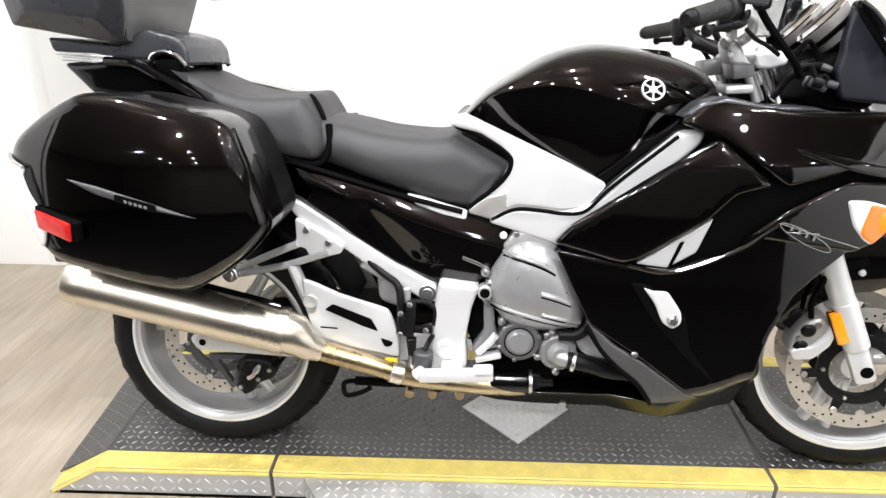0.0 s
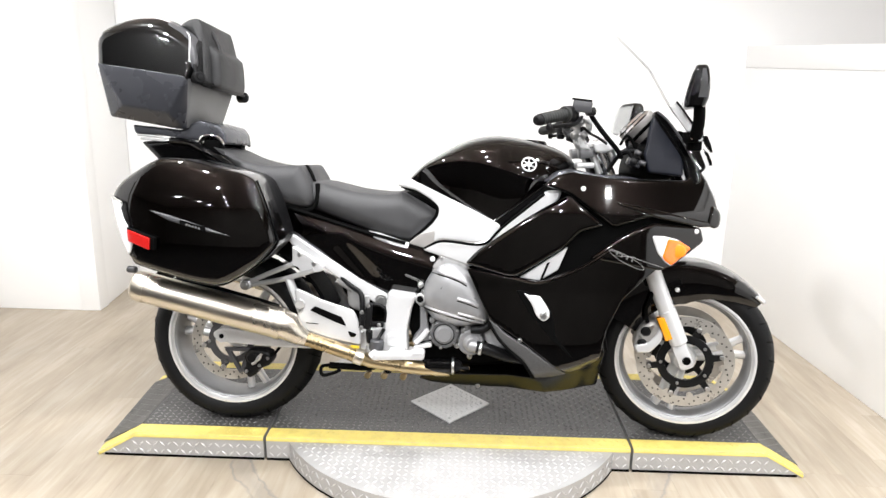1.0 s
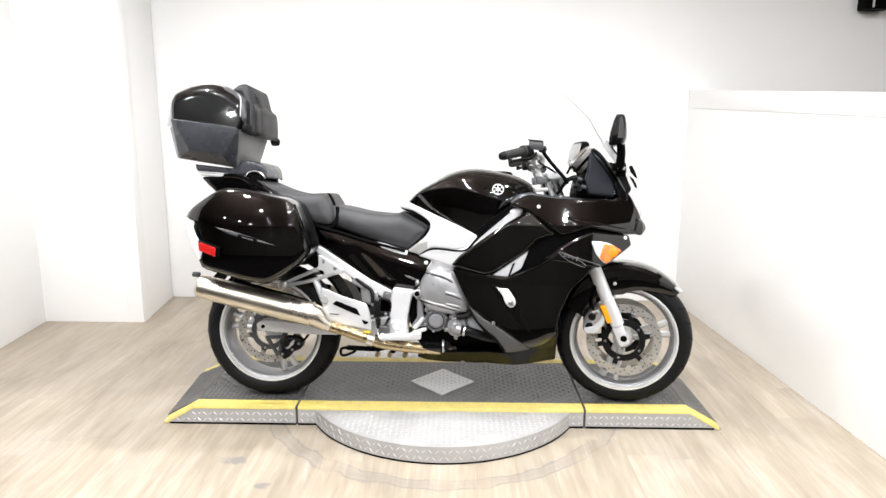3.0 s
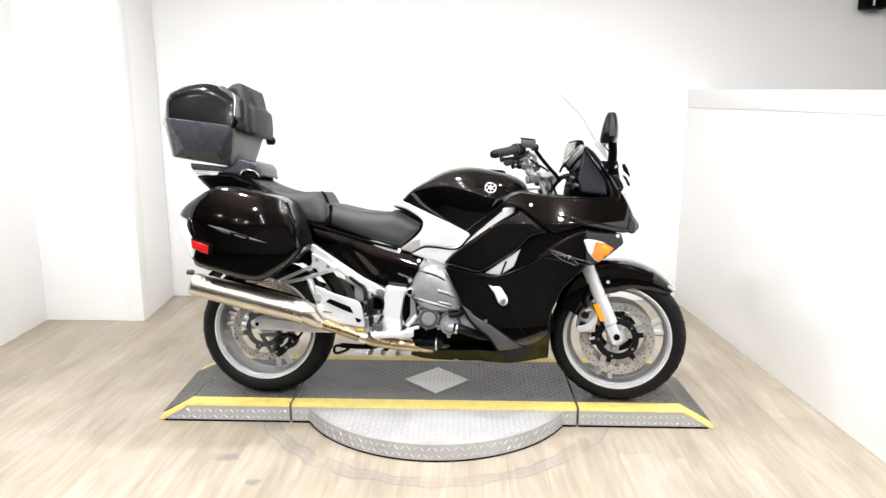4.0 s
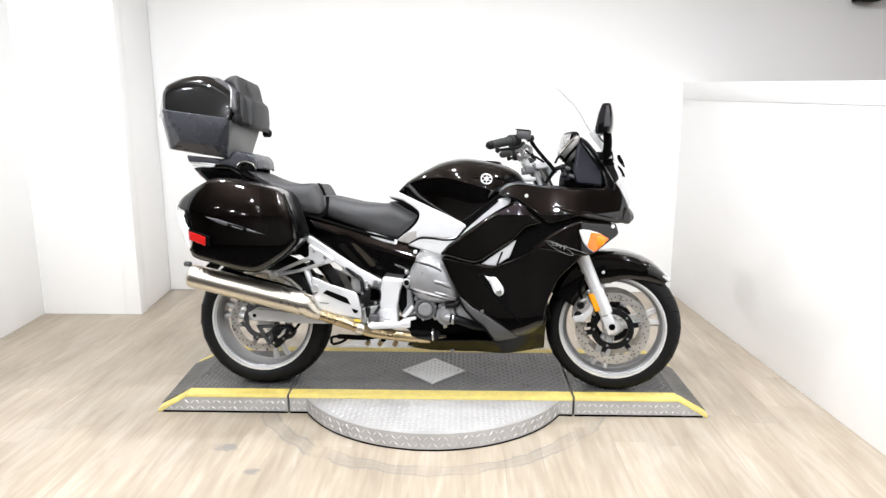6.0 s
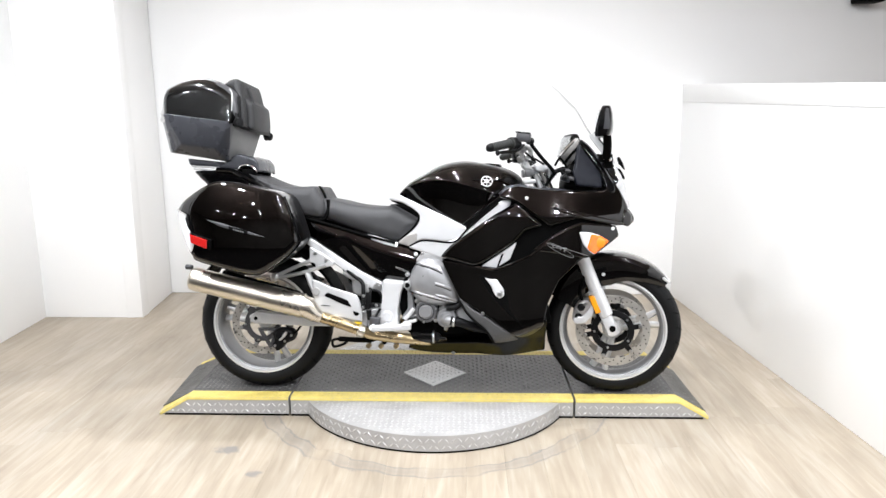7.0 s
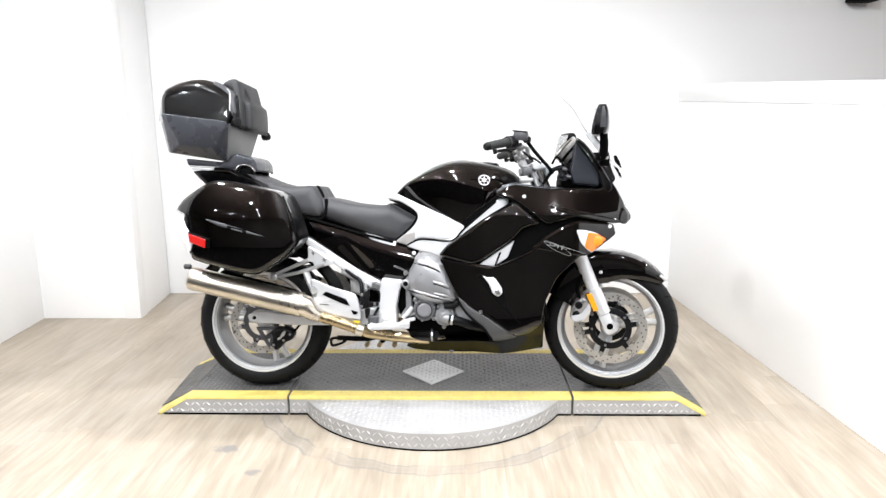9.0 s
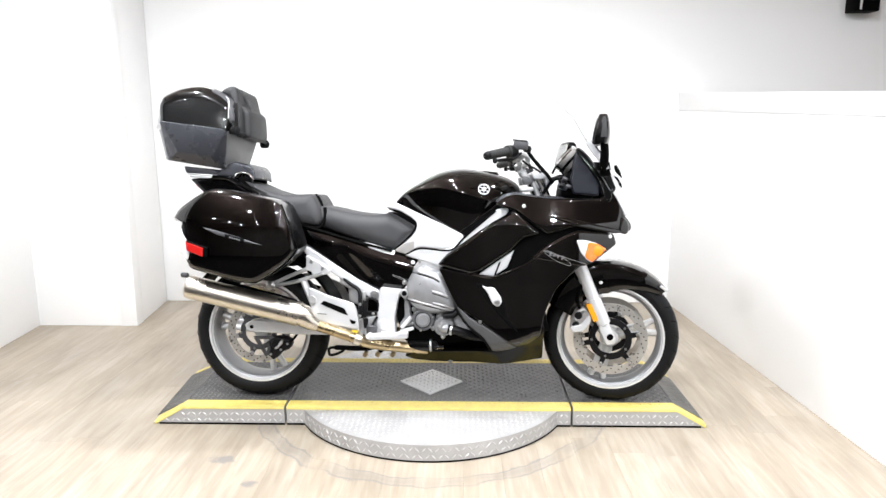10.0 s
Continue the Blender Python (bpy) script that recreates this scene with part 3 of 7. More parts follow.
def section(x0, x1, ends):
    """One length of the platform: core, tread top, bare side, yellow borders."""
    root = empty("platform_section", pose(0, 0, 0))
    g = 0.005
    lo, hi = x0 + (0 if ends < 0 else g), x1 - (0 if ends > 0 else g)
    prof = [(lo, FLOOR + 0.003), (hi, FLOOR + 0.003), (hi, 0), (lo, 0)]
    if ends < 0:
        prof = [(-TIP, FLOOR + 0.003), (hi, FLOOR + 0.003), (hi, 0), (-KNEE, 0), (-TIP, FLOOR + 0.006)]
    if ends > 0:
        prof = [(lo, FLOOR + 0.003), (TIP, FLOOR + 0.003), (TIP, FLOOR + 0.006), (KNEE, 0), (lo, 0)]
    bm = bmesh.new()
    prism(bm, prof, NEAR, FAR)
    part("side_plate", bm, ALUM, root, "bare aluminium tread-plate side")
    # a black strip drawn as the contact shadow between plate and floor
    for y in (NEAR, FAR):
        x0f, x1f = (lo if ends >= 0 else -TIP + 0.03), (hi if ends <= 0 else TIP - 0.03)
        part("rubber_foot", box(bmesh.new(), ((x0f + x1f) / 2, y, FLOOR + 0.0045), (x1f - x0f, 0.004, 0.008), 0), DEEP, root, "thin black strip put in as the shadow along the foot")
    # tread marks on the near and far sides
    for y, rz in ((NEAR, 0), (FAR, 180)):
        bm = bmesh.new()
        m = Matrix.Translation((0, y, 0)) @ Matrix.Rotation(radians(rz), 4, "Z") @ Matrix.Rotation(radians(90), 4, "X")
        s = -1 if rz else 1
        u0, u1 = (lo, hi) if s > 0 else (-hi, -lo)
        lozenges(bm, m, u0 + 0.006, FLOOR + 0.006, u1 - u0 - 0.012, -FLOOR - 0.026, 0.0235, long=0.0118,
                 keep=lambda x, y: abs(x) < KNEE + (TIP - KNEE) * (-0.022 - y) / 0.075)
        tagged(part("tread_mark", bm, ALUMHI, root, "raised bright tread marks"), kind="stuff")
    # dark top skin
    a, b = (lo if ends >= 0 else -KNEE), (hi if ends <= 0 else KNEE)
    bm = bmesh.new()
    box(bm, ((a + b) / 2, (NEAR + FAR) / 2, 0.0012), (b - a, FAR - NEAR - 2 * YEL, 0.0024), 0)
    part("tread_top", bm, TREAD, root, "grey painted tread-plate top, worn")
    bm = bmesh.new()
    lozenges(bm, Matrix.Translation((0, 0, 0.0024)), a + 0.004, NEAR + YEL + 0.004, b - a - 0.008, FAR - NEAR - 2 * YEL - 0.008)
    tagged(part("tread_mark", bm, TREADHI, root, "raised tread marks, highlights put into their lighter grey"), kind="stuff")
    if ends:
        L = math.hypot(TIP - KNEE, FLOOR)
        ang = math.atan2(-FLOOR - 0.007, TIP - KNEE)
        m = Matrix.Translation((ends * KNEE, 0, 0)) @ Matrix.Rotation(ends * ang, 4, "Y")
        bm = bmesh.new()
        box(bm, (ends * L / 2, (NEAR + FAR) / 2, 0.0012), (L - 0.004, FAR - NEAR - 2 * YEL, 0.0024), 0)
        bmesh.ops.transform(bm, matrix=m, verts=bm.verts)
        part("ramp_top", bm, TREAD, root, "grey painted tread-plate ramp")
        bm = bmesh.new()
        lozenges(bm, m @ Matrix.Translation((0, 0, 0.0024)), (0.004 if ends > 0 else -L + 0.004), NEAR + YEL + 0.004, L - 0.012, FAR - NEAR - 2 * YEL - 0.008, rise=0.0011)
        tagged(part("tread_mark", bm, TREADHI, root, "raised tread marks, highlights put into their lighter grey"), kind="stuff")
    # yellow borders wrap over the edge
    for y, s in ((NEAR, 1), (FAR, -1)):
        bm = bmesh.new()
        up, down = 0.0028, -0.011

        def strip(p, q, tilt):
            d = Vector((q[0] - p[0], 0, q[1] - p[1]))
            L = d.length
            m = Matrix.Translation((p[0], 0, p[1])) @ Matrix.Rotation(-math.atan2(d.z, d.x), 4, "Y")
            low = -0.009 if tilt else down
            ring = [(y - s * 0.003, low), (y - s * 0.003, up - 0.010), (y - s * 0.0005, up - 0.004), (y + s * 0.005, up), (y + s * YEL, up), (y + s * YEL, 0.0), (y, 0.0), (y, low)]
            A = [bm.verts.new(m @ Vector((0.0, a, b))) for a, b in ring]
            B = [bm.verts.new(m @ Vector((L, a, b))) for a, b in ring]
            for i in range(len(ring)):
                j = (i + 1) % len(ring)
                bm.faces.new((A[i], A[j], B[j], B[i]))
            bm.faces.new(A[::-1])
            bm.faces.new(B)
        strip((a, 0), (b, 0), 0)
        if ends > 0:
            strip((KNEE, 0), (TIP - 0.006, FLOOR + 0.008), 1)
        if ends < 0:
            strip((-TIP + 0.006, FLOOR + 0.008), (-KNEE, 0), 1)
        lozenges(bm, Matrix.Translation((0, 0, up)), a + 0.006, y + s * 0.004 if s > 0 else y - YEL + 0.004, b - a - 0.012, YEL - 0.008, 0.021, rise=0.0016, long=0.0095)
        part("yellow_border", bm, YELLOW, root, "scuffed yellow painted border")
    if ends < 0:
        # this ramp's foot runs a little askew
        for ob in root.children:
            for v in ob.data.vertices:
                if ob.name.startswith("ramp_top") or ob.name.startswith("tread_mark"):
                    if v.co.x < -KNEE - 0.004 and NEAR + 0.002 < v.co.y < FAR - 0.002:
                        v.co.z += 0.0045
                over = (-KNEE - v.co.x) / (TIP - KNEE)
                if over > 0:
                    v.co.x -= 0.036 * min(1.0, over) * (v.co.y - NEAR) / (FAR - NEAR)
    return tagged(root, "grey tread-plate platform section with scuffed yellow borders", "display platform", "sections of the display platform")


section(-TIP, -SEAM, -1)
section(SEAM, TIP, 1)
section(-SEAM, SEAM, 0)

bm = bmesh.new()
c = Vector((0.004, 0.120, 0.0046))
hx, hy = 0.152, 0.158
A = [bm.verts.new(c + Vector(v)) for v in ((-hx, 0, 0.003), (0, -hy, 0.003), (hx, 0, 0.003), (0, hy, 0.003))]
B = [bm.verts.new(v.co - Vector((0, 0, 0.005))) for v in A]
bm.faces.new(A)
bm.faces.new(B[::-1])
for i in range(4):
    bm.faces.new((A[i], B[i], B[(i + 1) % 4], A[(i + 1) % 4]))
lozenges(bm, Matrix.Translation((0, 0, c.z + 0.003)), -hx, c.y - hy, 2 * hx, 2 * hy, 0.019, 1, lambda x, y: abs(x) / hx + abs(y - c.y) / hy < 0.88, 0.0016)
plate = part("diamond_plate", bm, [PLATE, PLATE], None)
tagged(plate, "bare aluminium diamond-shaped plate riveted to the platform", "metal plate")
for dx, dy in ((-0.118, 0), (0.118, 0), (0, -0.125), (0, 0.125)):
    bm = bmesh.new()
    cyl(bm, (c.x + dx, c.y + dy, c.z + 0.003), (c.x + dx, c.y + dy, c.z + 0.006), 0.006, 0.004, 12)
    part("rivet", bm, BOLT, plate)

# turntable disc under the platform
TC, TR, TOP = Vector((0.01, 0.135)), 0.636, -0.011
root = empty("turntable", pose(TC.x, TC.y, FLOOR))
# front and back segments stand clear of the platform's core
def segment(lo, hi):
    b = bmesh.new()
    pts = [(TR * math.cos(t), TR * math.sin(t)) for t in np.linspace(lo, hi, 40)]
    A = [b.verts.new((x, y, TOP - FLOOR)) for x, y in pts]
    B = [b.verts.new((x, y, 0.003)) for x, y in pts]
    for i in range(len(pts) - 1):
        b.faces.new((A[i], A[i + 1], B[i + 1], B[i]))
    b.faces.new(A)
    b.faces.new(B[::-1])
    b.faces.new((A[0], B[0], B[-1], A[-1]))
    return b


a0 = math.asin((NEAR - 0.004 - TC.y) / TR)
a1 = math.asin((FAR + 0.004 - TC.y) / TR)
for lo, hi in ((math.pi - a0, 2 * math.pi + a0), (a1, math.pi - a1)):
    seg = part("disc_plate", segment(lo, hi), ALUM, root, "bare aluminium tread-plate disc")
    # the disc's contact shadow, drawn as a black ring at its foot
    bm = bmesh.new()
    ring = [[bm.verts.new((r * math.cos(t), r * math.sin(t), z)) for r, z in ((TR - 0.004, 0.0006), (TR + 0.0012, 0.0006), (TR + 0.0012, 0.007), (TR - 0.004, 0.007))] for t in np.linspace(lo, hi, 60)]
    for P, Q in zip(ring, ring[1:]):
        for k in range(4):
            bm.faces.new((P[k], P[(k + 1) % 4], Q[(k + 1) % 4], Q[k]))
    part("rubber_ring", bm, DEEP, root, "thin black strip put in as the shadow under the disc")
    ymax = TR * math.sin(lo)
    bm = bmesh.new()
    lozenges(bm, Matrix.Translation((0, 0, TOP - FLOOR)), -TR, -TR if lo > 2 else ymax, 2 * TR, TR + ymax if lo > 2 else TR - ymax, 0.023, long=0.0105,
             keep=lambda x, y: x * x + y * y < (TR - 0.016) ** 2)
    tagged(part("tread_mark", bm, ALUMHI, seg, "raised bright tread marks"), kind="stuff")
    bm = bmesh.new()
    cols = int(abs(hi - lo) * TR / 0.026)
    for i in range(cols):
        t = lo + (hi - lo) * (i + 0.5) / cols
        m = Matrix.Translation((TR * math.cos(t), TR * math.sin(t), 0.008)) @ Matrix.Rotation(t + math.pi / 2, 4, "Z") @ Matrix.Rotation(radians(90), 4, "X")
        for j in range(2):
            a = radians(45 if (i + j) % 2 else -45)
            u, v = Vector((math.cos(a), math.sin(a), 0)) * 0.0145, Vector((-math.sin(a), math.cos(a), 0)) * 0.0032
            cc = Vector(((j % 2) * 0.013, 0.015 + j * 0.03, 0.0004))
            P = [bm.verts.new(m @ (cc + q)) for q in (-u, -v, u, v, -u * 0.45 + Vector((0, 0, 0.0022)), u * 0.45 + Vector((0, 0, 0.0022)))]
            for f in ((0, 1, 4), (1, 5, 4), (1, 2, 5), (2, 3, 5), (3, 4, 5), (3, 0, 4)):
                bm.faces.new([P[k] for k in f])
    tagged(part("rim_tread_mark", bm, ALUMHI, seg, "raised bright tread marks"), kind="stuff")
tagged(root, "round bare aluminium tread-plate turntable under the platform", "turntable")


# ---- motorcycle ----
LEAN_DEG, YAW_DEG = 7.0, -1.5
bike = empty("motorcycle", Matrix.Translation((0, -0.05, 0)) @ Matrix.Rotation(radians(YAW_DEG), 4, "Z") @ Matrix.Rotation(radians(-LEAN_DEG), 4, "X"))
tagged(bike, "black cherry sport-touring motorcycle with panniers leaning on the platform", "motorcycle")
RX, RZ = -0.766, 0.303
FX, FZ = 0.810, 0.296
RAKE = Vector((-math.sin(radians(25)), 0, math.cos(radians(25))))
pivot = Matrix.Translation((0.795, 0, 0.30))
STEER = pivot @ Matrix.Rotation(radians(-10), 4, RAKE) @ pivot.inverted()


def both(name, make, material, parent, label="", **kw):
    """The same part on either side of the motorcycle."""
    res = []
    for side in (-1, 1):
        res.append(part(name, make(side), material, parent, label, **kw))
    return res


def ball(c, r, tilt=0.0):
    bm = bmesh.new()
    bmesh.ops.create_uvsphere(bm, u_segments=20, v_segments=12, radius=1.0, matrix=Matrix.Translation(c) @ Matrix.Rotation(radians(tilt), 4, "Y") @ Matrix.Diagonal((*r, 1)))
    return bm


# -- wheels --
def tyre_profile(R, W, rim_r, rim_w):
    pts = []
    H = R - rim_r
    for k in range(17):
        t = -1 + 2 * k / 16
        y = W / 2 * math.sin(t * math.pi / 2)
        pts.append((R - (1 - math.cos(t * math.pi / 2)) * H * 0.62, y))
    side = [(rim_r + H * 0.2, W / 2 * 0.97), (rim_r + 0.004, rim_w / 2 + 0.004), (rim_r - 0.004, rim_w / 2 - 0.008)]
    return pts + side + [(a, -b) for a, b in reversed(side)]


def wheel(name, at, R, W, rim_w, discs, disc_r, label):
    rim_r = 0.224
    root = part(name, hub_bm(W), RIM, bike, label, at=at)
    bm = revolve(bmesh.new(), tyre_profile(R, W, rim_r, rim_w), 96)
    tyre = part("tyre", bm, RUBBER, root, "black road tyre with shallow grooves", 50)
    bm = bmesh.new()
    for k in range(26):
        for s in (-1, 1):
            a0 = radians(k * 360 / 26 + (7 if s > 0 else 0))
            pts = []
            for j in range(5):
                t = 0.12 + 0.62 * j / 4
                rr = R - (1 - math.cos(t * math.pi / 2)) * (R - rim_r) * 0.62 + 0.0003
                a = a0 + 0.13 * t
                pts.append(Vector((rr * math.cos(a), s * W / 2 * math.sin(t * math.pi / 2), rr * math.sin(a))))
            tube(bm, pts, 0.0022, 5, 0)
    tagged(part("tread_groove", bm, DEEP, tyre, "dark tread grooves"), kind="stuff")
    h = rim_w / 2
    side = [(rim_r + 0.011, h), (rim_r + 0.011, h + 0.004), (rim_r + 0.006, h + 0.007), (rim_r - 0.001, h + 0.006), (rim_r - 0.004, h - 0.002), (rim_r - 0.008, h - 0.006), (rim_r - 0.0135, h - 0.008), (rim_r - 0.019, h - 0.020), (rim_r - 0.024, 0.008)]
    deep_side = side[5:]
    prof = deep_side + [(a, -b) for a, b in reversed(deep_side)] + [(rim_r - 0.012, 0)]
    rim = part("rim", revolve(bmesh.new(), prof, 96), BARREL, root, "silver cast rim barrel, shade put into its grey", 60)
    for e in (-1, 1):
        part("rim_lip", revolve(bmesh.new(), [(a, e * b) for a, b in side[:6]] + [(rim_r - 0.012, e * (h - 0.012))], 96), RIM, rim, "bright silver rim lip", 60)
    for k in range(3):
        bm = bmesh.new()
        for s in (-1, 1):
            pts = [Vector((0.03, 0, s * 0.008)), Vector((0.09, 0, s * 0.016)), Vector((0.15, 0, s * 0.018)), Vector((rim_r - 0.024, 0, s * 0.030))]
            tube(bm, pts, 0.015, 10, 5, 0.013, 1.3)
        bmesh.ops.transform(bm, matrix=Matrix.Rotation(radians(-120 * k - (14 if W < 0.15 else 50)), 4, "Y"), verts=bm.verts)
        part("spoke", bm, RIM, root)
    for y in discs:
        s = -1 if y < 0 else 1
        bm = revolve(bmesh.new(), [(disc_r, y - 0.0025), (disc_r, y + 0.0025), (disc_r - 0.034, y + 0.0025), (disc_r - 0.034, y - 0.0025)], 72)
        for k in range(54):
            a = radians(k * 360 / 54)
            rr = disc_r - 0.008 - 0.009 * (k % 3)
            p = Vector((rr * math.cos(a), y + s * 0.0022, rr * math.sin(a)))
            cyl(bm, p, p + Vector((0, s * 0.0008, 0)), 0.0031, None, 8, 0, 1)
        dsc = part("brake_disc", bm, [DISC, DEEP], root, "drilled steel brake disc")
        bm = revolve(bmesh.new(), [(0.093, y - 0.004), (0.093, y + 0.004), (0.085, y + 0.006), (0.066, y + 0.006), (0.066, y - 0.006), (0.085, y - 0.006)] if W < 0.15 else [(0.082, y - 0.004), (0.082, y + 0.004), (0.06, y + 0.004), (0.06, y - 0.004)], 40)
        shade = CASEGREY if W > 0.15 else SATIN
        carrier = part("disc_carrier", bm, shade, dsc, "dark disc carrier ring")
        for k in range(6):
            a = radians(k * 60 + 12)
            d = Vector((math.cos(a), 0, math.sin(a)))
            u = Vector((-d.z, 0, d.x))
            A, B = [], []
            bm = bmesh.new()
            for t, hw in ((0.07, 0.02), (0.09, 0.012), (disc_r - 0.05, 0.010), (disc_r - 0.036, 0.009)):
                for e in (-1, 1):
                    A.append(bm.verts.new(d * t + u * e * hw + Vector((0, y - 0.0035, 0))))
                    B.append(bm.verts.new(d * t + u * e * hw + Vector((0, y + 0.0035, 0))))
            for i in range(3):
                q = 2 * i
                bm.faces.new((A[q], A[q + 1], A[q + 3], A[q + 2]))
                bm.faces.new((B[q], B[q + 1], B[q + 3], B[q + 2]))
                bm.faces.new((A[q], A[q + 2], B[q + 2], B[q]))
                bm.faces.new((A[q + 1], A[q + 3], B[q + 3], B[q + 1]))
            bm.faces.new((A[6], A[7], B[7], B[6]))
            bm.faces.new((A[0], A[1], B[1], B[0]))
            part("carrier_arm", bm, SATIN if W < 0.15 else CASEGREY, dsc)
        for k in range(5):
            a = radians(k * 72 + 40)
            q = Vector((0.079 * math.cos(a), y + s * 0.004, 0.079 * math.sin(a)))
            part("carrier_bolt", cyl(bmesh.new(), q, q + Vector((0, s * 0.007, 0)), 0.006, 0.005, 12, 0.001), BOLT, dsc)
        for k in range(10):
            a = radians(k * 36 + 30)
            d = Vector((math.cos(a), 0, math.sin(a)))
            bm = bmesh.new()
            cyl(bm, d * (disc_r - 0.038) + Vector((0, y - 0.002, 0)), d * (disc_r - 0.038) + Vector((0, y + 0.002, 0)), 0.011, None, 14)
            if W < 0.15:
                part("disc_lobe", bm, DISC, dsc)
            else:
                bm.free()
        for k in range(6):
            a = radians(k * 60 + 12)
            bm = bmesh.new()
            p = Vector(((disc_r - 0.04) * math.cos(a), y, (disc_r - 0.04) * math.sin(a)))
            cyl(bm, p + Vector((0, -0.007, 0)), p + Vector((0, 0.007, 0)), 0.0085, None, 12, 0.0015)
            part("disc_button", bm, BOLT, dsc)
    return root


def hub_bm(W):
    bm = revolve(bmesh.new(), [(0.014, -0.05), (0.034, -0.05), (0.044, -0.03), (0.04, 0), (0.044, 0.03), (0.034, 0.05), (0.014, 0.05)], 32)
    return bm


rear_wheel = wheel("rear_wheel", Matrix.Translation((RX, 0.03, RZ)), 0.305, 0.176, 0.146, (-0.088,), 0.141, "silver three-spoke rear wheel")
front_wheel = wheel("front_wheel", STEER @ Matrix.Translation((FX, 0, FZ)), 0.295, 0.118, 0.096, (-0.064, 0.064), 0.16, "silver three-spoke front wheel turned to one side")


# -- swingarm, rear brake --
bm = panel([(-0.800, 0.352), (-0.765, 0.370), (-0.56, 0.352), (-0.30, 0.375), (-0.20, 0.40), (-0.20, 0.33), (-0.30, 0.31), (-0.56, 0.308), (-0.76, 0.318), (-0.795, 0.332)],
           lambda x, z: 0.148 + 0.02 * max(0, (x + 0.5)) * 2, 0.04, 0.006, 0.012, 0.03)
swing = part("swingarm", bm, SILVER, bike, "silver painted aluminium swingarm")
bm = panel([(-0.80, 0.35), (-0.76, 0.37), (-0.2, 0.4), (-0.2, 0.31), (-0.56, 0.29), (-0.795, 0.31)], flat(0.15), 0.06, 0.008, 0.012, 0.04, 1)
part("swingarm", bm, SATIN, bike, "shaft-drive swingarm on the far side")
bm = bmesh.new()
cyl(bm, (-0.768, 0.14, 0.330), (-0.768, -0.150, 0.340), 0.014, None, 18)
cyl(bm, (-0.768, -0.1495, 0.341), (-0.768, -0.1515, 0.341), 0.0085, None, 16, 0, 1)
part("axle", bm, [BOLT, DEEP], bike)
bm = bmesh.new()
cyl(bm, (-0.768, -0.148, 0.341), (-0.768, -0.1508, 0.341), 0.022, 0.021, 24, 0.001)
part("axle_boss", bm, SILVER, swing)
for outline in ([(-0.779, 0.289), (-0.683, 0.292), (-0.688, 0.278), (-0.752, 0.277)], [(-0.775, 0.284), (-0.757, 0.284), (-0.712, 0.205), (-0.722, 0.198)], [(-0.700, 0.288), (-0.686, 0.288), (-0.708, 0.205), (-0.722, 0.204)]):
    part("caliper_bracket", panel(outline, flat(0.108), 0.012, 0.003, 0.004, 0.01), CASEGREY, swing, "grey cast caliper bracket arm")
bm = panel([(-0.708, 0.270), (-0.680, 0.292), (-0.640, 0.290), (-0.613, 0.284), (-0.598, 0.263), (-0.612, 0.236), (-0.648, 0.222), (-0.662, 0.200), (-0.687, 0.186), (-0.704, 0.212), (-0.696, 0.240)], flat(0.124), 0.035, 0.012, 0.010, 0.008)
cal = part("rear_caliper", bm, SATIN, bike, "black rear brake caliper")
for x, z, r in ((-0.672, 0.262, 0.021), (-0.690, 0.216, 0.013)):
    bm = cyl(bmesh.new(), (x, -0.122, z), (x, -0.131, z), r, r * 0.85, 24, 0.003)
    part("caliper_piston_cap", bm, SATIN, cal)
bm = bmesh.new()
tube(bm, [(-0.668, -0.135, 0.243), (-0.655, -0.138, 0.252), (-0.637, -0.134, 0.279)], 0.005, 10)
cyl(bm, (-0.650, -0.137, 0.259), (-0.641, -0.135, 0.272), 0.0075, None, 8, 0.001)
part("bleed_nipple", bm, BOLT, cal, "bright bleed nipple")
bolts([(-0.690, -0.130, 0.216), (-0.618, -0.124, 0.262), (-0.648, -0.122, 0.235)], cal, "caliper_bolt", None, 0.006)
bm = bmesh.new()
tube(bm, [(-0.610, -0.12, 0.27), (-0.59, -0.125, 0.285), (-0.57, -0.13, 0.31), (-0.55, -0.13, 0.33)], 0.005, 8)
part("brake_line", bm, DEEP, cal)

# inner mudguard over the rear wheel, and the dark core of the tail
bm = revolve(bmesh.new(), [(0.352, -0.095), (0.358, -0.09), (0.358, 0.09), (0.352, 0.095), (0.346, 0.09), (0.346, -0.09)], 24, 20, 150, c=(RX + 0.02, 0, RZ))
part("inner_mudguard", bm, DEEP, bike, "black plastic inner mudguard")
bm = slab([(-1.0, 0.96), (-0.75, 0.93), (-0.2, 0.80), (-0.06, 0.72), (-0.06, 0.50), (-0.22, 0.40), (-0.32, 0.42), (-0.42, 0.60), (-0.70, 0.78), (-0.95, 0.88)], flat(0.105), 0.02, 0.03, 0.05)
part("tail_core", bm, DEEP, bike, "black plastic under-seat body")
bm = bmesh.new()
tube(bm, [(-0.34, -0.06, 0.62), (-0.30, -0.06, 0.40)], 0.042, 16, 0)
part("rear_shock", bm, DEEP, bike, "black rear shock absorber")


# -- frame --
def WF(x):
    return 0.185 + 0.05 * max(0, min(1, (x - 0.05) / 0.3))


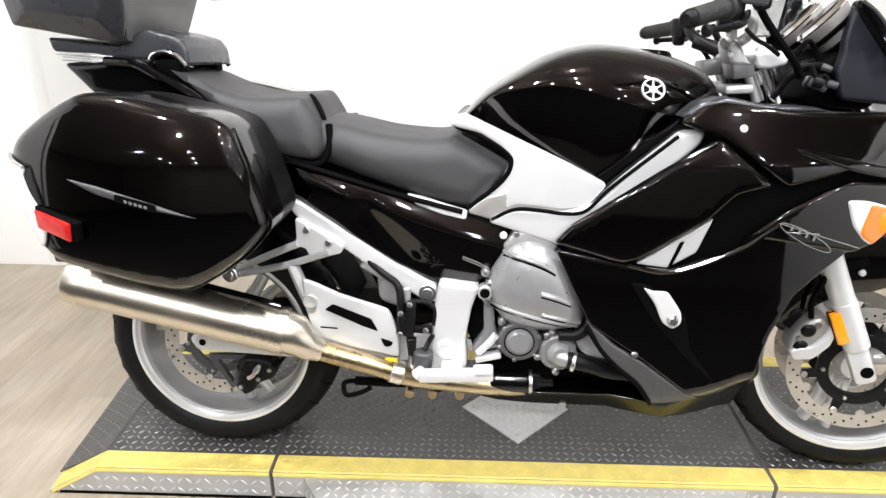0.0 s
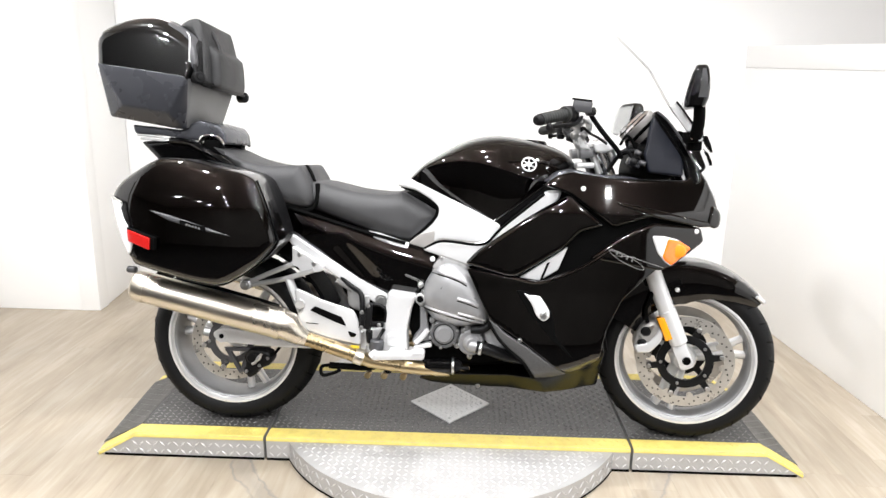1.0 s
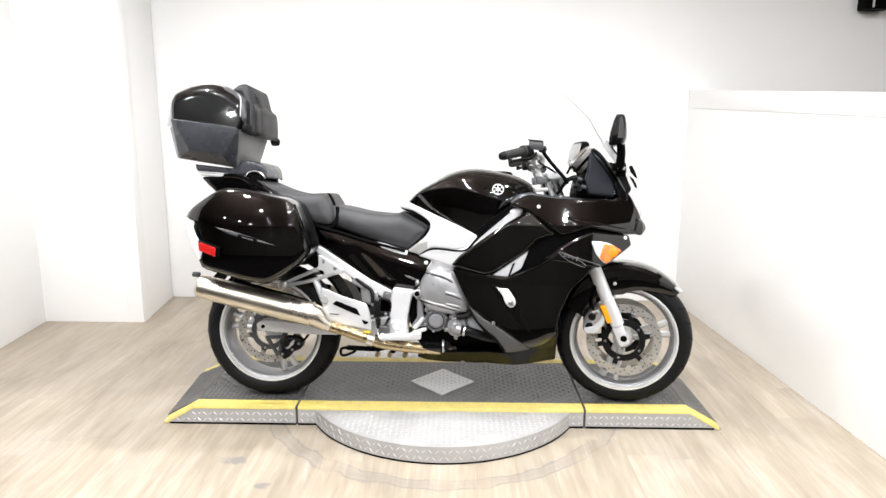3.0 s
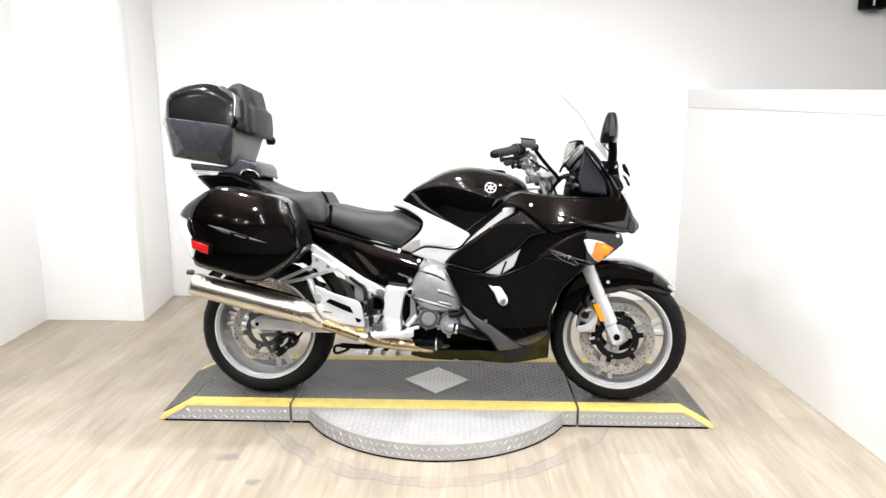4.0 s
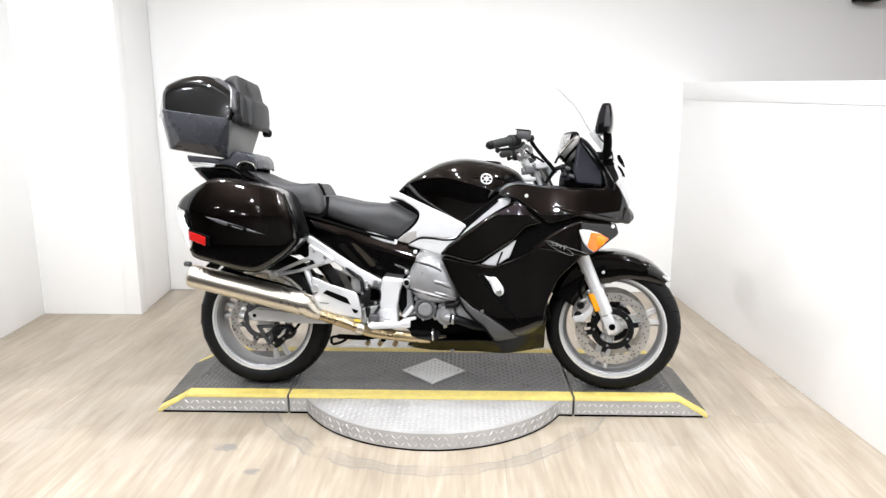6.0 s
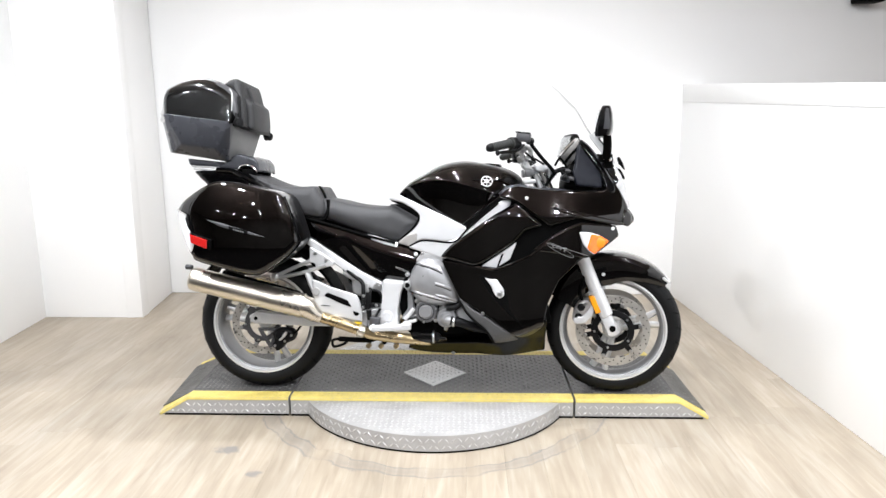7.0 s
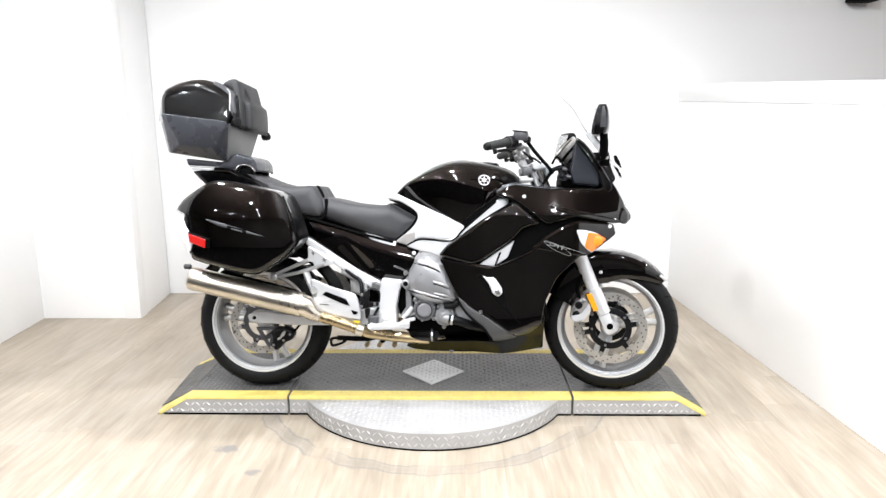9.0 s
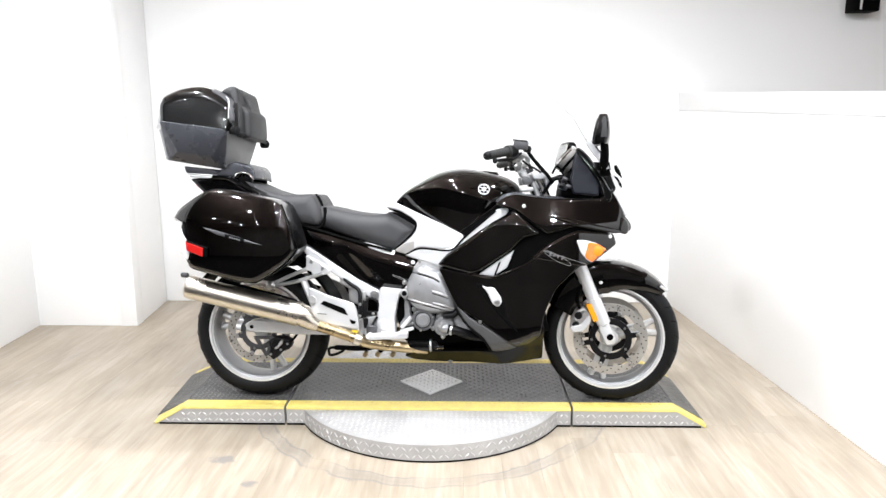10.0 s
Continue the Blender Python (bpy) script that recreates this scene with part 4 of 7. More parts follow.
both("frame_spar", lambda s: panel([(0.300, 0.862), (0.345, 0.862), (0.335, 0.835), (0.24, 0.748), (0.126, 0.640), (0.065, 0.612), (-0.09, 0.660), (-0.083, 0.672), (-0.035, 0.693), (0.070, 0.686), (0.129, 0.705), (0.186, 0.762)],
     lambda x, z: 0.190 + 0.03 * max(0, x), 0.03, 0.008, 0.012, 0.014, s), SILVER, bike, "silver painted aluminium frame spar")
both("pivot_plate", lambda s: panel([(-0.198, 0.524), (-0.107, 0.514), (-0.124, 0.464), (-0.137, 0.389), (-0.132, 0.318), (-0.215, 0.310), (-0.216, 0.386), (-0.207, 0.468)], flat(0.195), 0.06, 0.01, 0.012, 0.012, s), SILVER, bike, "silver painted frame pivot plate")
bm = bmesh.new()
cyl(bm, (-0.180, -0.193, 0.364), (-0.180, -0.2, 0.364), 0.0255, 0.024, 28, 0.002)
cyl(bm, (-0.180, -0.199, 0.364), (-0.180, -0.2015, 0.364), 0.019, 0.0185, 28, 0.001)
part("pivot_cap", bm, SILVER, bike)
for s in (-1, 1):
    bm = panel([(-0.550, 0.704), (-0.510, 0.692), (-0.372, 0.603), (-0.297, 0.553), (-0.205, 0.506), (-0.205, 0.465), (-0.235, 0.470), (-0.298, 0.507), (-0.408, 0.582), (-0.524, 0.662)], flat(0.165), 0.025, 0.006, 0.008, 0.014, s)
    rail = part("subframe_rail", bm, SILVER, bike, "silver painted subframe rail")
    bm = bmesh.new()
    bolt(bm, -0.225, s * 0.165, 0.487, 0.014, 0.006, s)
    cyl(bm, (-0.225, s * 0.164, 0.487), (-0.225, s * 0.168, 0.487), 0.02, None, 20, 0.001)
    part("rail_bolt", bm, BOLT, rail)
    # passenger peg hanger
    bm = panel([(-0.518, 0.660), (-0.502, 0.652), (-0.466, 0.632), (-0.412, 0.598), (-0.416, 0.580), (-0.470, 0.568), (-0.492, 0.574), (-0.496, 0.590), (-0.528, 0.596), (-0.517, 0.610)], flat(0.182), 0.014, 0.004, 0.008, 0.012, s)
    hanger = part("peg_hanger", bm, SILVER, bike, "polished cast passenger peg hanger")
    bm = bmesh.new()
    tube(bm, [(-0.515, s * 0.181, 0.60), (-0.585, s * 0.181, 0.570), (-0.665, s * 0.181, 0.533)], 0.0085, 10, 3, 0.008)
    tube(bm, [(-0.445, s * 0.181, 0.582), (-0.55, s * 0.181, 0.548), (-0.665, s * 0.181, 0.524)], 0.0085, 10, 3, 0.008)
    part("hanger_arm", bm, ALLOY, hanger)
    bm = bmesh.new()
    cyl(bm, (-0.669, s * 0.165, 0.528), (-0.669, s * 0.20, 0.528), 0.018, None, 20, 0.003)
    cyl(bm, (-0.669, s * 0.199, 0.528), (-0.669, s * 0.203, 0.528), 0.010, None, 16, 0.002)
    part("hanger_bush", bm, BOLT, hanger)
    bolts([(-0.493, s * 0.182, 0.632), (-0.445, s * 0.182, 0.603)], hanger, "hanger_bolt", None, 0.0085, 0.004, s)
    bm = bmesh.new()
    tube(bm, [(-0.532, s * 0.176, 0.556), (-0.51, s * 0.178, 0.50), (-0.485, s * 0.18, 0.445)], 0.015, 10, 3, 0.016, 0.7)
    cyl(bm, (-0.486, s * 0.165, 0.452), (-0.486, s * 0.196, 0.452), 0.014, None, 16, 0.003)
    part("hanger_strut", bm, ALLOY, hanger)
    # rider's heel plate
    bm = panel([(-0.505, 0.522), (-0.475, 0.512), (-0.421, 0.488), (-0.312, 0.455), (-0.300, 0.43), (-0.288, 0.385), (-0.288, 0.340), (-0.310, 0.345), (-0.40, 0.362), (-0.480, 0.388), (-0.495, 0.43)], flat(0.196), 0.008, 0.004, 0.01, 0.014, s)
    heel = part("heel_plate", bm, SILVER, bike, "silver heel plate with a dark slot")
    bm = panel([(-0.455, 0.452), (-0.437, 0.466), (-0.350, 0.433), (-0.334, 0.403), (-0.37, 0.415)], flat(0.1985), 0.004, 0.002, 0.004, 0.02, s)
    part("slot", bm, DEEP, heel, "dark recessed slot")
    bm = panel([(-0.330, 0.388), (-0.300, 0.378), (-0.305, 0.368), (-0.320, 0.366)], flat(0.1985), 0.004, 0.001, 0.006, 0.02, s)
    part("slot", bm, DEEP, heel, "dark recessed slot")
    bm = bmesh.new()
    box(bm, (-0.447, s * 0.1985, 0.409), (0.04, 0.003, 0.003), 0.001, Matrix.Rotation(radians(3), 3, "Y"))
    part("stamped_mark", bm, DEEP, heel)
    bm = bmesh.new()
    cyl(bm, (-0.488, s * 0.19, 0.47), (-0.488, s * 0.2, 0.47), 0.019, 0.017, 20, 0.002)
    part("heel_boss", bm, ALLOY, heel)
    # foot peg
    bm = bmesh.new()
    box(bm, (-0.155, s * 0.25, 0.328), (0.165, 0.03, 0.026), 0.006, Matrix.Rotation(radians(-3), 3, "Y"))
    box(bm, (-0.095, s * 0.245, 0.337), (0.045, 0.04, 0.02), 0.006, Matrix.Rotation(radians(-3), 3, "Y"))
    box(bm, (-0.165, s * 0.215, 0.325), (0.05, 0.06, 0.03), 0.006)
    peg = part("foot_peg", bm, SILVER, bike, "silver rider foot peg bracket")
    bm = bmesh.new()
    cyl(bm, (-0.243, s * 0.235, 0.312), (-0.226, s * 0.235, 0.334), 0.017, 0.013, 16, 0.004)
    part("peg_end", bm, SILVER, peg)

# brake pedal linkage, reservoir and hoses on the near side
bm = bmesh.new()
box(bm, (-0.260, -0.207, 0.44), (0.022, 0.022, 0.085), 0.006, Matrix.Rotation(radians(4), 3, "Y"))
cyl(bm, (-0.258, -0.207, 0.395), (-0.256, -0.207, 0.352), 0.012, 0.009, 14, 0.002)
box(bm, (-0.275, -0.205, 0.425), (0.02, 0.018, 0.05), 0.004)
box(bm, (-0.232, -0.203, 0.415), (0.045, 0.016, 0.018), 0.004)
master = part("brake_master_cylinder", bm, SATIN, bike, "black rear brake master cylinder")
bolts([(-0.260, -0.218, 0.478), (-0.225, -0.211, 0.415), (-0.28, -0.214, 0.455), (-0.282, -0.214, 0.405)], master, "linkage_bolt")
bm = bmesh.new()
tube(bm, [(-0.258, -0.207, 0.352), (-0.26, -0.208, 0.33), (-0.245, -0.21, 0.318)], 0.006, 8)
part("linkage", bm, BOLT, master)
bm = bmesh.new()
cyl(bm, (-0.232, -0.212, 0.318), (-0.230, -0.212, 0.366), 0.021, 0.023, 18, 0.004)
part("fluid_reservoir", bm, CASEGREY, bike, "dark grey fluid reservoir")
bm = bmesh.new()
tube(bm, [(-0.228, -0.212, 0.366), (-0.218, -0.2, 0.385), (-0.21, -0.2, 0.40)], 0.006, 8)
tube(bm, [(-0.39, -0.15, 0.585), (-0.33, -0.165, 0.535), (-0.29, -0.185, 0.51), (-0.283, -0.195, 0.46), (-0.285, -0.198, 0.40)], 0.0085, 10)
tube(bm, [(-0.26, -0.2, 0.48), (-0.225, -0.19, 0.475), (-0.205, -0.19, 0.455), (-0.207, -0.19, 0.42)], 0.0055, 8)
part("hose", bm, SATIN, bike, "black rubber brake hoses")
for p, q, r in (((-0.378, -0.135, 0.548), (-0.325, -0.135, 0.515), 0.014), ((-0.27, -0.185, 0.505), (-0.268, -0.185, 0.47), 0.009)):
    part("connector", cyl(bmesh.new(), p, q, r, r * 0.8, 14, 0.002), ALLOY, bike, "grey cable connector")
bm = slab([(-0.35, 0.535), (-0.285, 0.515), (-0.285, 0.43), (-0.345, 0.45)], flat(0.13), 0.02, 0.02, 0.03)
part("linkage_body", bm, ALLOY, bike, "cast suspension linkage")
bm = bmesh.new()
box(bm, (-0.305, -0.2, 0.336), (0.028, 0.002, 0.009), 0, Matrix.Rotation(radians(4), 3, "Y"))
part("warning_tag", bm, YELLOWTAG, bike, "small yellow sticker")

# -- exhaust --
for s in (-1, 1):
    a, b = Vector((-0.535, s * 0.245, 0.416)), Vector((-0.988, s * 0.274, 0.530))
    d = (b - a).normalized()
    q = along(d)
    L = (b - a).length

    def ring(bm, h, rx, rz, n=40):
        return [bm.verts.new(a + q @ Vector((rx * math.cos(k * 2 * math.pi / n), rz * math.sin(k * 2 * math.pi / n), h))) for k in range(n)]

    def lofted(rows, cap=True):
        bm = bmesh.new()
        rings = [ring(bm, *r) for r in rows]
        for A, B in zip(rings, rings[1:]):
            for k in range(len(A)):
                bm.faces.new((A[k], A[(k + 1) % len(A)], B[(k + 1) % len(A)], B[k]))
        if cap:
            bm.faces.new(rings[0][::-1])
            bm.faces.new(rings[-1])
        return bm
    sil = part("silencer", lofted([(0, .048, .050), (.004, .050, .052), (.02, .0495, .0515), (L * .5, .0485, .0505), (L - .03, .047, .049)]), STEEL, bike, "brushed stainless steel silencer")
    part("silencer_cap", lofted([(L - .031, .0485, .0505), (L - .012, .0485, .0505), (L + .006, .045, .047), (L + .014, .036, .038), (L + .008, .024, .025), (L - .01, .022, .023)]), STEEL, sil, "rounded polished end cap")
    part("silencer_band", lofted([(-.004, .0515, .0535), (.012, .0515, .0535)]), STEEL, sil, "welded band")
    bm = bmesh.new()
    rows = [Vector((-0.545, s * 0.2445, 0.418)), Vector((-0.515, s * 0.24, 0.407)), Vector((-0.485, s * 0.232, 0.376)), Vector((-0.46, s * 0.225, 0.362))]
    rad = [0.049, 0.047, 0.033, 0.024]
    rings = []
    for i, p in enumerate(rows):
        dd = along(rows[min(i + 1, 3)] - rows[max(i - 1, 0)])
        rings.append([bm.verts.new(p + dd @ Vector((rad[i] * math.cos(k * math.pi / 16), rad[i] * math.sin(k * math.pi / 16), 0))) for k in range(32)])
    for A, B in zip(rings, rings[1:]):
        for k in range(32):
            bm.faces.new((A[k], A[(k + 1) % 32], B[(k + 1) % 32], B[k]))
    part("silencer_cone", bm, STEEL, sil, "tapered steel inlet cone")
    bm = tube(bmesh.new(), [(-0.47, s * 0.228, 0.368), (-0.40, s * 0.215, 0.343), (-0.31, s * 0.195, 0.308), (-0.26, s * 0.18, 0.286), (-0.19, s * 0.165, 0.272), (-0.09, s * 0.155, 0.26), (0.0, s * 0.135, 0.252), (0.06, s * 0.10, 0.25)], 0.0235, 20, 6)
    pipe = part("exhaust_pipe", bm, PIPE, bike, "heat-tinted gold and brown exhaust pipe")
    bm = bmesh.new()
    u = Vector((0.94, -s * 0.2, -0.33)).normalized()
    p = Vector((-0.295, s * 0.19, 0.301))
    cyl(bm, p - u * 0.016, p + u * 0.016, 0.0275, None, 24, 0.003)
    box(bm, (p.x + 0.002, p.y - 0.002, p.z + 0.03), (0.012, 0.012, 0.02), 0.002)
    part("pipe_clamp", bm, STEEL, pipe, "steel pipe clamp")
    bm = bmesh.new()
    tube(bm, [(-0.55, s * 0.225, 0.462), (-0.62, s * 0.232, 0.484), (-0.72, s * 0.236, 0.51), (-0.86, s * 0.24, 0.548)], 0.014, 10, 4, None, 0.5)
    part("heat_shield", bm, BLACK, sil, "glossy black heat shield strip")
    bm = bmesh.new()
    cyl(bm, (-1.030, s * 0.255, 0.578), (-1.000, s * 0.255, 0.576), 0.011, None, 14, 0.003)
    part("bumper_stop", bm, CASEGREY, sil)

# -- engine --
bm = slab([(-0.09, 0.62), (0.10, 0.66), (0.36, 0.70), (0.40, 0.50), (0.34, 0.30), (0.10, 0.265), (-0.10, 0.275), (-0.14, 0.40)], flat(0.135), 0.02, 0.03, 0.05)
eng = part("engine", bm, DEEP, bike, "grey four-cylinder engine")
for s in (-1, 1):
    lobe = [(0.0, 0.625), (0.045, 0.610), (0.085, 0.575), (0.113, 0.525), (0.128, 0.470), (0.122, 0.430), (0.085, 0.416), (0.027, 0.411), (-0.035, 0.424), (-0.074, 0.462), (-0.090, 0.515), (-0.070, 0.575), (-0.040, 0.612)]
    bm = panel(lobe, flat(0.222), 0.07, 0.085, 0.02, 0.008, s, 5, 0.62)
    cover = part("clutch_cover", bm, ENGINE, eng, "rounded grey clutch cover with cast ribs", 50)
    dome = skin([tuple(p) for p in spline([Vector(p) for p in lobe], 4, True)], flat(0.222), 0.085, 0.004, 0.62, -0.001)
    for pts, r in (([(-0.056, 0.596), (-0.03, 0.592), (0.001, 0.585), (0.03, 0.574), (0.055, 0.560)], 0.0055), ([(0.026, 0.513), (0.045, 0.508), (0.066, 0.501), (0.092, 0.489)], 0.007), ([(-0.082, 0.479), (-0.05, 0.472), (0.006, 0.458), (0.06, 0.444), (0.112, 0.430)], 0.006), ([(0.029, 0.464), (0.071, 0.454), (0.116, 0.440)], 0.006)):
        bm = bmesh.new()
        tube(bm, [(x, s * dome(x, z), z) for x, z in pts], r, 8, 5, None, 0.8)
        part("cover_rib", bm, ENGINE, cover)
        # the groove's shade is a black tube laid along the rib
        bm = bmesh.new()
        tube(bm, [(x, s * (dome(x, z - 0.008) - 0.0005), z - 0.008) for x, z in pts], 0.0028, 6)
        part("rib_groove", bm, DEEP, cover, "black line put in as the groove's shade beside the rib")
    bm = panel([(-0.060, 0.606), (-0.035, 0.640), (0.03, 0.642), (0.062, 0.612), (0.05, 0.590), (-0.045, 0.590)], flat(0.186), 0.03, 0.006, 0.01, 0.012, s)
    part("cover_tab", bm, ALLOY, cover, "cast tab over the cover")
    bolts([(x, s * 0.186, z) for x, z in ((-0.030, 0.635), (0.022, 0.637), (-0.095, 0.545), (-0.093, 0.485), (-0.055, 0.430), (-0.005, 0.411), (0.06, 0.409), (-0.085, 0.52))], cover, "cover_bolt", None, 0.0065, 0.004, s, 0.010, 0.16)
    bm = bmesh.new()
    cyl(bm, (-0.015, s * 0.13, 0.386), (-0.015, s * 0.19, 0.386), 0.05, 0.047, 36, 0.005)
    pick = part("pickup_cover", bm, ALLOYDARK, eng, "round grey timing cover")
    bm = bmesh.new()
    cyl(bm, (-0.015, s * 0.188, 0.386), (-0.015, s * 0.199, 0.386), 0.028, 0.026, 32, 0.003)
    cyl(bm, (-0.015, s * 0.1885, 0.386), (-0.015, s * 0.1915, 0.386), 0.0315, None, 32, 0.001)
    part("cover_cap", bm, ENGINE, pick)
    # likewise a black ring for the shade in the cap's groove
    part("cap_groove", revolve(bmesh.new(), [(0.0345, -s * 0.001), (0.0345, s * 0.001), (0.0315, s * 0.001), (0.0315, -s * 0.001)], 36, c=(-0.015, s * 0.1905, 0.386)), DEEP, pick, "black ring put in as the groove's shade round the cap")
    bolts([(-0.015 + 0.046 * math.cos(a * 1.05 + 0.3), s * 0.188, 0.386 + 0.046 * math.sin(a * 1.05 + 0.3)) for a in range(6)], pick, "cover_bolt", None, 0.005, 0.004, s)
    bm = bmesh.new()
    cyl(bm, (0.073, s * 0.13, 0.36), (0.073, s * 0.188, 0.36), 0.046, 0.042, 36, 0.005)
    cyl(bm, (0.075, s * 0.186, 0.36), (0.078, s * 0.204, 0.36), 0.029, 0.022, 32, 0.004)
    cyl(bm, (0.075, s * 0.19, 0.352), (0.105, s * 0.206, 0.350), 0.02, 0.018, 20, 0.002)
    pump = part("water_pump", bm, ENGINE, eng, "cast alloy water pump housing")
    bolts([(0.073 + 0.047 * math.cos(a * 1.25 + 0.9), s * 0.187, 0.36 + 0.047 * math.sin(a * 1.25 + 0.9)) for a in range(5)], pump, "pump_bolt", None, 0.0065, 0.004, s, 0.009, 0.15)
    bm = bmesh.new()
    tube(bm, [(0.09, s * 0.203, 0.352), (0.13, s * 0.2, 0.345), (0.19, s * 0.185, 0.322), (0.255, s * 0.165, 0.308)], 0.0195, 14, 5)
    part("coolant_hose", bm, SATIN, eng, "black coolant hose")
    bm = bmesh.new()
    tube(bm, [(0.072, s * 0.188, 0.405), (0.11, s * 0.19, 0.408), (0.135, s * 0.185, 0.43), (0.14, s * 0.17, 0.47)], 0.013, 12, 5)
    part("coolant_hose", bm, SATIN, eng, "black coolant hose")
    bm = bmesh.new()
    cyl(bm, (0.102, s * 0.201, 0.348), (0.112, s * 0.203, 0.346), 0.0225, None, 20, 0.002)
    part("hose_clip", bm, BOLT, eng)
    bm = panel([(0.12, 0.43), (0.16, 0.42), (0.215, 0.345), (0.19, 0.335), (0.13, 0.35), (0.11, 0.38)], flat(0.172), 0.03, 0.014, 0.02, 0.014, s)
    part("alternator_cover", bm, SILVER, eng, "cast alloy side casting")
    bm = panel([(-0.098, 0.475), (-0.074, 0.468), (-0.070, 0.41), (-0.055, 0.358), (-0.122, 0.345), (-0.118, 0.364), (-0.096, 0.395)], flat(0.165), 0.03, 0.008, 0.008, 0.02, s)
    part("engine_mount", bm, ENGINE, eng, "cast alloy engine mount")
    part("mount_strut", tube(bmesh.new(), [(-0.108, s * 0.178, 0.350), (-0.084, s * 0.180, 0.376), (-0.067, s * 0.180, 0.398)], 0.009, 10), SILVER, eng, "bright cast strut")
    part("mount_foot", box(bmesh.new(), (-0.084, s * 0.172, 0.341), (0.060, 0.03, 0.014), 0.004, Matrix.Rotation(radians(-14), 3, "Y")), SILVER, eng, "bright cast foot")
    bm = bmesh.new()
    cyl(bm, (-0.095, s * 0.16, 0.50), (-0.095, s * 0.192, 0.50), 0.017, None, 18, 0.003)
    boss = part("mount_boss", bm, ALLOY, eng)
    part("boss_hole", cyl(bmesh.new(), (-0.095, s * 0.19, 0.50), (-0.095, s * 0.1935, 0.50), 0.011, None, 18), DEEP, boss, "dark bolt hole")
bm = bmesh.new()
box(bm, (-0.03, 0, 0.275), (0.12, 0.24, 0.05), 0.008)
box(bm, (0.12, 0, 0.25), (0.30, 0.11, 0.06), 0.012)
pan = part("oil_pan", bm, DEEP, eng, "black oil pan")
bm = bmesh.new()
cyl(bm, (0.027, -0.13, 0.268), (0.027, -0.152, 0.268), 0.02, None, 20, 0.003)
box(bm, (0.03, -0.146, 0.268), (0.009, 0.006, 0.04), 0.002)
cyl(bm, (0.033, -0.148, 0.262), (0.07, -0.148, 0.264), 0.006, None, 10)
part("oil_line", bm, SATIN, pan)

bm = bmesh.new()
cyl(bm, (-0.083, -0.148, 0.269), (0.016, -0.148, 0.269), 0.027, None, 28, 0.008)
filt = part("oil_filter", bm, BLACK, eng, "glossy black oil filter")
bm = bmesh.new()
cyl(bm, (0.012, -0.148, 0.269), (0.020, -0.148, 0.269), 0.028, None, 28, 0.001)
part("filter_band", bm, BOLT, filt, "bright steel band")

# centre stand and side stand
bm = bmesh.new()
tube(bm, [(-0.20, -0.13, 0.27), (-0.27, -0.14, 0.25), (-0.40, -0.15, 0.255)], 0.011, 10)
tube(bm, [(-0.20, 0.13, 0.27), (-0.27, 0.14, 0.25), (-0.40, 0.15, 0.255)], 0.011, 10)
tube(bm, [(-0.40, -0.15, 0.255), (-0.425, -0.155, 0.25), (-0.42, -0.165, 0.225), (-0.385, -0.165, 0.232), (-0.36, -0.16, 0.245)], 0.006, 10)
cyl(bm, (-0.20, -0.15, 0.245), (-0.20, 0.15, 0.245), 0.012, None, 12)
part("centre_stand", bm, DEEP, bike, "black folded centre stand")
for x in (-0.215, -0.15, -0.27):
    bm = cyl(bmesh.new(), (x, -0.12, 0.225), (x, -0.155, 0.225), 0.012, 0.011, 14, 0.003)
    part("stand_pivot", bm, PIPE, bike, "cast stand pivot")


# -- fuel tank --
def tank():
    zt = smoothrow([(-0.165, 0.868), (-0.152, 0.882), (-0.112, 0.927), (-0.055, 0.966), (0.032, 1.014), (0.118, 1.034), (0.2, 1.031), (0.3, 1.010), (0.370, 0.982), (0.400, 0.951), (0.415, 0.918)])
    zc = smoothrow([(-0.165, 0.86), (-0.13, 0.888), (-0.083, 0.925), (0, 0.944), (0.07, 0.945), (0.165, 0.922), (0.265, 0.893), (0.33, 0.88), (0.42, 0.87)])
    zb = interp((-0.165, 0.855), (-0.146, 0.872), (0.137, 0.745), (0.29, 0.85), (0.42, 0.862))
    wc = smoothrow([(-0.165, 0.07), (-0.14, 0.095), (-0.083, 0.125), (0, 0.152), (0.07, 0.168), (0.165, 0.172), (0.265, 0.158), (0.35, 0.125), (0.42, 0.085)])
    bm = bmesh.new()
    rings = []
    xs = [-0.165 + 0.585 * k / 60 for k in range(61)]
    for x in xs:
        T, C, B, W = zt(x), zc(x), zb(x), wc(x)
        C = min(C, T - 0.004)
        B = min(B, C - 0.004)
        half_ring = []
        for j in range(7):                                     # lower side, slightly hollow
            t = j / 6
            half_ring.append((W * (0.87 + 0.10 * t + 0.05 * math.sin(math.pi * t) * (-0.6)), B + (C - B) * t))
        for j in range(11):                                    # rounded top
            a = j / 10 * math.pi / 2
            half_ring.append((W * max(0.0, math.cos(a)) ** 0.88, C + (T - C) * math.sin(a) ** 0.95))
        ring = [(-y, z) for y, z in half_ring] + [(y, z) for y, z in reversed(half_ring[:-1])]
        rings.append([bm.verts.new((x, y, z)) for y, z in ring])
    n = len(rings[0])
    for A, B in zip(rings, rings[1:]):
        for k in range(n):
            bm.faces.new((A[k], A[(k + 1) % n], B[(k + 1) % n], B[k]))
    bm.faces.new(rings[0])
    bm.faces.new(rings[-1][::-1])
    return bm


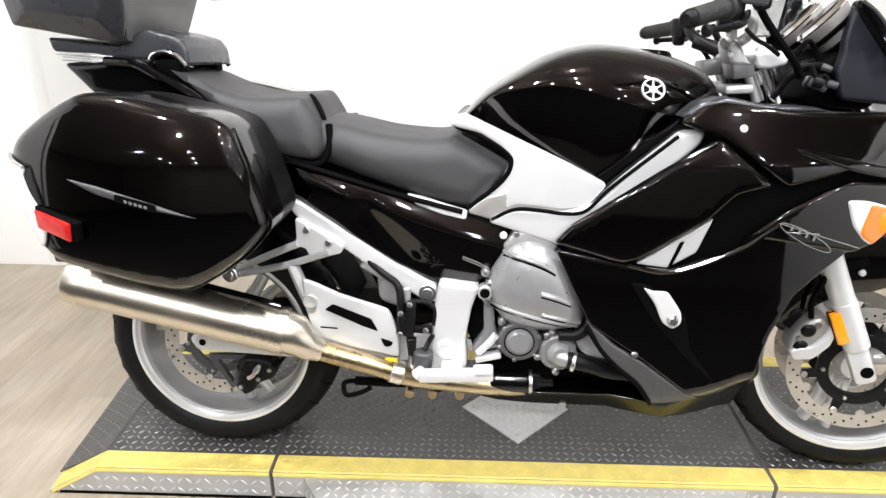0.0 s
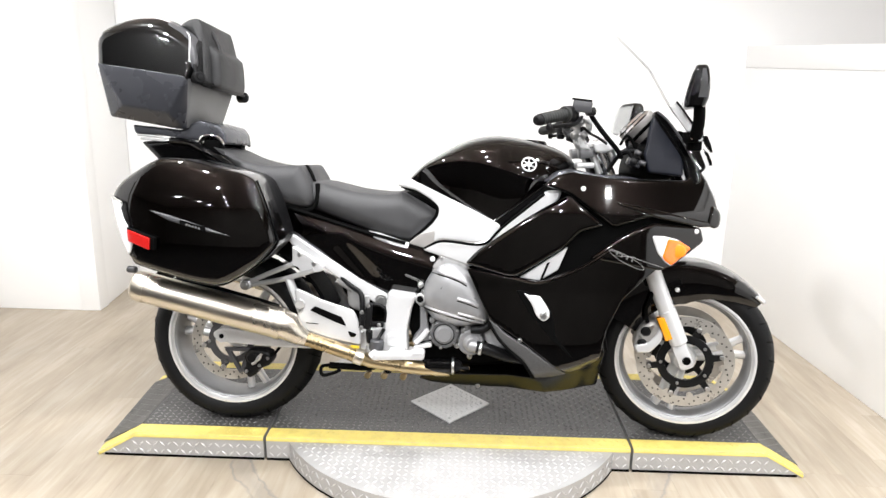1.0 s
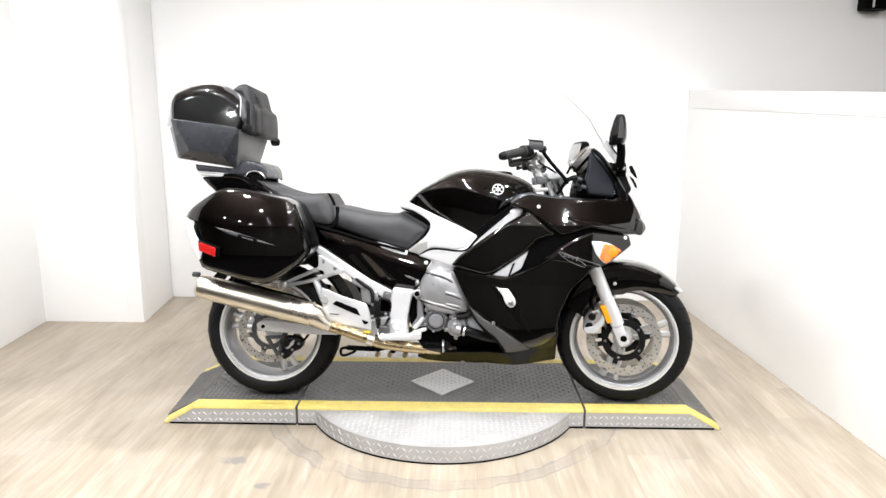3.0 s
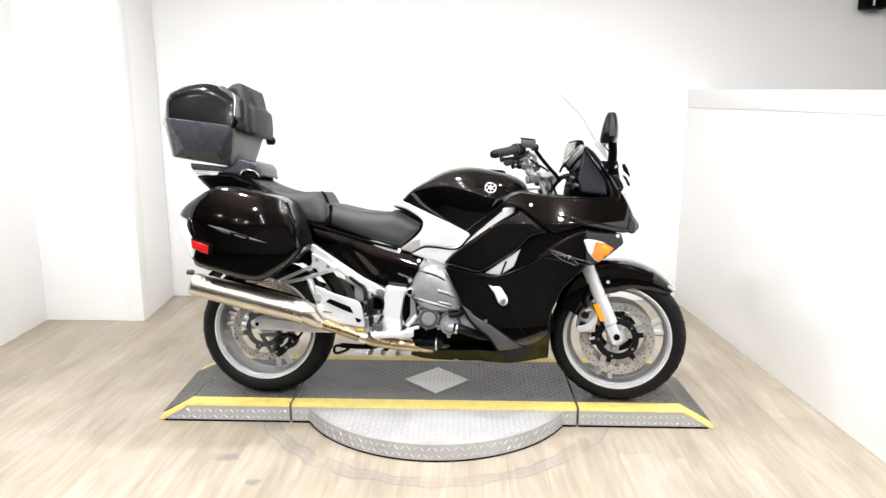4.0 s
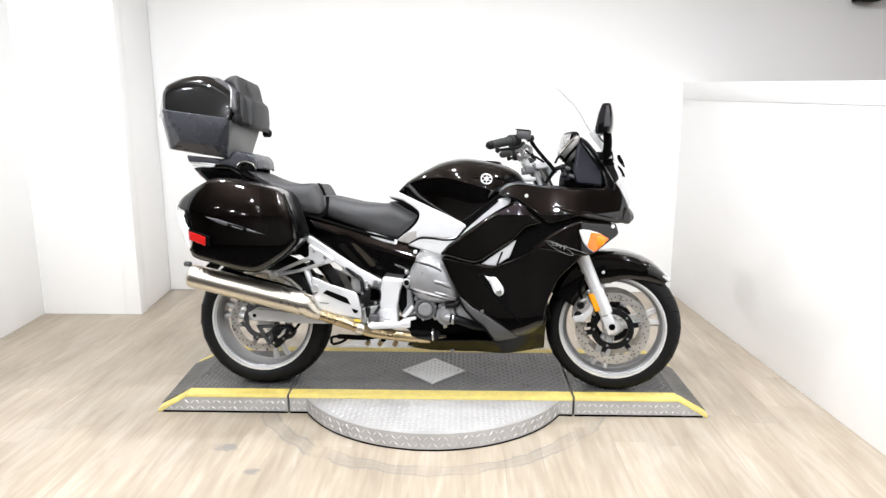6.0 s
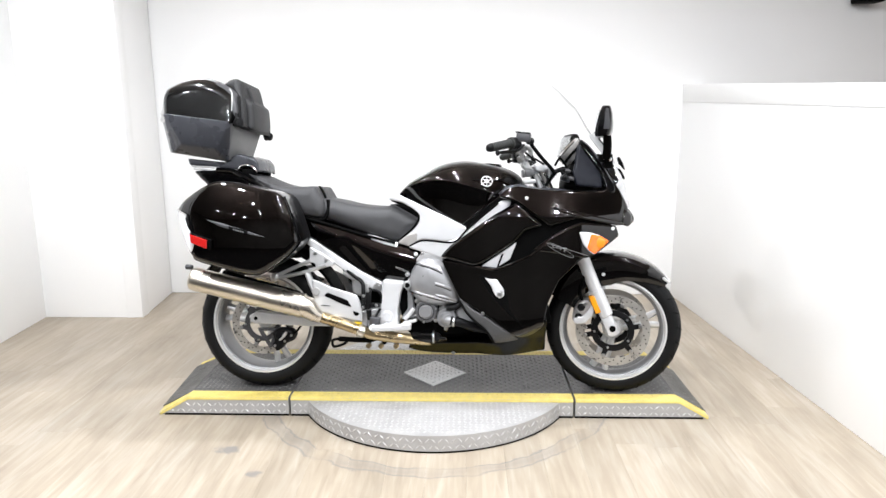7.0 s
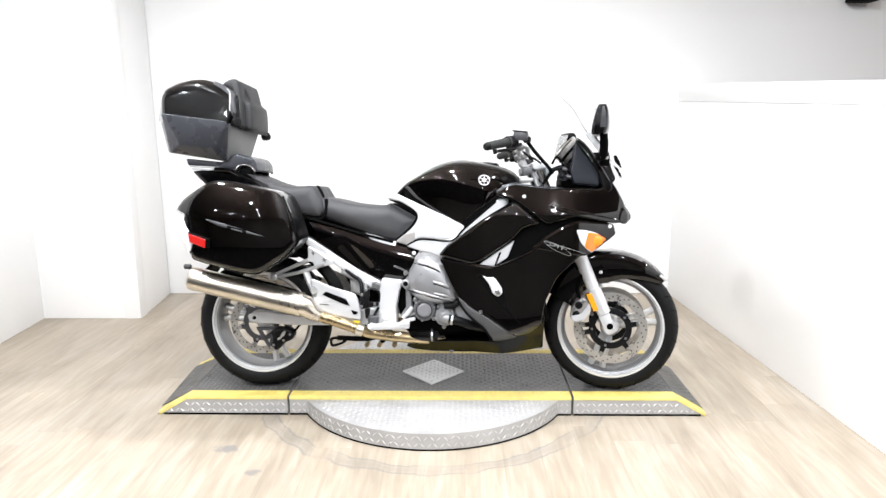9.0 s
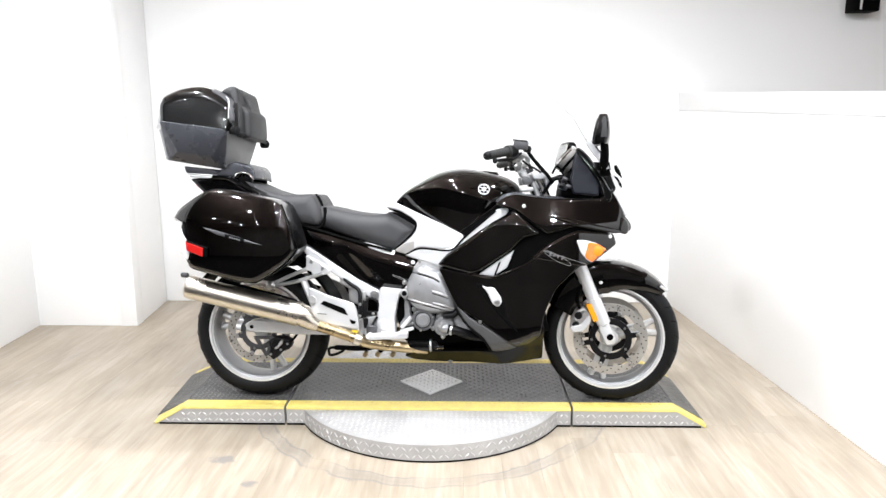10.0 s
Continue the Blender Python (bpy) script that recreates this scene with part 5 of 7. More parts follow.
tank_ob = part("fuel_tank", tank(), PAINT, bike, "glossy black cherry fuel tank", 28, merge=0.0003)
bm = bmesh.new()
cyl(bm, (0.26, 0, 0.995), (0.262, 0, 1.0225), 0.05, 0.046, 36, 0.006)
part("filler_cap", bm, BLACK, tank_ob, "black filler cap")
for s in (-1, 1):
    m = Matrix.Translation((0.24, s * 0.1590, 0.942)) @ Matrix.Rotation(radians(s * 26), 4, "X") @ Matrix.Rotation(radians(s * -6), 4, "Z")
    bm = revolve(bmesh.new(), [(0.0245, 0.003), (0.0245, -0.003), (0.0212, -0.003), (0.0212, 0.003)], 40)
    for k in range(3):
        box(bm, (0, 0, 0), (0.042, 0.005, 0.0026), 0, Matrix.Rotation(radians(60 * k + 30), 3, "Y"))
    revolve(bm, [(0.008, 0.0026), (0.008, -0.0026), (0.0001, -0.0026), (0.0001, 0.0026)], 20)
    part("tank_badge", bm, BADGE, tank_ob, "plain round silver badge", at=m)
both("tank_side_panel", lambda s: panel([(-0.182, 0.864), (-0.150, 0.892), (0.078, 0.788), (0.160, 0.746), (0.118, 0.696), (0.070, 0.688), (-0.035, 0.697), (-0.083, 0.668), (-0.139, 0.686), (-0.064, 0.752), (-0.048, 0.791), (-0.066, 0.818), (-0.114, 0.850)],
     lambda x, z: 0.180 - 0.12 * max(0, -x - 0.05), 0.02, 0.007, 0.014, 0.012, s), SILVER, bike, "satin silver panel under the fuel tank")
# a duller band paints the shade along the silver panel's lower edge
both("panel_band", lambda s: panel([(-0.139, 0.680), (-0.10, 0.712), (-0.04, 0.728), (0.04, 0.724), (0.10, 0.712), (0.125, 0.700), (0.112, 0.692), (0.066, 0.686), (-0.035, 0.694), (-0.083, 0.665)],
     flat(0.1795), 0.01, 0.003, 0.01, 0.014, s), SILVERDULL, bike, "lower edge of the panel, its beige-grey shade put into the colour")
both("panel_gasket", lambda s: tube(bmesh.new(), [(-0.085, s * 0.186, 0.666), (-0.036, s * 0.190, 0.691), (0.02, s * 0.191, 0.690), (0.07, s * 0.191, 0.684), (0.115, s * 0.193, 0.692), (0.165, s * 0.196, 0.745), (0.29, s * 0.2, 0.852)], 0.0042, 8), DEEP, bike, "black gasket line")
both("seat_gasket", lambda s: tube(bmesh.new(), [(-0.165, s * 0.150, 0.862), (-0.11, s * 0.166, 0.842), (-0.062, s * 0.174, 0.815), (-0.046, s * 0.177, 0.790), (-0.064, s * 0.176, 0.750), (-0.135, s * 0.165, 0.685)], 0.006, 8), DEEP, bike, "black edge between seat and panel")
# black cover strip between tank and spar
both("tank_lower_trim", lambda s: panel([(0.125, 0.752), (0.30, 0.885), (0.345, 0.875), (0.30, 0.838), (0.185, 0.750), (0.150, 0.728)], flat(0.165), 0.02, 0.005, 0.008, 0.016, s), BLACK, bike, "black trim beside the fuel tank")

bm = slab([(-0.17, 0.84), (0.30, 0.86), (0.40, 0.88), (0.36, 0.72), (0.10, 0.66), (-0.12, 0.68)], flat(0.115), 0.02, 0.02, 0.06)
part("frame_core", bm, DEEP, bike, "dull black body between the frame spars")

# -- seats --
bm = slab([(-0.505, 0.866), (-0.449, 0.866), (-0.400, 0.857), (-0.322, 0.840), (-0.225, 0.832), (-0.180, 0.837), (-0.160, 0.841), (-0.064, 0.790), (-0.046, 0.770), (-0.058, 0.742), (-0.108, 0.686), (-0.137, 0.677), (-0.205, 0.692), (-0.29, 0.720), (-0.447, 0.772), (-0.53, 0.798)],
          lambda x, z: 0.172 - 0.012 * min(1, max(0, (x + 0.24) / 0.08)) - 0.16 * max(0, -x - 0.36), 0.05, 0.02, 0.012, 5, 0.9)
seat = part("rider_seat", bm, VINYL, bike, "dark grey vinyl rider seat", 50)
bm = slab([(-0.80, 0.975), (-0.760, 0.964), (-0.690, 0.934), (-0.613, 0.917), (-0.540, 0.918), (-0.502, 0.919), (-0.484, 0.902), (-0.460, 0.858), (-0.453, 0.820), (-0.464, 0.789), (-0.497, 0.785), (-0.572, 0.802), (-0.650, 0.862), (-0.74, 0.93)],
          lambda x, z: 0.183 - 0.2 * max(0, -x - 0.62), 0.045, 0.02, 0.012, 4, 0.75)
pseat = part("passenger_seat", bm, VINYL, bike, "dark grey vinyl passenger seat", 50)
# black tubes stand in for the shade in the notch and under the seat
part("seat_notch", tube(bmesh.new(), [(-0.496, -0.075, 0.917), (-0.484, -0.092, 0.909), (-0.470, -0.104, 0.890), (-0.460, -0.112, 0.868)], 0.006, 10), DEEP, pseat, "black strip put in as the shade of the grab notch")
both("seat_gap", lambda s: tube(bmesh.new(), [(-0.60, s * 0.150, 0.814), (-0.560, s * 0.158, 0.794), (-0.496, s * 0.162, 0.777), (-0.456, s * 0.160, 0.782), (-0.440, s * 0.154, 0.820), (-0.442, s * 0.146, 0.862)], 0.008, 10), DEEP, pseat, "black tube put in as the shade under the passenger seat")
both("seat_seam", lambda s: tube(bmesh.new(), [(-0.53, s * 0.165, 0.783), (-0.46, s * 0.169, 0.764), (-0.29, s * 0.174, 0.715), (-0.208, s * 0.174, 0.694), (-0.148, s * 0.172, 0.679)], 0.006, 8), DEEP, bike, "black seat edge trim")

# -- tail --
COVER_LINE = smoothrow([(-0.60, 0.778), (-0.57, 0.768), (-0.457, 0.727), (-0.333, 0.685), (-0.2, 0.640), (-0.02, 0.590)])


def cover_width(x, z):
    """The tail cover leans in above its crease and has a hollow below it."""
    a, b = Vector((-0.362, 0.672)), Vector((-0.262, 0.560))
    t = max(0.0, min(1.0, (Vector((x, z)) - a).dot(b - a) / (b - a).length_squared))
    far = (Vector((x, z)) - a.lerp(b, t)).length
    d = z - COVER_LINE(x)
    soft = math.sqrt(d * d + 0.012 ** 2)
    return 0.180 - 0.10 * (soft - d) - 0.20 * (soft + d) - 0.16 * max(0, -x - 0.40) - 0.011 * math.exp(-(far / 0.030) ** 2)


both("tail_cover", lambda s: panel([(-0.570, 0.776), (-0.528, 0.780), (-0.369, 0.741), (-0.264, 0.714), (-0.135, 0.677), (-0.045, 0.647), (-0.040, 0.604), (-0.076, 0.545), (-0.108, 0.512), (-0.206, 0.506), (-0.250, 0.524), (-0.300, 0.548), (-0.373, 0.598), (-0.440, 0.645), (-0.530, 0.694), (-0.567, 0.740)],
     cover_width, 0.006, 0.010, 0.012, 0.007, s), PAINT, bike, "glossy black tail side cover")
for s in (-1, 1):
    P = [(-0.240 + 0.012 * math.sin(k * 1.9) + 0.0028 * k, 0.592 - 0.0030 * k + 0.009 * math.cos(k * 2.3)) for k in range(15)]
    part("cover_script", tube(bmesh.new(), [(x, s * (cover_width(x, z) + 0.0005), z) for x, z in P], 0.0020, 6, 4), BLACK, bike, "small raised black squiggle emblem")
both("reflex_strip", lambda s: panel([(-0.272, 0.716), (-0.237, 0.709), (-0.170, 0.688), (-0.136, 0.679), (-0.141, 0.660), (-0.194, 0.672), (-0.249, 0.691)], lambda x, z: cover_width(x, z) + 0.003, 0.006, 0.003, 0.006, 0.012, s), SILVER, bike, "bright foil strip on the tail cover")
both("tail_mark", lambda s: tube(bmesh.new(), [(x, s * (cover_width(x, z) + 0.0008), z) for x, z in ((-0.145, 0.577), (-0.116, 0.566), (-0.088, 0.552), (-0.090, 0.548), (-0.118, 0.561), (-0.146, 0.572), (-0.145, 0.577))], 0.0014, 6, 0), DECAL, bike, "thin grey line decal")
both("cover_screw", lambda s: bolt(bmesh.new(), -0.058, s * 0.184, 0.632, 0.009, 0.006, s), BADGE, bike, "bright cover screw")
bm = slab([(-1.045, 0.985), (-0.934, 0.994), (-0.83, 0.980), (-0.72, 0.922), (-0.74, 0.895), (-0.88, 0.905), (-0.975, 0.918)], lambda x, z: 0.15 - 0.1 * max(0, -x - 0.8), 0.02, 0.014, 0.016)
tail = part("tail_cowl", bm, BLACK, bike, "glossy black tail cowl")
both("grab_rail", lambda s: tube(bmesh.new(), [(-0.93, s * 0.14, 0.99), (-0.86, s * 0.152, 0.985), (-0.81, s * 0.16, 0.962), (-0.74, s * 0.165, 0.925), (-0.705, s * 0.165, 0.90)], 0.0105, 10), BLACK, bike, "black grab rail")
bm = slab([(-1.036, 0.972), (-1.0, 0.968), (-0.985, 0.94), (-1.004, 0.938), (-1.022, 0.952)], flat(0.10), 0.01, 0.01, 0.02)
part("tail_light", bm, RED, bike, "red tail light lens")

# rack
bm = slab([(-1.066, 1.040), (-0.905, 1.024), (-0.858, 1.053), (-0.838, 1.059), (-0.772, 1.043), (-0.755, 1.020), (-0.750, 0.986), (-0.763, 0.980), (-0.774, 1.003), (-0.800, 1.012), (-0.828, 1.006), (-0.840, 0.992), (-0.924, 0.998), (-0.962, 1.006), (-1.058, 1.010)], flat(0.125), 0.008, 0.008, 0.012)
rack = part("luggage_rack", bm, CASE, bike, "dark grey moulded luggage rack")
for z, x0, x1 in ((1.002, -1.05, -0.92), (0.990, -1.04, -0.90)):
    for s in (-1, 1):
        bm = box(bmesh.new(), ((x0 + x1) / 2, s * 0.118, z), (x1 - x0, 0.02, 0.008), 0.003, Matrix.Rotation(radians(4), 3, "Y"))
        part("rack_bar", bm, ALLOY, rack, "silver rack bar")
for s in (-1, 1):
    bm = tube(bmesh.new(), [(-0.838, s * 0.127, 0.984), (-0.828, s * 0.13, 1.004), (-0.800, s * 0.13, 1.010), (-0.774, s * 0.13, 1.001), (-0.757, s * 0.128, 0.980)], 0.006, 10)
    part("rack_loop", bm, CHROME, rack, "chrome rack loop")
for s in (-1, 1):
    part("rack_foot", box(bmesh.new(), (-0.80, s * 0.1, 0.972), (0.06, 0.05, 0.05), 0.01), DEEP, rack)

# -- top case --
bm = hull([(-1.130, 0.206, 1.226), (-0.842, 0.206, 1.190), (-0.906, 0.200, 1.075), (-1.058, 0.200, 1.096), (-1.200, 0.085, 1.243), (-1.162, 0.080, 1.069), (-1.122, 0.150, 1.063), (-0.891, 0.150, 1.026), (-0.833, 0.182, 1.184), (-0.874, 0.148, 1.030)], 0.007)
bm.normal_update()
for f in bm.faces:
    if f.normal.x > 0.8:
        f.material_index = 1
tcase = part("top_case", bm, [CASE, CASEFRONT], bike, "graphite plastic top case with a glossy black lid", 20)
LIDTOP = smoothrow([(-1.195, 1.25), (-1.168, 1.293), (-1.133, 1.338), (-1.066, 1.369), (-1.008, 1.381), (-0.952, 1.381), (-0.905, 1.366), (-0.862, 1.342), (-0.826, 1.314), (-0.81, 1.27)])


def lid_width(x, z):
    """Half the lid's width: tapered to the rear, domed towards its crown."""
    near_top = max(0.0, 1 - (LIDTOP(x) - z) / 0.055)
    return 0.203 - 1.45 * max(0.0, -1.126 - x) - 0.055 * near_top ** 2


bm = slab([(-1.200, 1.200), (-1.203, 1.246), (-1.172, 1.295), (-1.133, 1.338), (-1.066, 1.369), (-1.008, 1.381), (-0.952, 1.381), (-0.905, 1.366), (-0.862, 1.342), (-0.830, 1.316), (-0.822, 1.226), (-0.845, 1.165)], lid_width, 0.014, 0.012, 0.012)
lid = part("case_lid", bm, LIDBLACK, tcase, "glossy black case lid", 45)
for s in (-1, 1):
    bm = panel([(-0.912, 1.366), (-0.864, 1.343), (-0.830, 1.317), (-0.817, 1.300), (-0.812, 1.226), (-0.824, 1.212), (-0.832, 1.226), (-0.840, 1.300), (-0.872, 1.327), (-0.916, 1.352)], lambda x, z: lid_width(x, z) + 0.002, 0.02, 0.004, 0.008, 0.008, s)
    part("lid_rim", bm, CASEGREY, tcase, "grey rim along the lid's front edge")
    bm = tube(bmesh.new(), [(x, s * (lid_width(x, LIDTOP(x) - 0.010) - 0.004), LIDTOP(x) - 0.009) for x in np.linspace(-1.06, -0.86, 9)] + [(-0.838, s * 0.192, 1.312), (-0.834, s * 0.203, 1.28), (-0.836, s * 0.204, 1.235)], 0.0022, 8, 4)
    part("lid_piping", bm, BADGE, tcase, "thin silver piping on the lid edge")
bm = slab([(-0.935, 1.370), (-0.868, 1.348), (-0.822, 1.318), (-0.812, 1.300), (-0.808, 1.180), (-0.84, 1.170), (-0.86, 1.30), (-0.93, 1.35)], lambda x, z: lid_width(min(x, -0.83), z) - 0.012, 0.008, 0.01, 0.012)
part("lid_frame", bm, SATIN, tcase, "black front frame of the lid")


def bowed(bm):
    """Bends a backrest cushion so that its middle stands forward."""
    for v in bm.verts:
        v.co.x -= 1.2 * v.co.y * v.co.y
    return bm


bm = slab([(-0.866, 1.344), (-0.858, 1.363), (-0.834, 1.377), (-0.808, 1.380), (-0.797, 1.358), (-0.784, 1.302), (-0.775, 1.275), (-0.774, 1.166), (-0.79, 1.160), (-0.812, 1.180), (-0.818, 1.330)], lambda x, z: 0.158 - 0.10 * max(0, z - 1.31), 0.020, 0.022, 0.008)
part("backrest", bowed(bm), PADDING, tcase, "dark grey padded vinyl backrest")
bm = slab([(-0.795, 1.292), (-0.772, 1.284), (-0.757, 1.262), (-0.754, 1.175), (-0.775, 1.163), (-0.795, 1.17)], flat(0.125), 0.016, 0.012, 0.008, 4)
part("backrest_pad", bowed(bm), PADDING, tcase, "raised pad of the backrest")
for y in (-0.152, -0.06):
    bm = tube(bmesh.new(), [(-0.812, y, 1.350), (-0.790, y, 1.300), (-0.778, y * 1.02, 1.23), (-0.778, y * 1.02, 1.168)], 0.006, 8)
    part("backrest_welt", bowed(bm), PADDING, tcase, "raised welt on the backrest")
bm = tube(bmesh.new(), [(-0.818, -0.206, 1.225), (-0.806, -0.212, 1.185), (-0.797, -0.19, 1.178), (-0.79, 0.0, 1.17), (-0.80, 0.2, 1.165)], 0.006, 8)
part("strap", bm, SATIN, tcase, "black strap across the case")
for p in ((-0.806, -0.204, 1.186), (-0.806, 0.204, 1.160)):
    bm = bmesh.new()
    d = Vector((0.6, -0.8 if p[1] < 0 else -0.3, 0)).normalized()
    v = Vector(p)
    cyl(bm, v - d * 0.02, v + d * 0.014, 0.019, None, 20, 0.004)
    cyl(bm, v + d * 0.013, v + d * 0.018, 0.009, None, 16, 0.002)
    part("hinge_knob", bm, SATIN, tcase, "round black hinge knob")

# -- panniers --
for s in (-1, 1):
    shape = [(-1.008, 0.823), (-0.968, 0.858), (-0.918, 0.894), (-0.875, 0.921), (-0.838, 0.937), (-0.770, 0.935), (-0.684, 0.916), (-0.592, 0.896), (-0.560, 0.876), (-0.532, 0.810), (-0.511, 0.742), (-0.499, 0.696), (-0.545, 0.643), (-0.600, 0.602), (-0.650, 0.573), (-0.681, 0.566), (-0.745, 0.576), (-0.826, 0.598), (-0.912, 0.622), (-0.930, 0.640), (-0.946, 0.676), (-0.976, 0.744)]

    def ease(d, e):
        return (d + math.sqrt(d * d + e * e)) / 2

    def wbag(x, z):
        """The lid bulges softly and falls away to its front, rear and top."""
        return 0.455 + 0.010 * math.cos((z - 0.76) * 7) - 0.24 * ease(x + 0.64, 0.05) - 0.28 * ease(-x - 0.885, 0.08) - 1.1 * ease(-x - 0.972, 0.02) - 0.30 * ease(0.650 - z, 0.02) - 0.34 * ease(z - 0.835, 0.05)
    bm = panel(shape, wbag, 0.10, 0.020, 0.022, 0.010, s, 0, 0.9)
    bag = part("pannier", bm, PAINT, bike, "glossy black hard pannier", 60)
    on_bag = lambda lift: skin(shape, wbag, 0.020, 0.022, 0.9, lift)
    rim_line = [(-0.930, 0.638), (-0.912, 0.621), (-0.826, 0.597), (-0.745, 0.575), (-0.681, 0.565), (-0.648, 0.573), (-0.600, 0.601), (-0.545, 0.642), (-0.500, 0.696), (-0.511, 0.742), (-0.532, 0.81), (-0.560, 0.876)]
    bm = tube(bmesh.new(), [(x, s * (wbag(x, z) - 0.022), z) for x, z in rim_line], 0.0035, 8)
    part("edge_bead", bm, BLACK, bag, "glossy bead along the lid edge")
    inner = [(x * 0.97 - 0.022, z * 0.97 + 0.022) for x, z in shape]
    bm = panel(inner, lambda x, z: min(0.36 - 0.1 * max(0, x + 0.66), wbag(x, z) - 0.07), 0.135, 0.02, 0.03, 0.03, s)
    part("inner_shell", bm, SATIN, bag, "satin black inner shell of the pannier")
    bm = panel([(-0.60, 0.895), (-0.565, 0.872), (-0.526, 0.80), (-0.512, 0.72), (-0.528, 0.675), (-0.60, 0.606), (-0.58, 0.65), (-0.555, 0.72), (-0.562, 0.80)], lambda x, z: 0.414 - 0.9 * max(0, x + 0.58) - 0.25 * abs(z - 0.76), 0.02, 0.01, 0.012, 0.012, s)
    part("front_edge", bm, SATIN, bag, "satin black front edge")
    bm = panel([(-1.003, 0.827), (-0.928, 0.808), (-0.924, 0.790), (-0.914, 0.758), (-0.906, 0.725), (-0.900, 0.690), (-0.918, 0.652), (-0.932, 0.646), (-0.948, 0.682), (-0.977, 0.746)], on_bag(0.002), 0.02, 0.003, 0.008, 0.008, s)
    part("lens_frame", bm, BLACK, bag, "glossy black lens surround")
    bm = panel([(-1.006, 0.820), (-0.940, 0.801), (-0.949, 0.788), (-0.938, 0.757), (-0.919, 0.728), (-0.906, 0.700), (-0.920, 0.660), (-0.935, 0.650), (-0.950, 0.682), (-0.979, 0.746)], on_bag(0.006), 0.03, 0.003, 0.008, 0.008, s)
    part("rear_lens", bm, BADGE, bag, "white reflective corner lens")
    on_lens = on_bag(0.008)
    part("lens_brow", tube(bmesh.new(), [(x, s * on_lens(x, z), z) for x, z in ((-0.992, 0.823), (-0.97, 0.815), (-0.942, 0.804))], 0.003, 8), SILVERDULL, bag, "thin silver line over the lens")
    bm = panel([(-0.926, 0.736), (-0.836, 0.708), (-0.838, 0.671), (-0.922, 0.697)], lambda x, z: 0.458 + 0.22 * (x + 0.9), 0.06, 0.003, 0.004, 0.02, s)
    hold = part("reflector_holder", bm, DEEP, bag, "black reflector holder")
    bm = panel([(-0.923, 0.729), (-0.849, 0.707), (-0.851, 0.673), (-0.919, 0.695)], lambda x, z: 0.464 + 0.22 * (x + 0.9), 0.008, 0.002, 0.003, 0.02, s)
    part("red_reflector", bm, RED, hold, "rectangular red reflector")
    bm = panel([(-0.862, 0.788), (-0.80, 0.775), (-0.70, 0.745), (-0.615, 0.716), (-0.70, 0.732), (-0.80, 0.758)], on_bag(0.004), 0.012, 0.005, 0.012, 0.010, s)
    blade = part("lid_blade", bm, CASEGREY, bag, "grey moulded blade across the lid")
    bm = panel([(-0.765, 0.762), (-0.69, 0.742), (-0.69, 0.728), (-0.765, 0.748)], on_bag(0.0055), 0.003, 0.001, 0.003, 0.03, s)
    part("maker_plate", bm, DEEP, blade, "dark name plate")
    for k in range(5):
        x, z = -0.747 + k * 0.009, 0.7515 - k * 0.0024
        bm = panel([(x, z), (x + 0.0055, z - 0.0014), (x + 0.0055, z - 0.0068), (x, z - 0.0054)], on_bag(0.0066), 0.002, 0.0005, 0.001, 0.03, s)
        part("plate_bar", bm, DECAL, blade)


# -- fairing --
WX = smoothrow([(0.0, 0.205), (0.15, 0.232), (0.30, 0.25), (0.45, 0.252), (0.60, 0.238), (0.70, 0.216), (0.80, 0.182), (0.86, 0.148), (0.90, 0.10)])


TURN = smoothrow([(-0.1, 0.28), (0.0, 0.28), (0.25, 0.290), (0.35, 0.308), (0.42, 0.332), (0.46, 0.350), (0.50, 0.355), (0.60, 0.355), (0.95, 0.355)])


def wfair(x, z):
    """Half width of the fairing: it leans in towards the top and turns under at its foot."""
    d = TURN(x) - z
    return WX(x) + 0.05 * max(0, 0.55 - max(z, 0.375)) - 0.25 * max(0, z - 0.80) - 0.55 * (d + math.sqrt(d * d + 0.008 ** 2))


both("inner_fairing", lambda s: panel([(0.075, 0.600), (0.350, 0.830), (0.720, 0.880), (0.780, 0.730), (0.600, 0.600), (0.494, 0.486), (0.403, 0.366), (0.270, 0.365), (0.138, 0.477)], lambda x, z: wfair(x, z) - 0.03, 0.01, 0.01, 0.02, 0.04, s), DEEP, bike, "dull black inner fairing")
lower = both("lower_fairing", lambda s: panel([(0.052, 0.612), (0.198, 0.588), (0.285, 0.582), (0.409, 0.634), (0.500, 0.695), (0.600, 0.735), (0.655, 0.640), (0.602, 0.594), (0.540, 0.534), (0.496, 0.440), (0.484, 0.387), (0.476, 0.335), (0.440, 0.300), (0.385, 0.286), (0.345, 0.308), (0.245, 0.382), (0.131, 0.452), (0.095, 0.522)],
             lambda x, z: wfair(x, z) + 0.004, 0.005, 0.004, 0.014, 0.012, s), PAINT, bike, "glossy black lower fairing")
both("upper_wing", lambda s: panel([(0.047, 0.625), (0.078, 0.662), (0.259, 0.793), (0.362, 0.853), (0.47, 0.762), (0.40, 0.742), (0.352, 0.690), (0.215, 0.597), (0.186, 0.591)],
     lambda x, z: wfair(x, z) + 0.010, 0.006, 0.012, 0.012, 0.012, s), PAINT, bike, "glossy black fairing wing")
both("wing_edge", lambda s: tube(bmesh.new(), [(0.085, s * 0.216, 0.664), (0.17, s * 0.236, 0.727), (0.262, s * 0.25, 0.793), (0.35, s * 0.252, 0.845)], 0.004, 8), BLACK, bike, "rolled black edge of the wing")
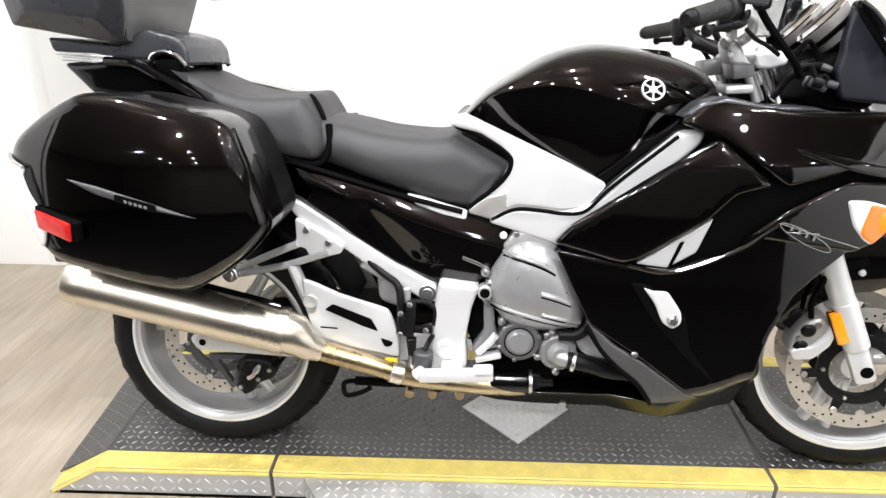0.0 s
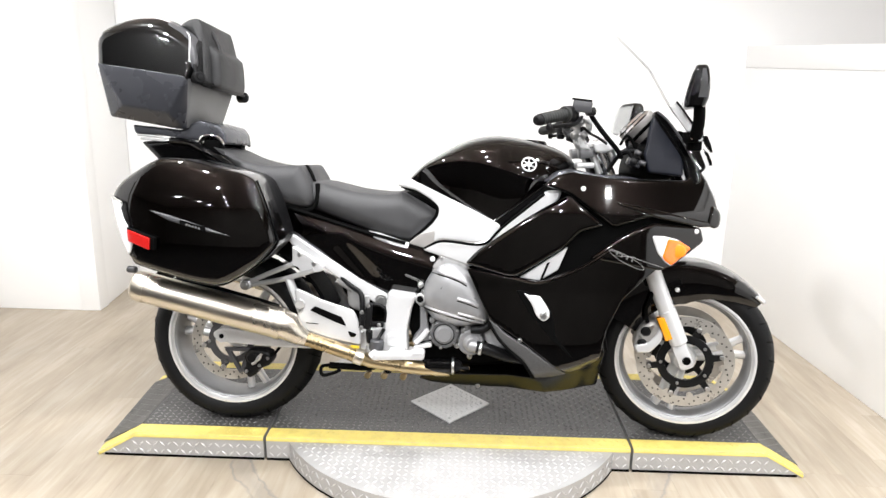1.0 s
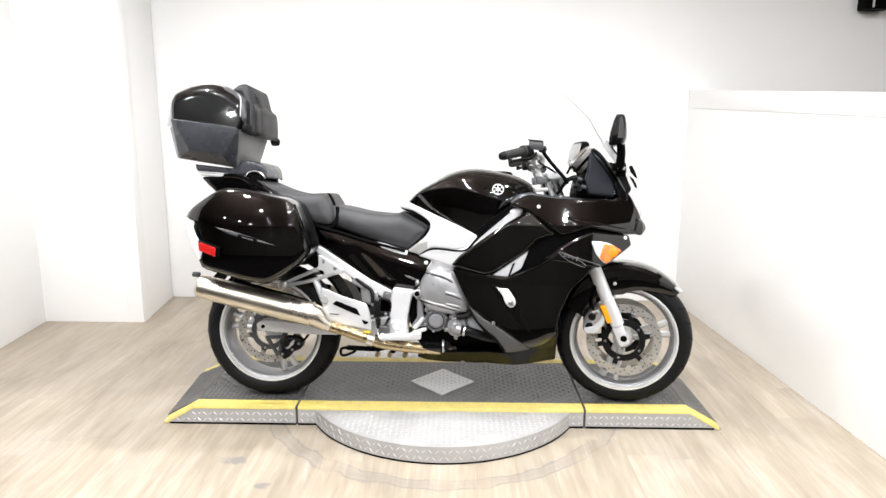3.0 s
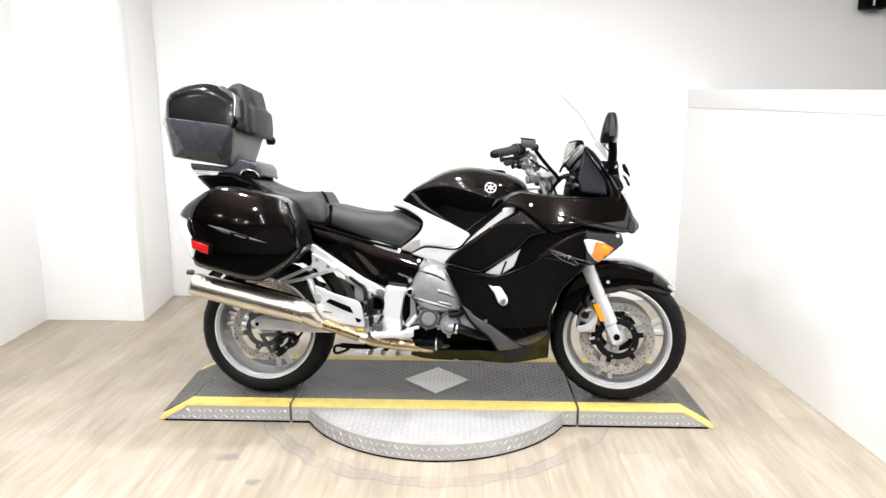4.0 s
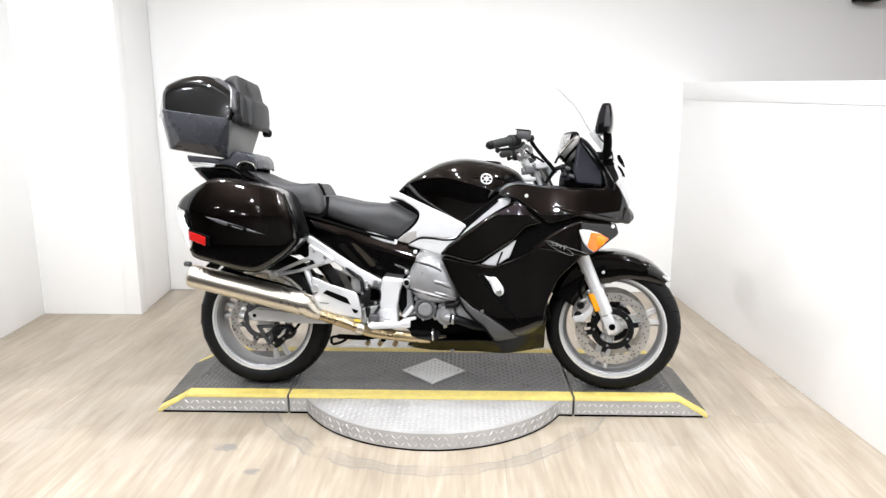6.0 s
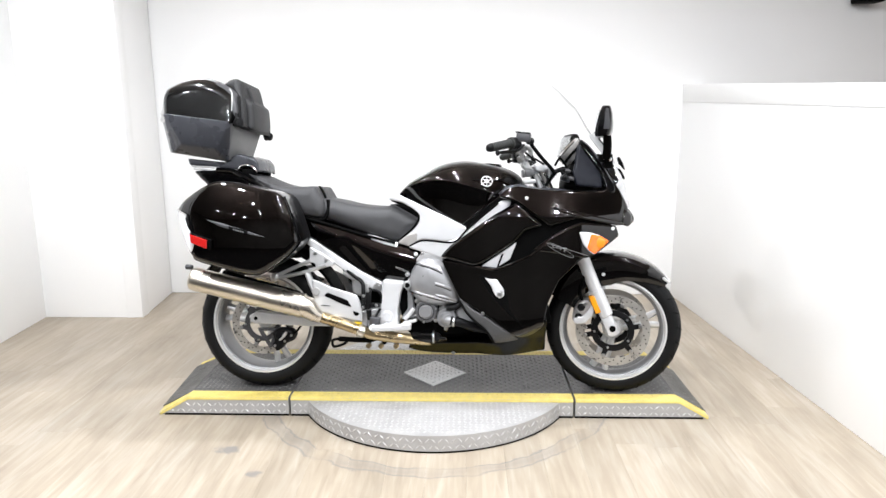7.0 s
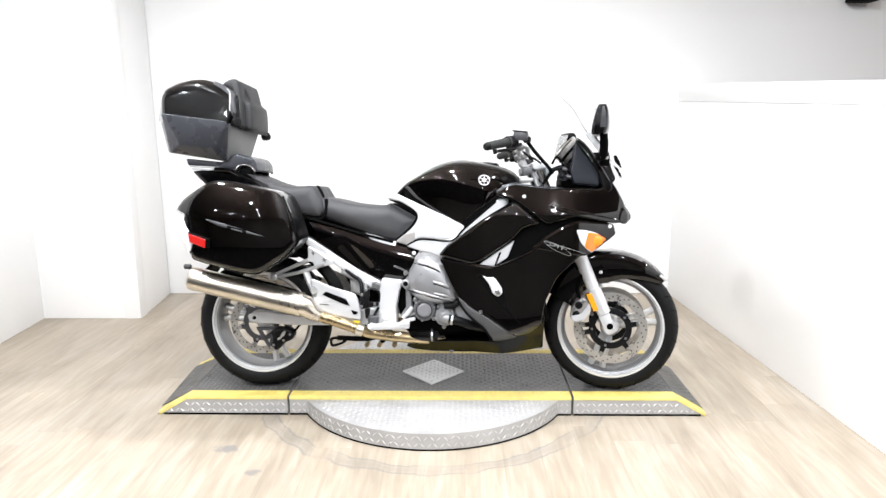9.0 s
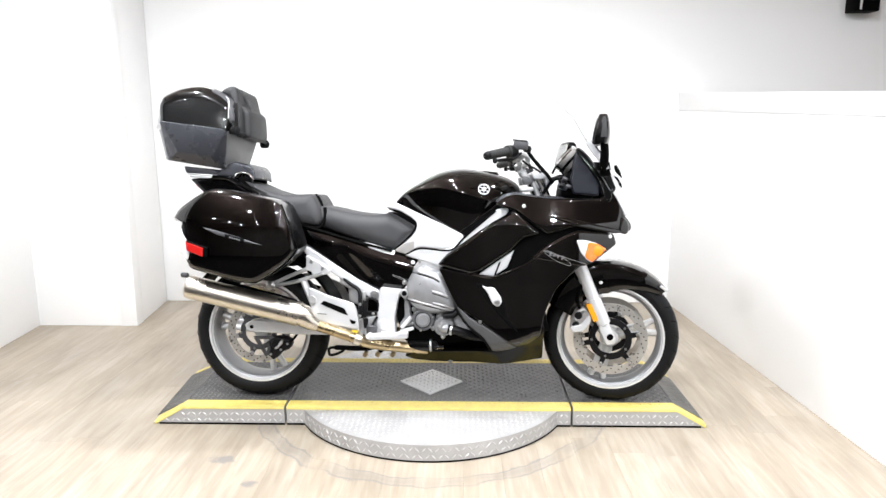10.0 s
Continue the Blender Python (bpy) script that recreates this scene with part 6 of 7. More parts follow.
both("vent_trim", lambda s: panel([(0.220, 0.588), (0.299, 0.645), (0.366, 0.692), (0.338, 0.618), (0.282, 0.582)], lambda x, z: wfair(x, z) - 0.012, 0.006, 0.004, 0.006, 0.012, s), SILVER, bike, "bright silver vent trim")
both("vent_blade", lambda s: panel([(0.283, 0.585), (0.290, 0.585), (0.312, 0.642), (0.303, 0.640)], lambda x, z: wfair(x, z) - 0.008, 0.006, 0.002, 0.003, 0.02, s), DEEP, bike, "black vent blade")
both("vent_lip", lambda s: tube(bmesh.new(), [(0.20, s * (wfair(0.2, 0.59) + 0.005), 0.589), (0.285, s * (wfair(0.285, 0.58) + 0.006), 0.580), (0.41, s * (wfair(0.41, 0.63) + 0.006), 0.631), (0.50, s * (wfair(0.5, 0.69) + 0.006), 0.692)], 0.0055, 8), PAINT, bike, "glossy lip of the lower fairing")
both("fairing_slot", lambda s: panel([(0.208, 0.552), (0.243, 0.550), (0.319, 0.494), (0.332, 0.456), (0.336, 0.416), (0.396, 0.340), (0.329, 0.396), (0.253, 0.480)], lambda x, z: wfair(x, z) + 0.0062, 0.004, 0.002, 0.008, 0.014, s), DEEP, bike, "black cooling slot in the fairing")
bracket = both("slot_bracket", lambda s: panel([(0.232, 0.546), (0.252, 0.537), (0.284, 0.538), (0.314, 0.495), (0.317, 0.471), (0.298, 0.456), (0.276, 0.471), (0.261, 0.508)], lambda x, z: wfair(x, z) + 0.012, 0.008, 0.005, 0.010, 0.008, s), SILVER, bike, "silver frame bracket in the slot")
for s, ob in zip((-1, 1), bracket):
    bolts([(0.297, s * (wfair(0.297, 0.477) + 0.014), 0.477)], ob, "bracket_bolt", None, 0.010, 0.005, s, 0.014, 0.2)
both("lower_trim", lambda s: panel([(0.123, 0.460), (0.150, 0.440), (0.184, 0.410), (0.248, 0.374), (0.350, 0.304), (0.384, 0.280), (0.345, 0.266), (0.280, 0.262), (0.264, 0.290), (0.240, 0.326), (0.195, 0.360), (0.157, 0.395)], lambda x, z: wfair(x, z) + 0.001, 0.006, 0.006, 0.008, 0.012, s), TRIM, bike, "speckled silver-grey lower trim")
both("trim_bead", lambda s: tube(bmesh.new(), [(x, s * (wfair(x, z) + 0.001), z) for x, z in ((0.126, 0.446), (0.157, 0.397), (0.194, 0.358), (0.238, 0.322), (0.262, 0.290), (0.276, 0.264))], 0.005, 8), DEEP, bike, "black edge of the lower trim")
both("trim_screw", lambda s: bolt(bmesh.new(), 0.227, s * (wfair(0.227, 0.393) + 0.004), 0.393, 0.008, 0.006, s), BOLT, bike, "steel trim screw")
bm = slab([(-0.100, 0.218), (-0.060, 0.238), (0.013, 0.247), (0.150, 0.250), (0.285, 0.256), (0.300, 0.290), (0.36, 0.318), (0.43, 0.335), (0.456, 0.42), (0.480, 0.43), (0.492, 0.372), (0.500, 0.210), (0.440, 0.204), (0.366, 0.197), (0.250, 0.190), (0.148, 0.187), (0.014, 0.190), (-0.060, 0.200)],
          lambda x, z: max(0.03, min(wfair(x, z) - 0.002 + 0.20 * max(0, 0.285 - z), 0.170 + 0.42 * max(0, x - 0.20) - 1.0 * max(0, 0.255 - z)) - 0.5 * max(0, x - 0.485)), 0.004, 0.008, 0.010)
belly = part("belly_pan", bm, BELLY, bike, "glossy black belly pan")
both("pan_screw", lambda s: bolt(bmesh.new(), 0.10, s * 0.105, 0.192, 0.009, 0.008, s), BOLT, belly)
cowl = both("upper_cowl", lambda s: panel([(0.285, 0.880), (0.325, 0.912), (0.368, 0.923), (0.499, 0.906), (0.727, 0.904), (0.766, 0.954), (0.801, 0.906), (0.829, 0.852), (0.846, 0.800), (0.846, 0.774), (0.833, 0.758), (0.789, 0.768), (0.617, 0.791), (0.500, 0.758), (0.365, 0.853)],
            lambda x, z: wfair(x, z) + 0.002, 0.005, 0.010, 0.012, 0.012, s), PAINT, bike, "glossy black upper cowl")
both("cowl_top_step", lambda s: panel([(0.287, 0.890), (0.325, 0.922), (0.372, 0.932), (0.46, 0.916), (0.56, 0.912), (0.60, 0.902), (0.45, 0.898), (0.36, 0.888)], lambda x, z: 0.212 - 0.12 * max(0, x - 0.35), 0.05, 0.012, 0.012, 0.012, s), CASE, bike, "black inner cowl step")
both("cowl_crease", lambda s: panel([(0.500, 0.838), (0.618, 0.816), (0.770, 0.784), (0.825, 0.774), (0.826, 0.762), (0.780, 0.760), (0.638, 0.787), (0.520, 0.822)], lambda x, z: wfair(x, z) + 0.0075, 0.008, 0.007, 0.008, 0.010, s), PAINT, bike, "creased lower edge of the cowl")
both("nose_cap", lambda s: panel([(0.814, 0.832), (0.844, 0.814), (0.852, 0.790), (0.848, 0.762), (0.830, 0.754), (0.801, 0.766)], lambda x, z: wfair(x, z) + 0.009, 0.008, 0.01, 0.012, 0.010, s), PAINT, bike, "black nose of the cowl")
bm = slab([(0.78, 0.90), (0.86, 0.83), (0.888, 0.79), (0.88, 0.76), (0.82, 0.755), (0.76, 0.80)], flat(0.07), 0.03, 0.02, 0.014)
part("nose_bridge", bm, PAINT, bike, "glossy black nose bridge")
both("headlight", lambda s: panel([(0.765, 0.962), (0.778, 1.008), (0.800, 1.004), (0.826, 0.943), (0.851, 0.872), (0.862, 0.835), (0.842, 0.823), (0.800, 0.895)], lambda x, z: 0.150 - 0.75 * max(0, x - 0.77), 0.03, 0.010, 0.012, 0.012, s), HEADLENS, bike, "clear headlight lens over a silver reflector")
both("headlight_fin", lambda s: panel([(0.790, 1.045), (0.800, 1.048), (0.818, 1.022), (0.830, 0.992), (0.812, 1.008), (0.798, 1.020)], lambda x, z: 0.150 - 0.75 * max(0, x - 0.77), 0.02, 0.004, 0.006, 0.008, s), DEEP, bike, "black air guide over the headlight")
both("headlight_fin", lambda s: panel([(0.788, 0.998), (0.806, 0.996), (0.826, 0.966), (0.830, 0.950), (0.812, 0.972)], lambda x, z: 0.153 - 0.75 * max(0, x - 0.77), 0.02, 0.003, 0.006, 0.008, s), DEEP, bike, "black strip across the headlight")
pod = both("signal_pod", lambda s: panel([(0.430, 0.660), (0.500, 0.712), (0.574, 0.753), (0.628, 0.773), (0.780, 0.760), (0.794, 0.716), (0.696, 0.643), (0.652, 0.624), (0.578, 0.636)], lambda x, z: wfair(x, z) + 0.008, 0.006, 0.009, 0.012, 0.012, s), PAINT, bike, "glossy black turn signal pod")
both("signal_base", lambda s: panel([(0.618, 0.735), (0.658, 0.734), (0.701, 0.724), (0.750, 0.696), (0.687, 0.639), (0.665, 0.652), (0.638, 0.683)], lambda x, z: wfair(x, z) + 0.013, 0.014, 0.006, 0.01, 0.010, s), CLEARLENS, bike, "clear turn signal lens")
both("signal_lens", lambda s: panel([(0.669, 0.728), (0.707, 0.720), (0.750, 0.696), (0.687, 0.641), (0.661, 0.658), (0.653, 0.670)], lambda x, z: wfair(x, z) + 0.0155, 0.01, 0.007, 0.008, 0.009, s), ORANGE, bike, "bright amber turn signal")
both("signal_bulb", lambda s: ball((0.703, s * (wfair(0.703, 0.688) + 0.0155), 0.688), (0.027, 0.003, 0.021)), BULB, bike, "lit amber bulb behind the lens")
for s in (-1, 1):
    bolts([(0.404, s * 0.234, 0.872), (0.615, s * 0.226, 0.815), (0.764, s * (wfair(0.764, 0.748) + 0.006), 0.748)], cowl[0 if s < 0 else 1], "cowl_screw", BADGE, 0.0085, 0.006, s)
for s in (-1, 1):
    bm = bmesh.new()
    P = [Vector((0.543 + 0.055 * math.cos(a) - 0.006 * math.sin(a), 0, 0.660 + 0.016 * math.sin(a) - 0.026 * math.cos(a))) for a in np.linspace(0, 2 * math.pi, 25)[:-1]]
    loop = [(p.x, s * (wfair(p.x, p.z) + 0.0138), p.z) for p in P]
    tube(bm, loop + loop[:1], 0.0009, 6, 1)
    for p, q in (((0.485, 0.690), (0.66, 0.636)), ((0.50, 0.672), (0.57, 0.668))):
        tube(bm, [(p[0], s * (wfair(*p) + 0.0138), p[1]), ((p[0] + q[0]) / 2, s * (wfair((p[0] + q[0]) / 2, (p[1] + q[1]) / 2) + 0.0138), (p[1] + q[1]) / 2), (q[0], s * (wfair(*q) + 0.0138), q[1])], 0.0010, 6, 3)
    for k in range(4):
        x = 0.512 + k * 0.016
        z = 0.679 - k * 0.007
        box(bm, (x, s * (wfair(x, z) + 0.0138), z), (0.004, 0.0012, 0.009), 0, Matrix.Rotation(radians(15), 3, "Y"))
    part("fairing_emblem", bm, DECAL, pod[0 if s < 0 else 1], "thin silver line emblem")

# dash, screen, mirrors
both("dash_panel", lambda s: panel([(0.612, 1.040), (0.622, 1.092), (0.632, 1.112), (0.648, 1.090), (0.700, 1.020), (0.724, 0.965), (0.724, 0.915), (0.617, 0.925), (0.602, 0.980), (0.612, 1.015)], lambda x, z: 0.150 + 0.10 * (0.98 - z) + 0.05 * (x - 0.6), 0.012, 0.008, 0.012, 0.014, s), DASH, bike, "dark inner dash panel")
both("screen_rail", lambda s: panel([(0.624, 1.104), (0.634, 1.122), (0.662, 1.100), (0.700, 1.054), (0.729, 1.008), (0.770, 0.942), (0.778, 0.901), (0.757, 0.888), (0.735, 0.910), (0.728, 0.940), (0.712, 0.982), (0.682, 1.024), (0.648, 1.070)], lambda x, z: 0.160 + 0.12 * (0.98 - z) + 0.05 * (x - 0.6), 0.022, 0.008, 0.010, 0.012, s), BLACK, bike, "glossy black cowl rim")
both("rail_bead", lambda s: tube(bmesh.new(), [(0.634, s * 0.148, 1.116), (0.664, s * 0.152, 1.092), (0.702, s * 0.158, 1.044), (0.732, s * 0.164, 0.996), (0.766, s * 0.170, 0.936)], 0.0035, 8), CASEGREY, bike, "grey bead along the cowl rim")
both("cowl_shoulder", lambda s: panel([(0.700, 1.062), (0.745, 1.048), (0.772, 1.005), (0.795, 0.945), (0.776, 0.925), (0.752, 0.955), (0.725, 1.010)], lambda x, z: 0.150 + 0.25 * max(0, 1.0 - z), 0.02, 0.008, 0.012, 0.012, s), BLACK, bike, "glossy black cowl shoulder")


def screen():
    bm = bmesh.new()
    prof = spline([Vector((0.518, 1.364)), Vector((0.588, 1.292)), Vector((0.630, 1.248)), Vector((0.672, 1.178)), Vector((0.718, 1.112)), Vector((0.775, 1.060)), Vector((0.800, 1.020))], 5)
    rows = []
    for i, p in enumerate(prof):
        t = i / (len(prof) - 1)
        W = 0.150 + 0.085 * math.sin(min(1, t * 1.15) * math.pi / 2)
        W *= min(1.0, 0.72 + 2.2 * t)
        row = []
        for k in range(-10, 11):
            u = k / 10
            row.append(Vector((p.x - 0.085 * u * u * (0.5 + 0.5 * t), W * u, p.y - 0.02 * u * u)))
        rows.append(row)
    for off in (0.0, 0.0035):
        V = [[bm.verts.new(q + Vector((off, 0, off * 0.6))) for q in row] for row in rows]
        for A, B in zip(V, V[1:]):
            for a, b, c, d in zip(A, A[1:], B[1:], B):
                bm.faces.new((a, b, c, d))
    return bm


scr = part("windscreen", screen(), GLASS, bike, "clear plastic windscreen")
scr.visible_shadow = False
MIRROR_ROWS = ((1.114, 0.694, 0.716, 0.75), (1.118, 0.688, 0.722, 0.96), (1.140, 0.689, 0.730, 1.0), (1.166, 0.694, 0.732, 1.0), (1.195, 0.701, 0.730, 0.98), (1.220, 0.709, 0.726, 0.9), (1.231, 0.713, 0.721, 0.7))
for s in (-1, 1):
    # the far mirror is folded a little closer to the screen
    shift = Matrix.Translation((0.700, -0.318, 0)) @ Matrix.Rotation(radians(-14), 4, "Z") @ Matrix.Translation((-0.710, 0.318, 0)) if s < 0 else Matrix.Translation((0.645, 0.325, -0.054)) @ Matrix.Rotation(radians(15), 4, "Z") @ Matrix.Translation((-0.710, -0.318, 0))
    bm = bmesh.new()
    rings = []
    for z, xa, xb, k in MIRROR_ROWS:
        c, hx, hy = (xa + xb) / 2, (xb - xa) / 2 + 0.012, 0.078 * k
        rings.append([bm.verts.new((c + hx * math.copysign(abs(math.cos(a)) ** 0.45, math.cos(a)), s * 0.318 + hy * math.copysign(abs(math.sin(a)) ** 0.45, math.sin(a)), z)) for a in np.linspace(0, 2 * math.pi, 37)[:-1]])
    for A, B in zip(rings, rings[1:]):
        for k in range(36):
            bm.faces.new((A[k], A[(k + 1) % 36], B[(k + 1) % 36], B[k]))
    bm.faces.new(rings[0][::-1])
    bm.faces.new(rings[-1])
    mir = part("mirror", bm, BLACK, bike, "glossy black wing mirror", 50, at=shift)
    bm = bmesh.new()
    V = [[bm.verts.new((xa - 0.0155 - 0.0015 * math.cos(e * 1.5), s * 0.318 + e * 0.071 * k, z)) for e in (-1, -0.6, -0.2, 0.2, 0.6, 1)] for z, xa, xb, k in MIRROR_ROWS[1:6]]
    for A, B in zip(V, V[1:]):
        for a, b, c, d in zip(A, A[1:], B[1:], B):
            bm.faces.new((a, b, c, d))
    bmesh.ops.solidify(bm, geom=bm.faces[:], thickness=0.002)
    part("mirror_glass", bm, MIRRORGLASS, mir, "mirror glass")
    bm = bmesh.new()
    V = [[bm.verts.new((xa + 0.55 * (xb - xa), s * (0.318 + 0.0785 * k), z)), bm.verts.new((xb + 0.1 * (xb - xa), s * (0.318 + 0.0785 * k), z))] for z, xa, xb, k in MIRROR_ROWS[2:6]]
    for A, B in zip(V, V[1:]):
        bm.faces.new((A[0], A[1], B[1], B[0]))
    bmesh.ops.solidify(bm, geom=bm.faces[:], thickness=0.0015)
    part("mirror_flank", bm, CASEGREY, mir, "grey moulded flank of the mirror")
    bm = bmesh.new()
    tube(bm, [(0.711, s * 0.318, 1.120), (0.716, s * 0.305, 1.08), (0.718, s * 0.275, 1.036)], 0.0155, 14, 5, 0.0165, 1.1)
    stem = part("mirror_stem", bm, DEEP, bike, "black folding mirror stem", at=shift if s > 0 else Matrix())
    bm = box(bmesh.new(), (0.720, s * 0.245, 1.037), (0.052, 0.05, 0.034), 0.007, Matrix.Rotation(radians(-6), 3, "Y"))
    box(bm, (0.734, s * 0.215, 1.020), (0.04, 0.04, 0.05), 0.007)
    part("stem_foot", bm, DEEP, stem, "black pivot block")
    for k in range(5):
        part("hinge_tooth", box(bmesh.new(), (0.703 + k * 0.009, s * 0.272, 1.052), (0.006, 0.004, 0.004), 0.001), BOLT, stem, "bright hinge tooth")
    bolts([(0.712, s * 0.270, 1.035), (0.735, s * 0.270, 1.030)], stem, "stem_bolt", None, 0.007, 0.004, s)
    bm = panel([(0.657, 1.130), (0.679, 1.143), (0.740, 1.064), (0.718, 1.051)], flat(0.2), 0.006, 0.002, 0.006, 0.02, s)
    strip = part("screen_bracket", bm, CLEARLENS, bike, "clear screen support strip")
    part("bracket_edge", tube(bmesh.new(), [(0.676, s * 0.203, 1.144), (0.700, s * 0.203, 1.116), (0.742, s * 0.203, 1.062)], 0.003, 8), SATIN, strip, "black edge of the strip")
bm = box(bmesh.new(), (0.632, 0, 1.055), (0.05, 0.24, 0.07), 0.012, Matrix.Rotation(radians(-60), 3, "Y"))
g = part("instrument_housing", bm, DEEP, bike, "dark housing that carries three round gauges")
for y in (-0.070, 0.060):
    r = 0.056
    d = Vector((-0.72, 0.16, 0.675)).normalized()
    a = Vector((0.594 + 0.10 * max(0.0, y), y, 1.084))
    part("gauge_pod", cyl(bmesh.new(), a - d * 0.085, a, r * 0.66, r * 1.0, 28, 0.005), SILVERDULL, g, "silver gauge pod")
    part("gauge_band", cyl(bmesh.new(), a - d * 0.035, a - d * 0.024, r * 0.95, r * 1.02, 28, 0.002), DEEP, g)
    part("gauge_band", cyl(bmesh.new(), a - d * 0.066, a - d * 0.052, r * 0.80, r * 0.88, 28, 0.002), DEEP, g)
    bm = bmesh.new()
    cyl(bm, a - d * 0.002, a + d * 0.008, r * 1.06, r * 1.0, 32, 0.003)
    part("gauge_bezel", bm, CHROME, g, "bright gauge bezel")
    part("gauge_glass", cyl(bmesh.new(), a + d * 0.0075, a + d * 0.011, r * 0.92, r * 0.8, 32, 0.001), BLACK, g, "dark glossy gauge glass")
bm = slab([(0.588, 1.0), (0.625, 1.04), (0.68, 1.06), (0.74, 0.96), (0.70, 0.90), (0.57, 0.91), (0.575, 0.95)], flat(0.115), 0.02, 0.02, 0.03)
part("dash_body", bm, DEEP, bike, "dull black dash body")

for y, r, p in ((-0.125, 0.007, SATIN), (-0.10, 0.006, SATIN), (-0.135, 0.005, DEEP)):
    k = y * 0.3 + 0.03
    bm = tube(bmesh.new(), [(0.500 + k, y, 0.925), (0.535 + k, y - 0.01, 0.985 + k), (0.575, y - 0.012, 1.0 + k), (0.615, y, 0.965)], r, 10)
    part("wiring_loom", bm, p, bike, "black cable under the gauges")
part("fuse_box", box(bmesh.new(), (0.572, -0.135, 0.955), (0.042, 0.03, 0.024), 0.005, Matrix.Rotation(radians(20), 3, "Y")), CASE, bike, "dark grey box behind the steering head")
part("lock_cylinder", cyl(bmesh.new(), (0.520, -0.05, 0.955), (0.505, -0.05, 1.0), 0.02, 0.018, 20, 0.003), BOLT, bike, "steel ignition lock")

# -- fork, fender, handlebar: all turned with the wheel --
U = Vector((-0.40, 0, 0.9165))
LEGROT = Matrix.Rotation(math.atan2(-0.40, 0.9165), 3, "Y")
for s in (-1, 1):
    y = s * 0.102
    foot = Vector((0.812, y, 0.302))
    bm = bmesh.new()
    cyl(bm, foot + U * 0.075, foot + U * 0.20, 0.029, 0.029, 24, 0.004)
    cyl(bm, foot + U * 0.195, foot + U * 0.36, 0.0265, 0.0285, 24, 0.004)
    box(bm, foot + U * 0.03 + Vector((-0.004, 0, 0)), (0.05, 0.036, 0.095), 0.012, LEGROT)
    leg = part("fork_leg", bm, SILVER, bike, "silver painted fork leg", at=STEER)
    bm = bmesh.new()
    cyl(bm, foot + U * 0.355, foot + U * 0.66, 0.0215, None, 20)
    part("fork_tube", bm, CHROME, leg, "chrome fork tube")
    bm = bmesh.new()
    q = Vector((FX - 0.003, y + s * 0.018, 0.318))
    cyl(bm, q - Vector((0, s * 0.02, 0)), q + Vector((0, s * 0.002, 0)), 0.014, None, 20)
    part("axle_end", bm, DEEP, leg, "dark axle socket")
    bm = bmesh.new()
    box(bm, (0.732, s * 0.122, 0.424), (0.026, 0.010, 0.080), 0.003, LEGROT)
    box(bm, (0.731, s * 0.113, 0.424), (0.032, 0.010, 0.088), 0.003, LEGROT, 2, 1)
    part("fork_reflector", bm, [AMBER, DEEP], leg, "rectangular amber reflector")
    # caliper
    bm = panel([(0.632, 0.345), (0.640, 0.385), (0.664, 0.426), (0.695, 0.442), (0.722, 0.425), (0.730, 0.384), (0.70, 0.345), (0.665, 0.325)], flat(0.108), 0.05, 0.012, 0.014, 0.012, s)
    cal = part("front_caliper", bm, SILVERDULL, bike, "grey cast brake caliper", at=STEER)
    for x, z, r in ((0.672, 0.405, 0.017), (0.662, 0.362, 0.017)):
        part("piston_cap", cyl(bmesh.new(), (x, s * 0.105, z), (x, s * 0.1145, z), r, r * 0.8, 20, 0.003), SATIN, cal)
    bm = panel([(0.636, 0.352), (0.648, 0.328), (0.690, 0.334), (0.722, 0.372), (0.738, 0.432), (0.722, 0.440), (0.706, 0.398), (0.682, 0.368), (0.656, 0.364)], flat(0.116), 0.022, 0.007, 0.008, 0.008, s)
    part("caliper_lug", bm, SILVER, cal, "silver caliper mounting lug")
    bolts([(x, s * 0.108, z) for x, z in ((0.655, 0.385), (0.69, 0.42), (0.668, 0.345), (0.712, 0.39))], cal, "caliper_bolt", None, 0.0075, 0.006, s)
    bm = bmesh.new()
    tube(bm, [(0.675, s * 0.10, 0.435), (0.668, s * 0.105, 0.48), (0.68, s * 0.115, 0.53), (0.69, s * 0.10, 0.60), (0.62, s * 0.07, 0.72)], 0.0065, 8)
    part("brake_hose", bm, DEEP, cal, "black brake hose")
    bm = bmesh.new()
    box(bm, foot + U * 0.30 + Vector((-0.03, 0, 0)), (0.02, 0.02, 0.03), 0.004, LEGROT)
    part("fender_mount", bm, DEEP, leg)
    bm = bmesh.new()
    box(bm, foot + U * 0.29 + Vector((0.055, -s * 0.02, -0.0)), (0.05, 0.014, 0.02), 0.004, LEGROT)
    part("fender_mount", bm, DEEP, leg)
    bm = bmesh.new()
    bolt(bm, *(foot + U * 0.272 + Vector((0.06, s * -0.012, 0.0))), 0.008, 0.008, s)
    part("mount_bolt", bm, BADGE, leg)


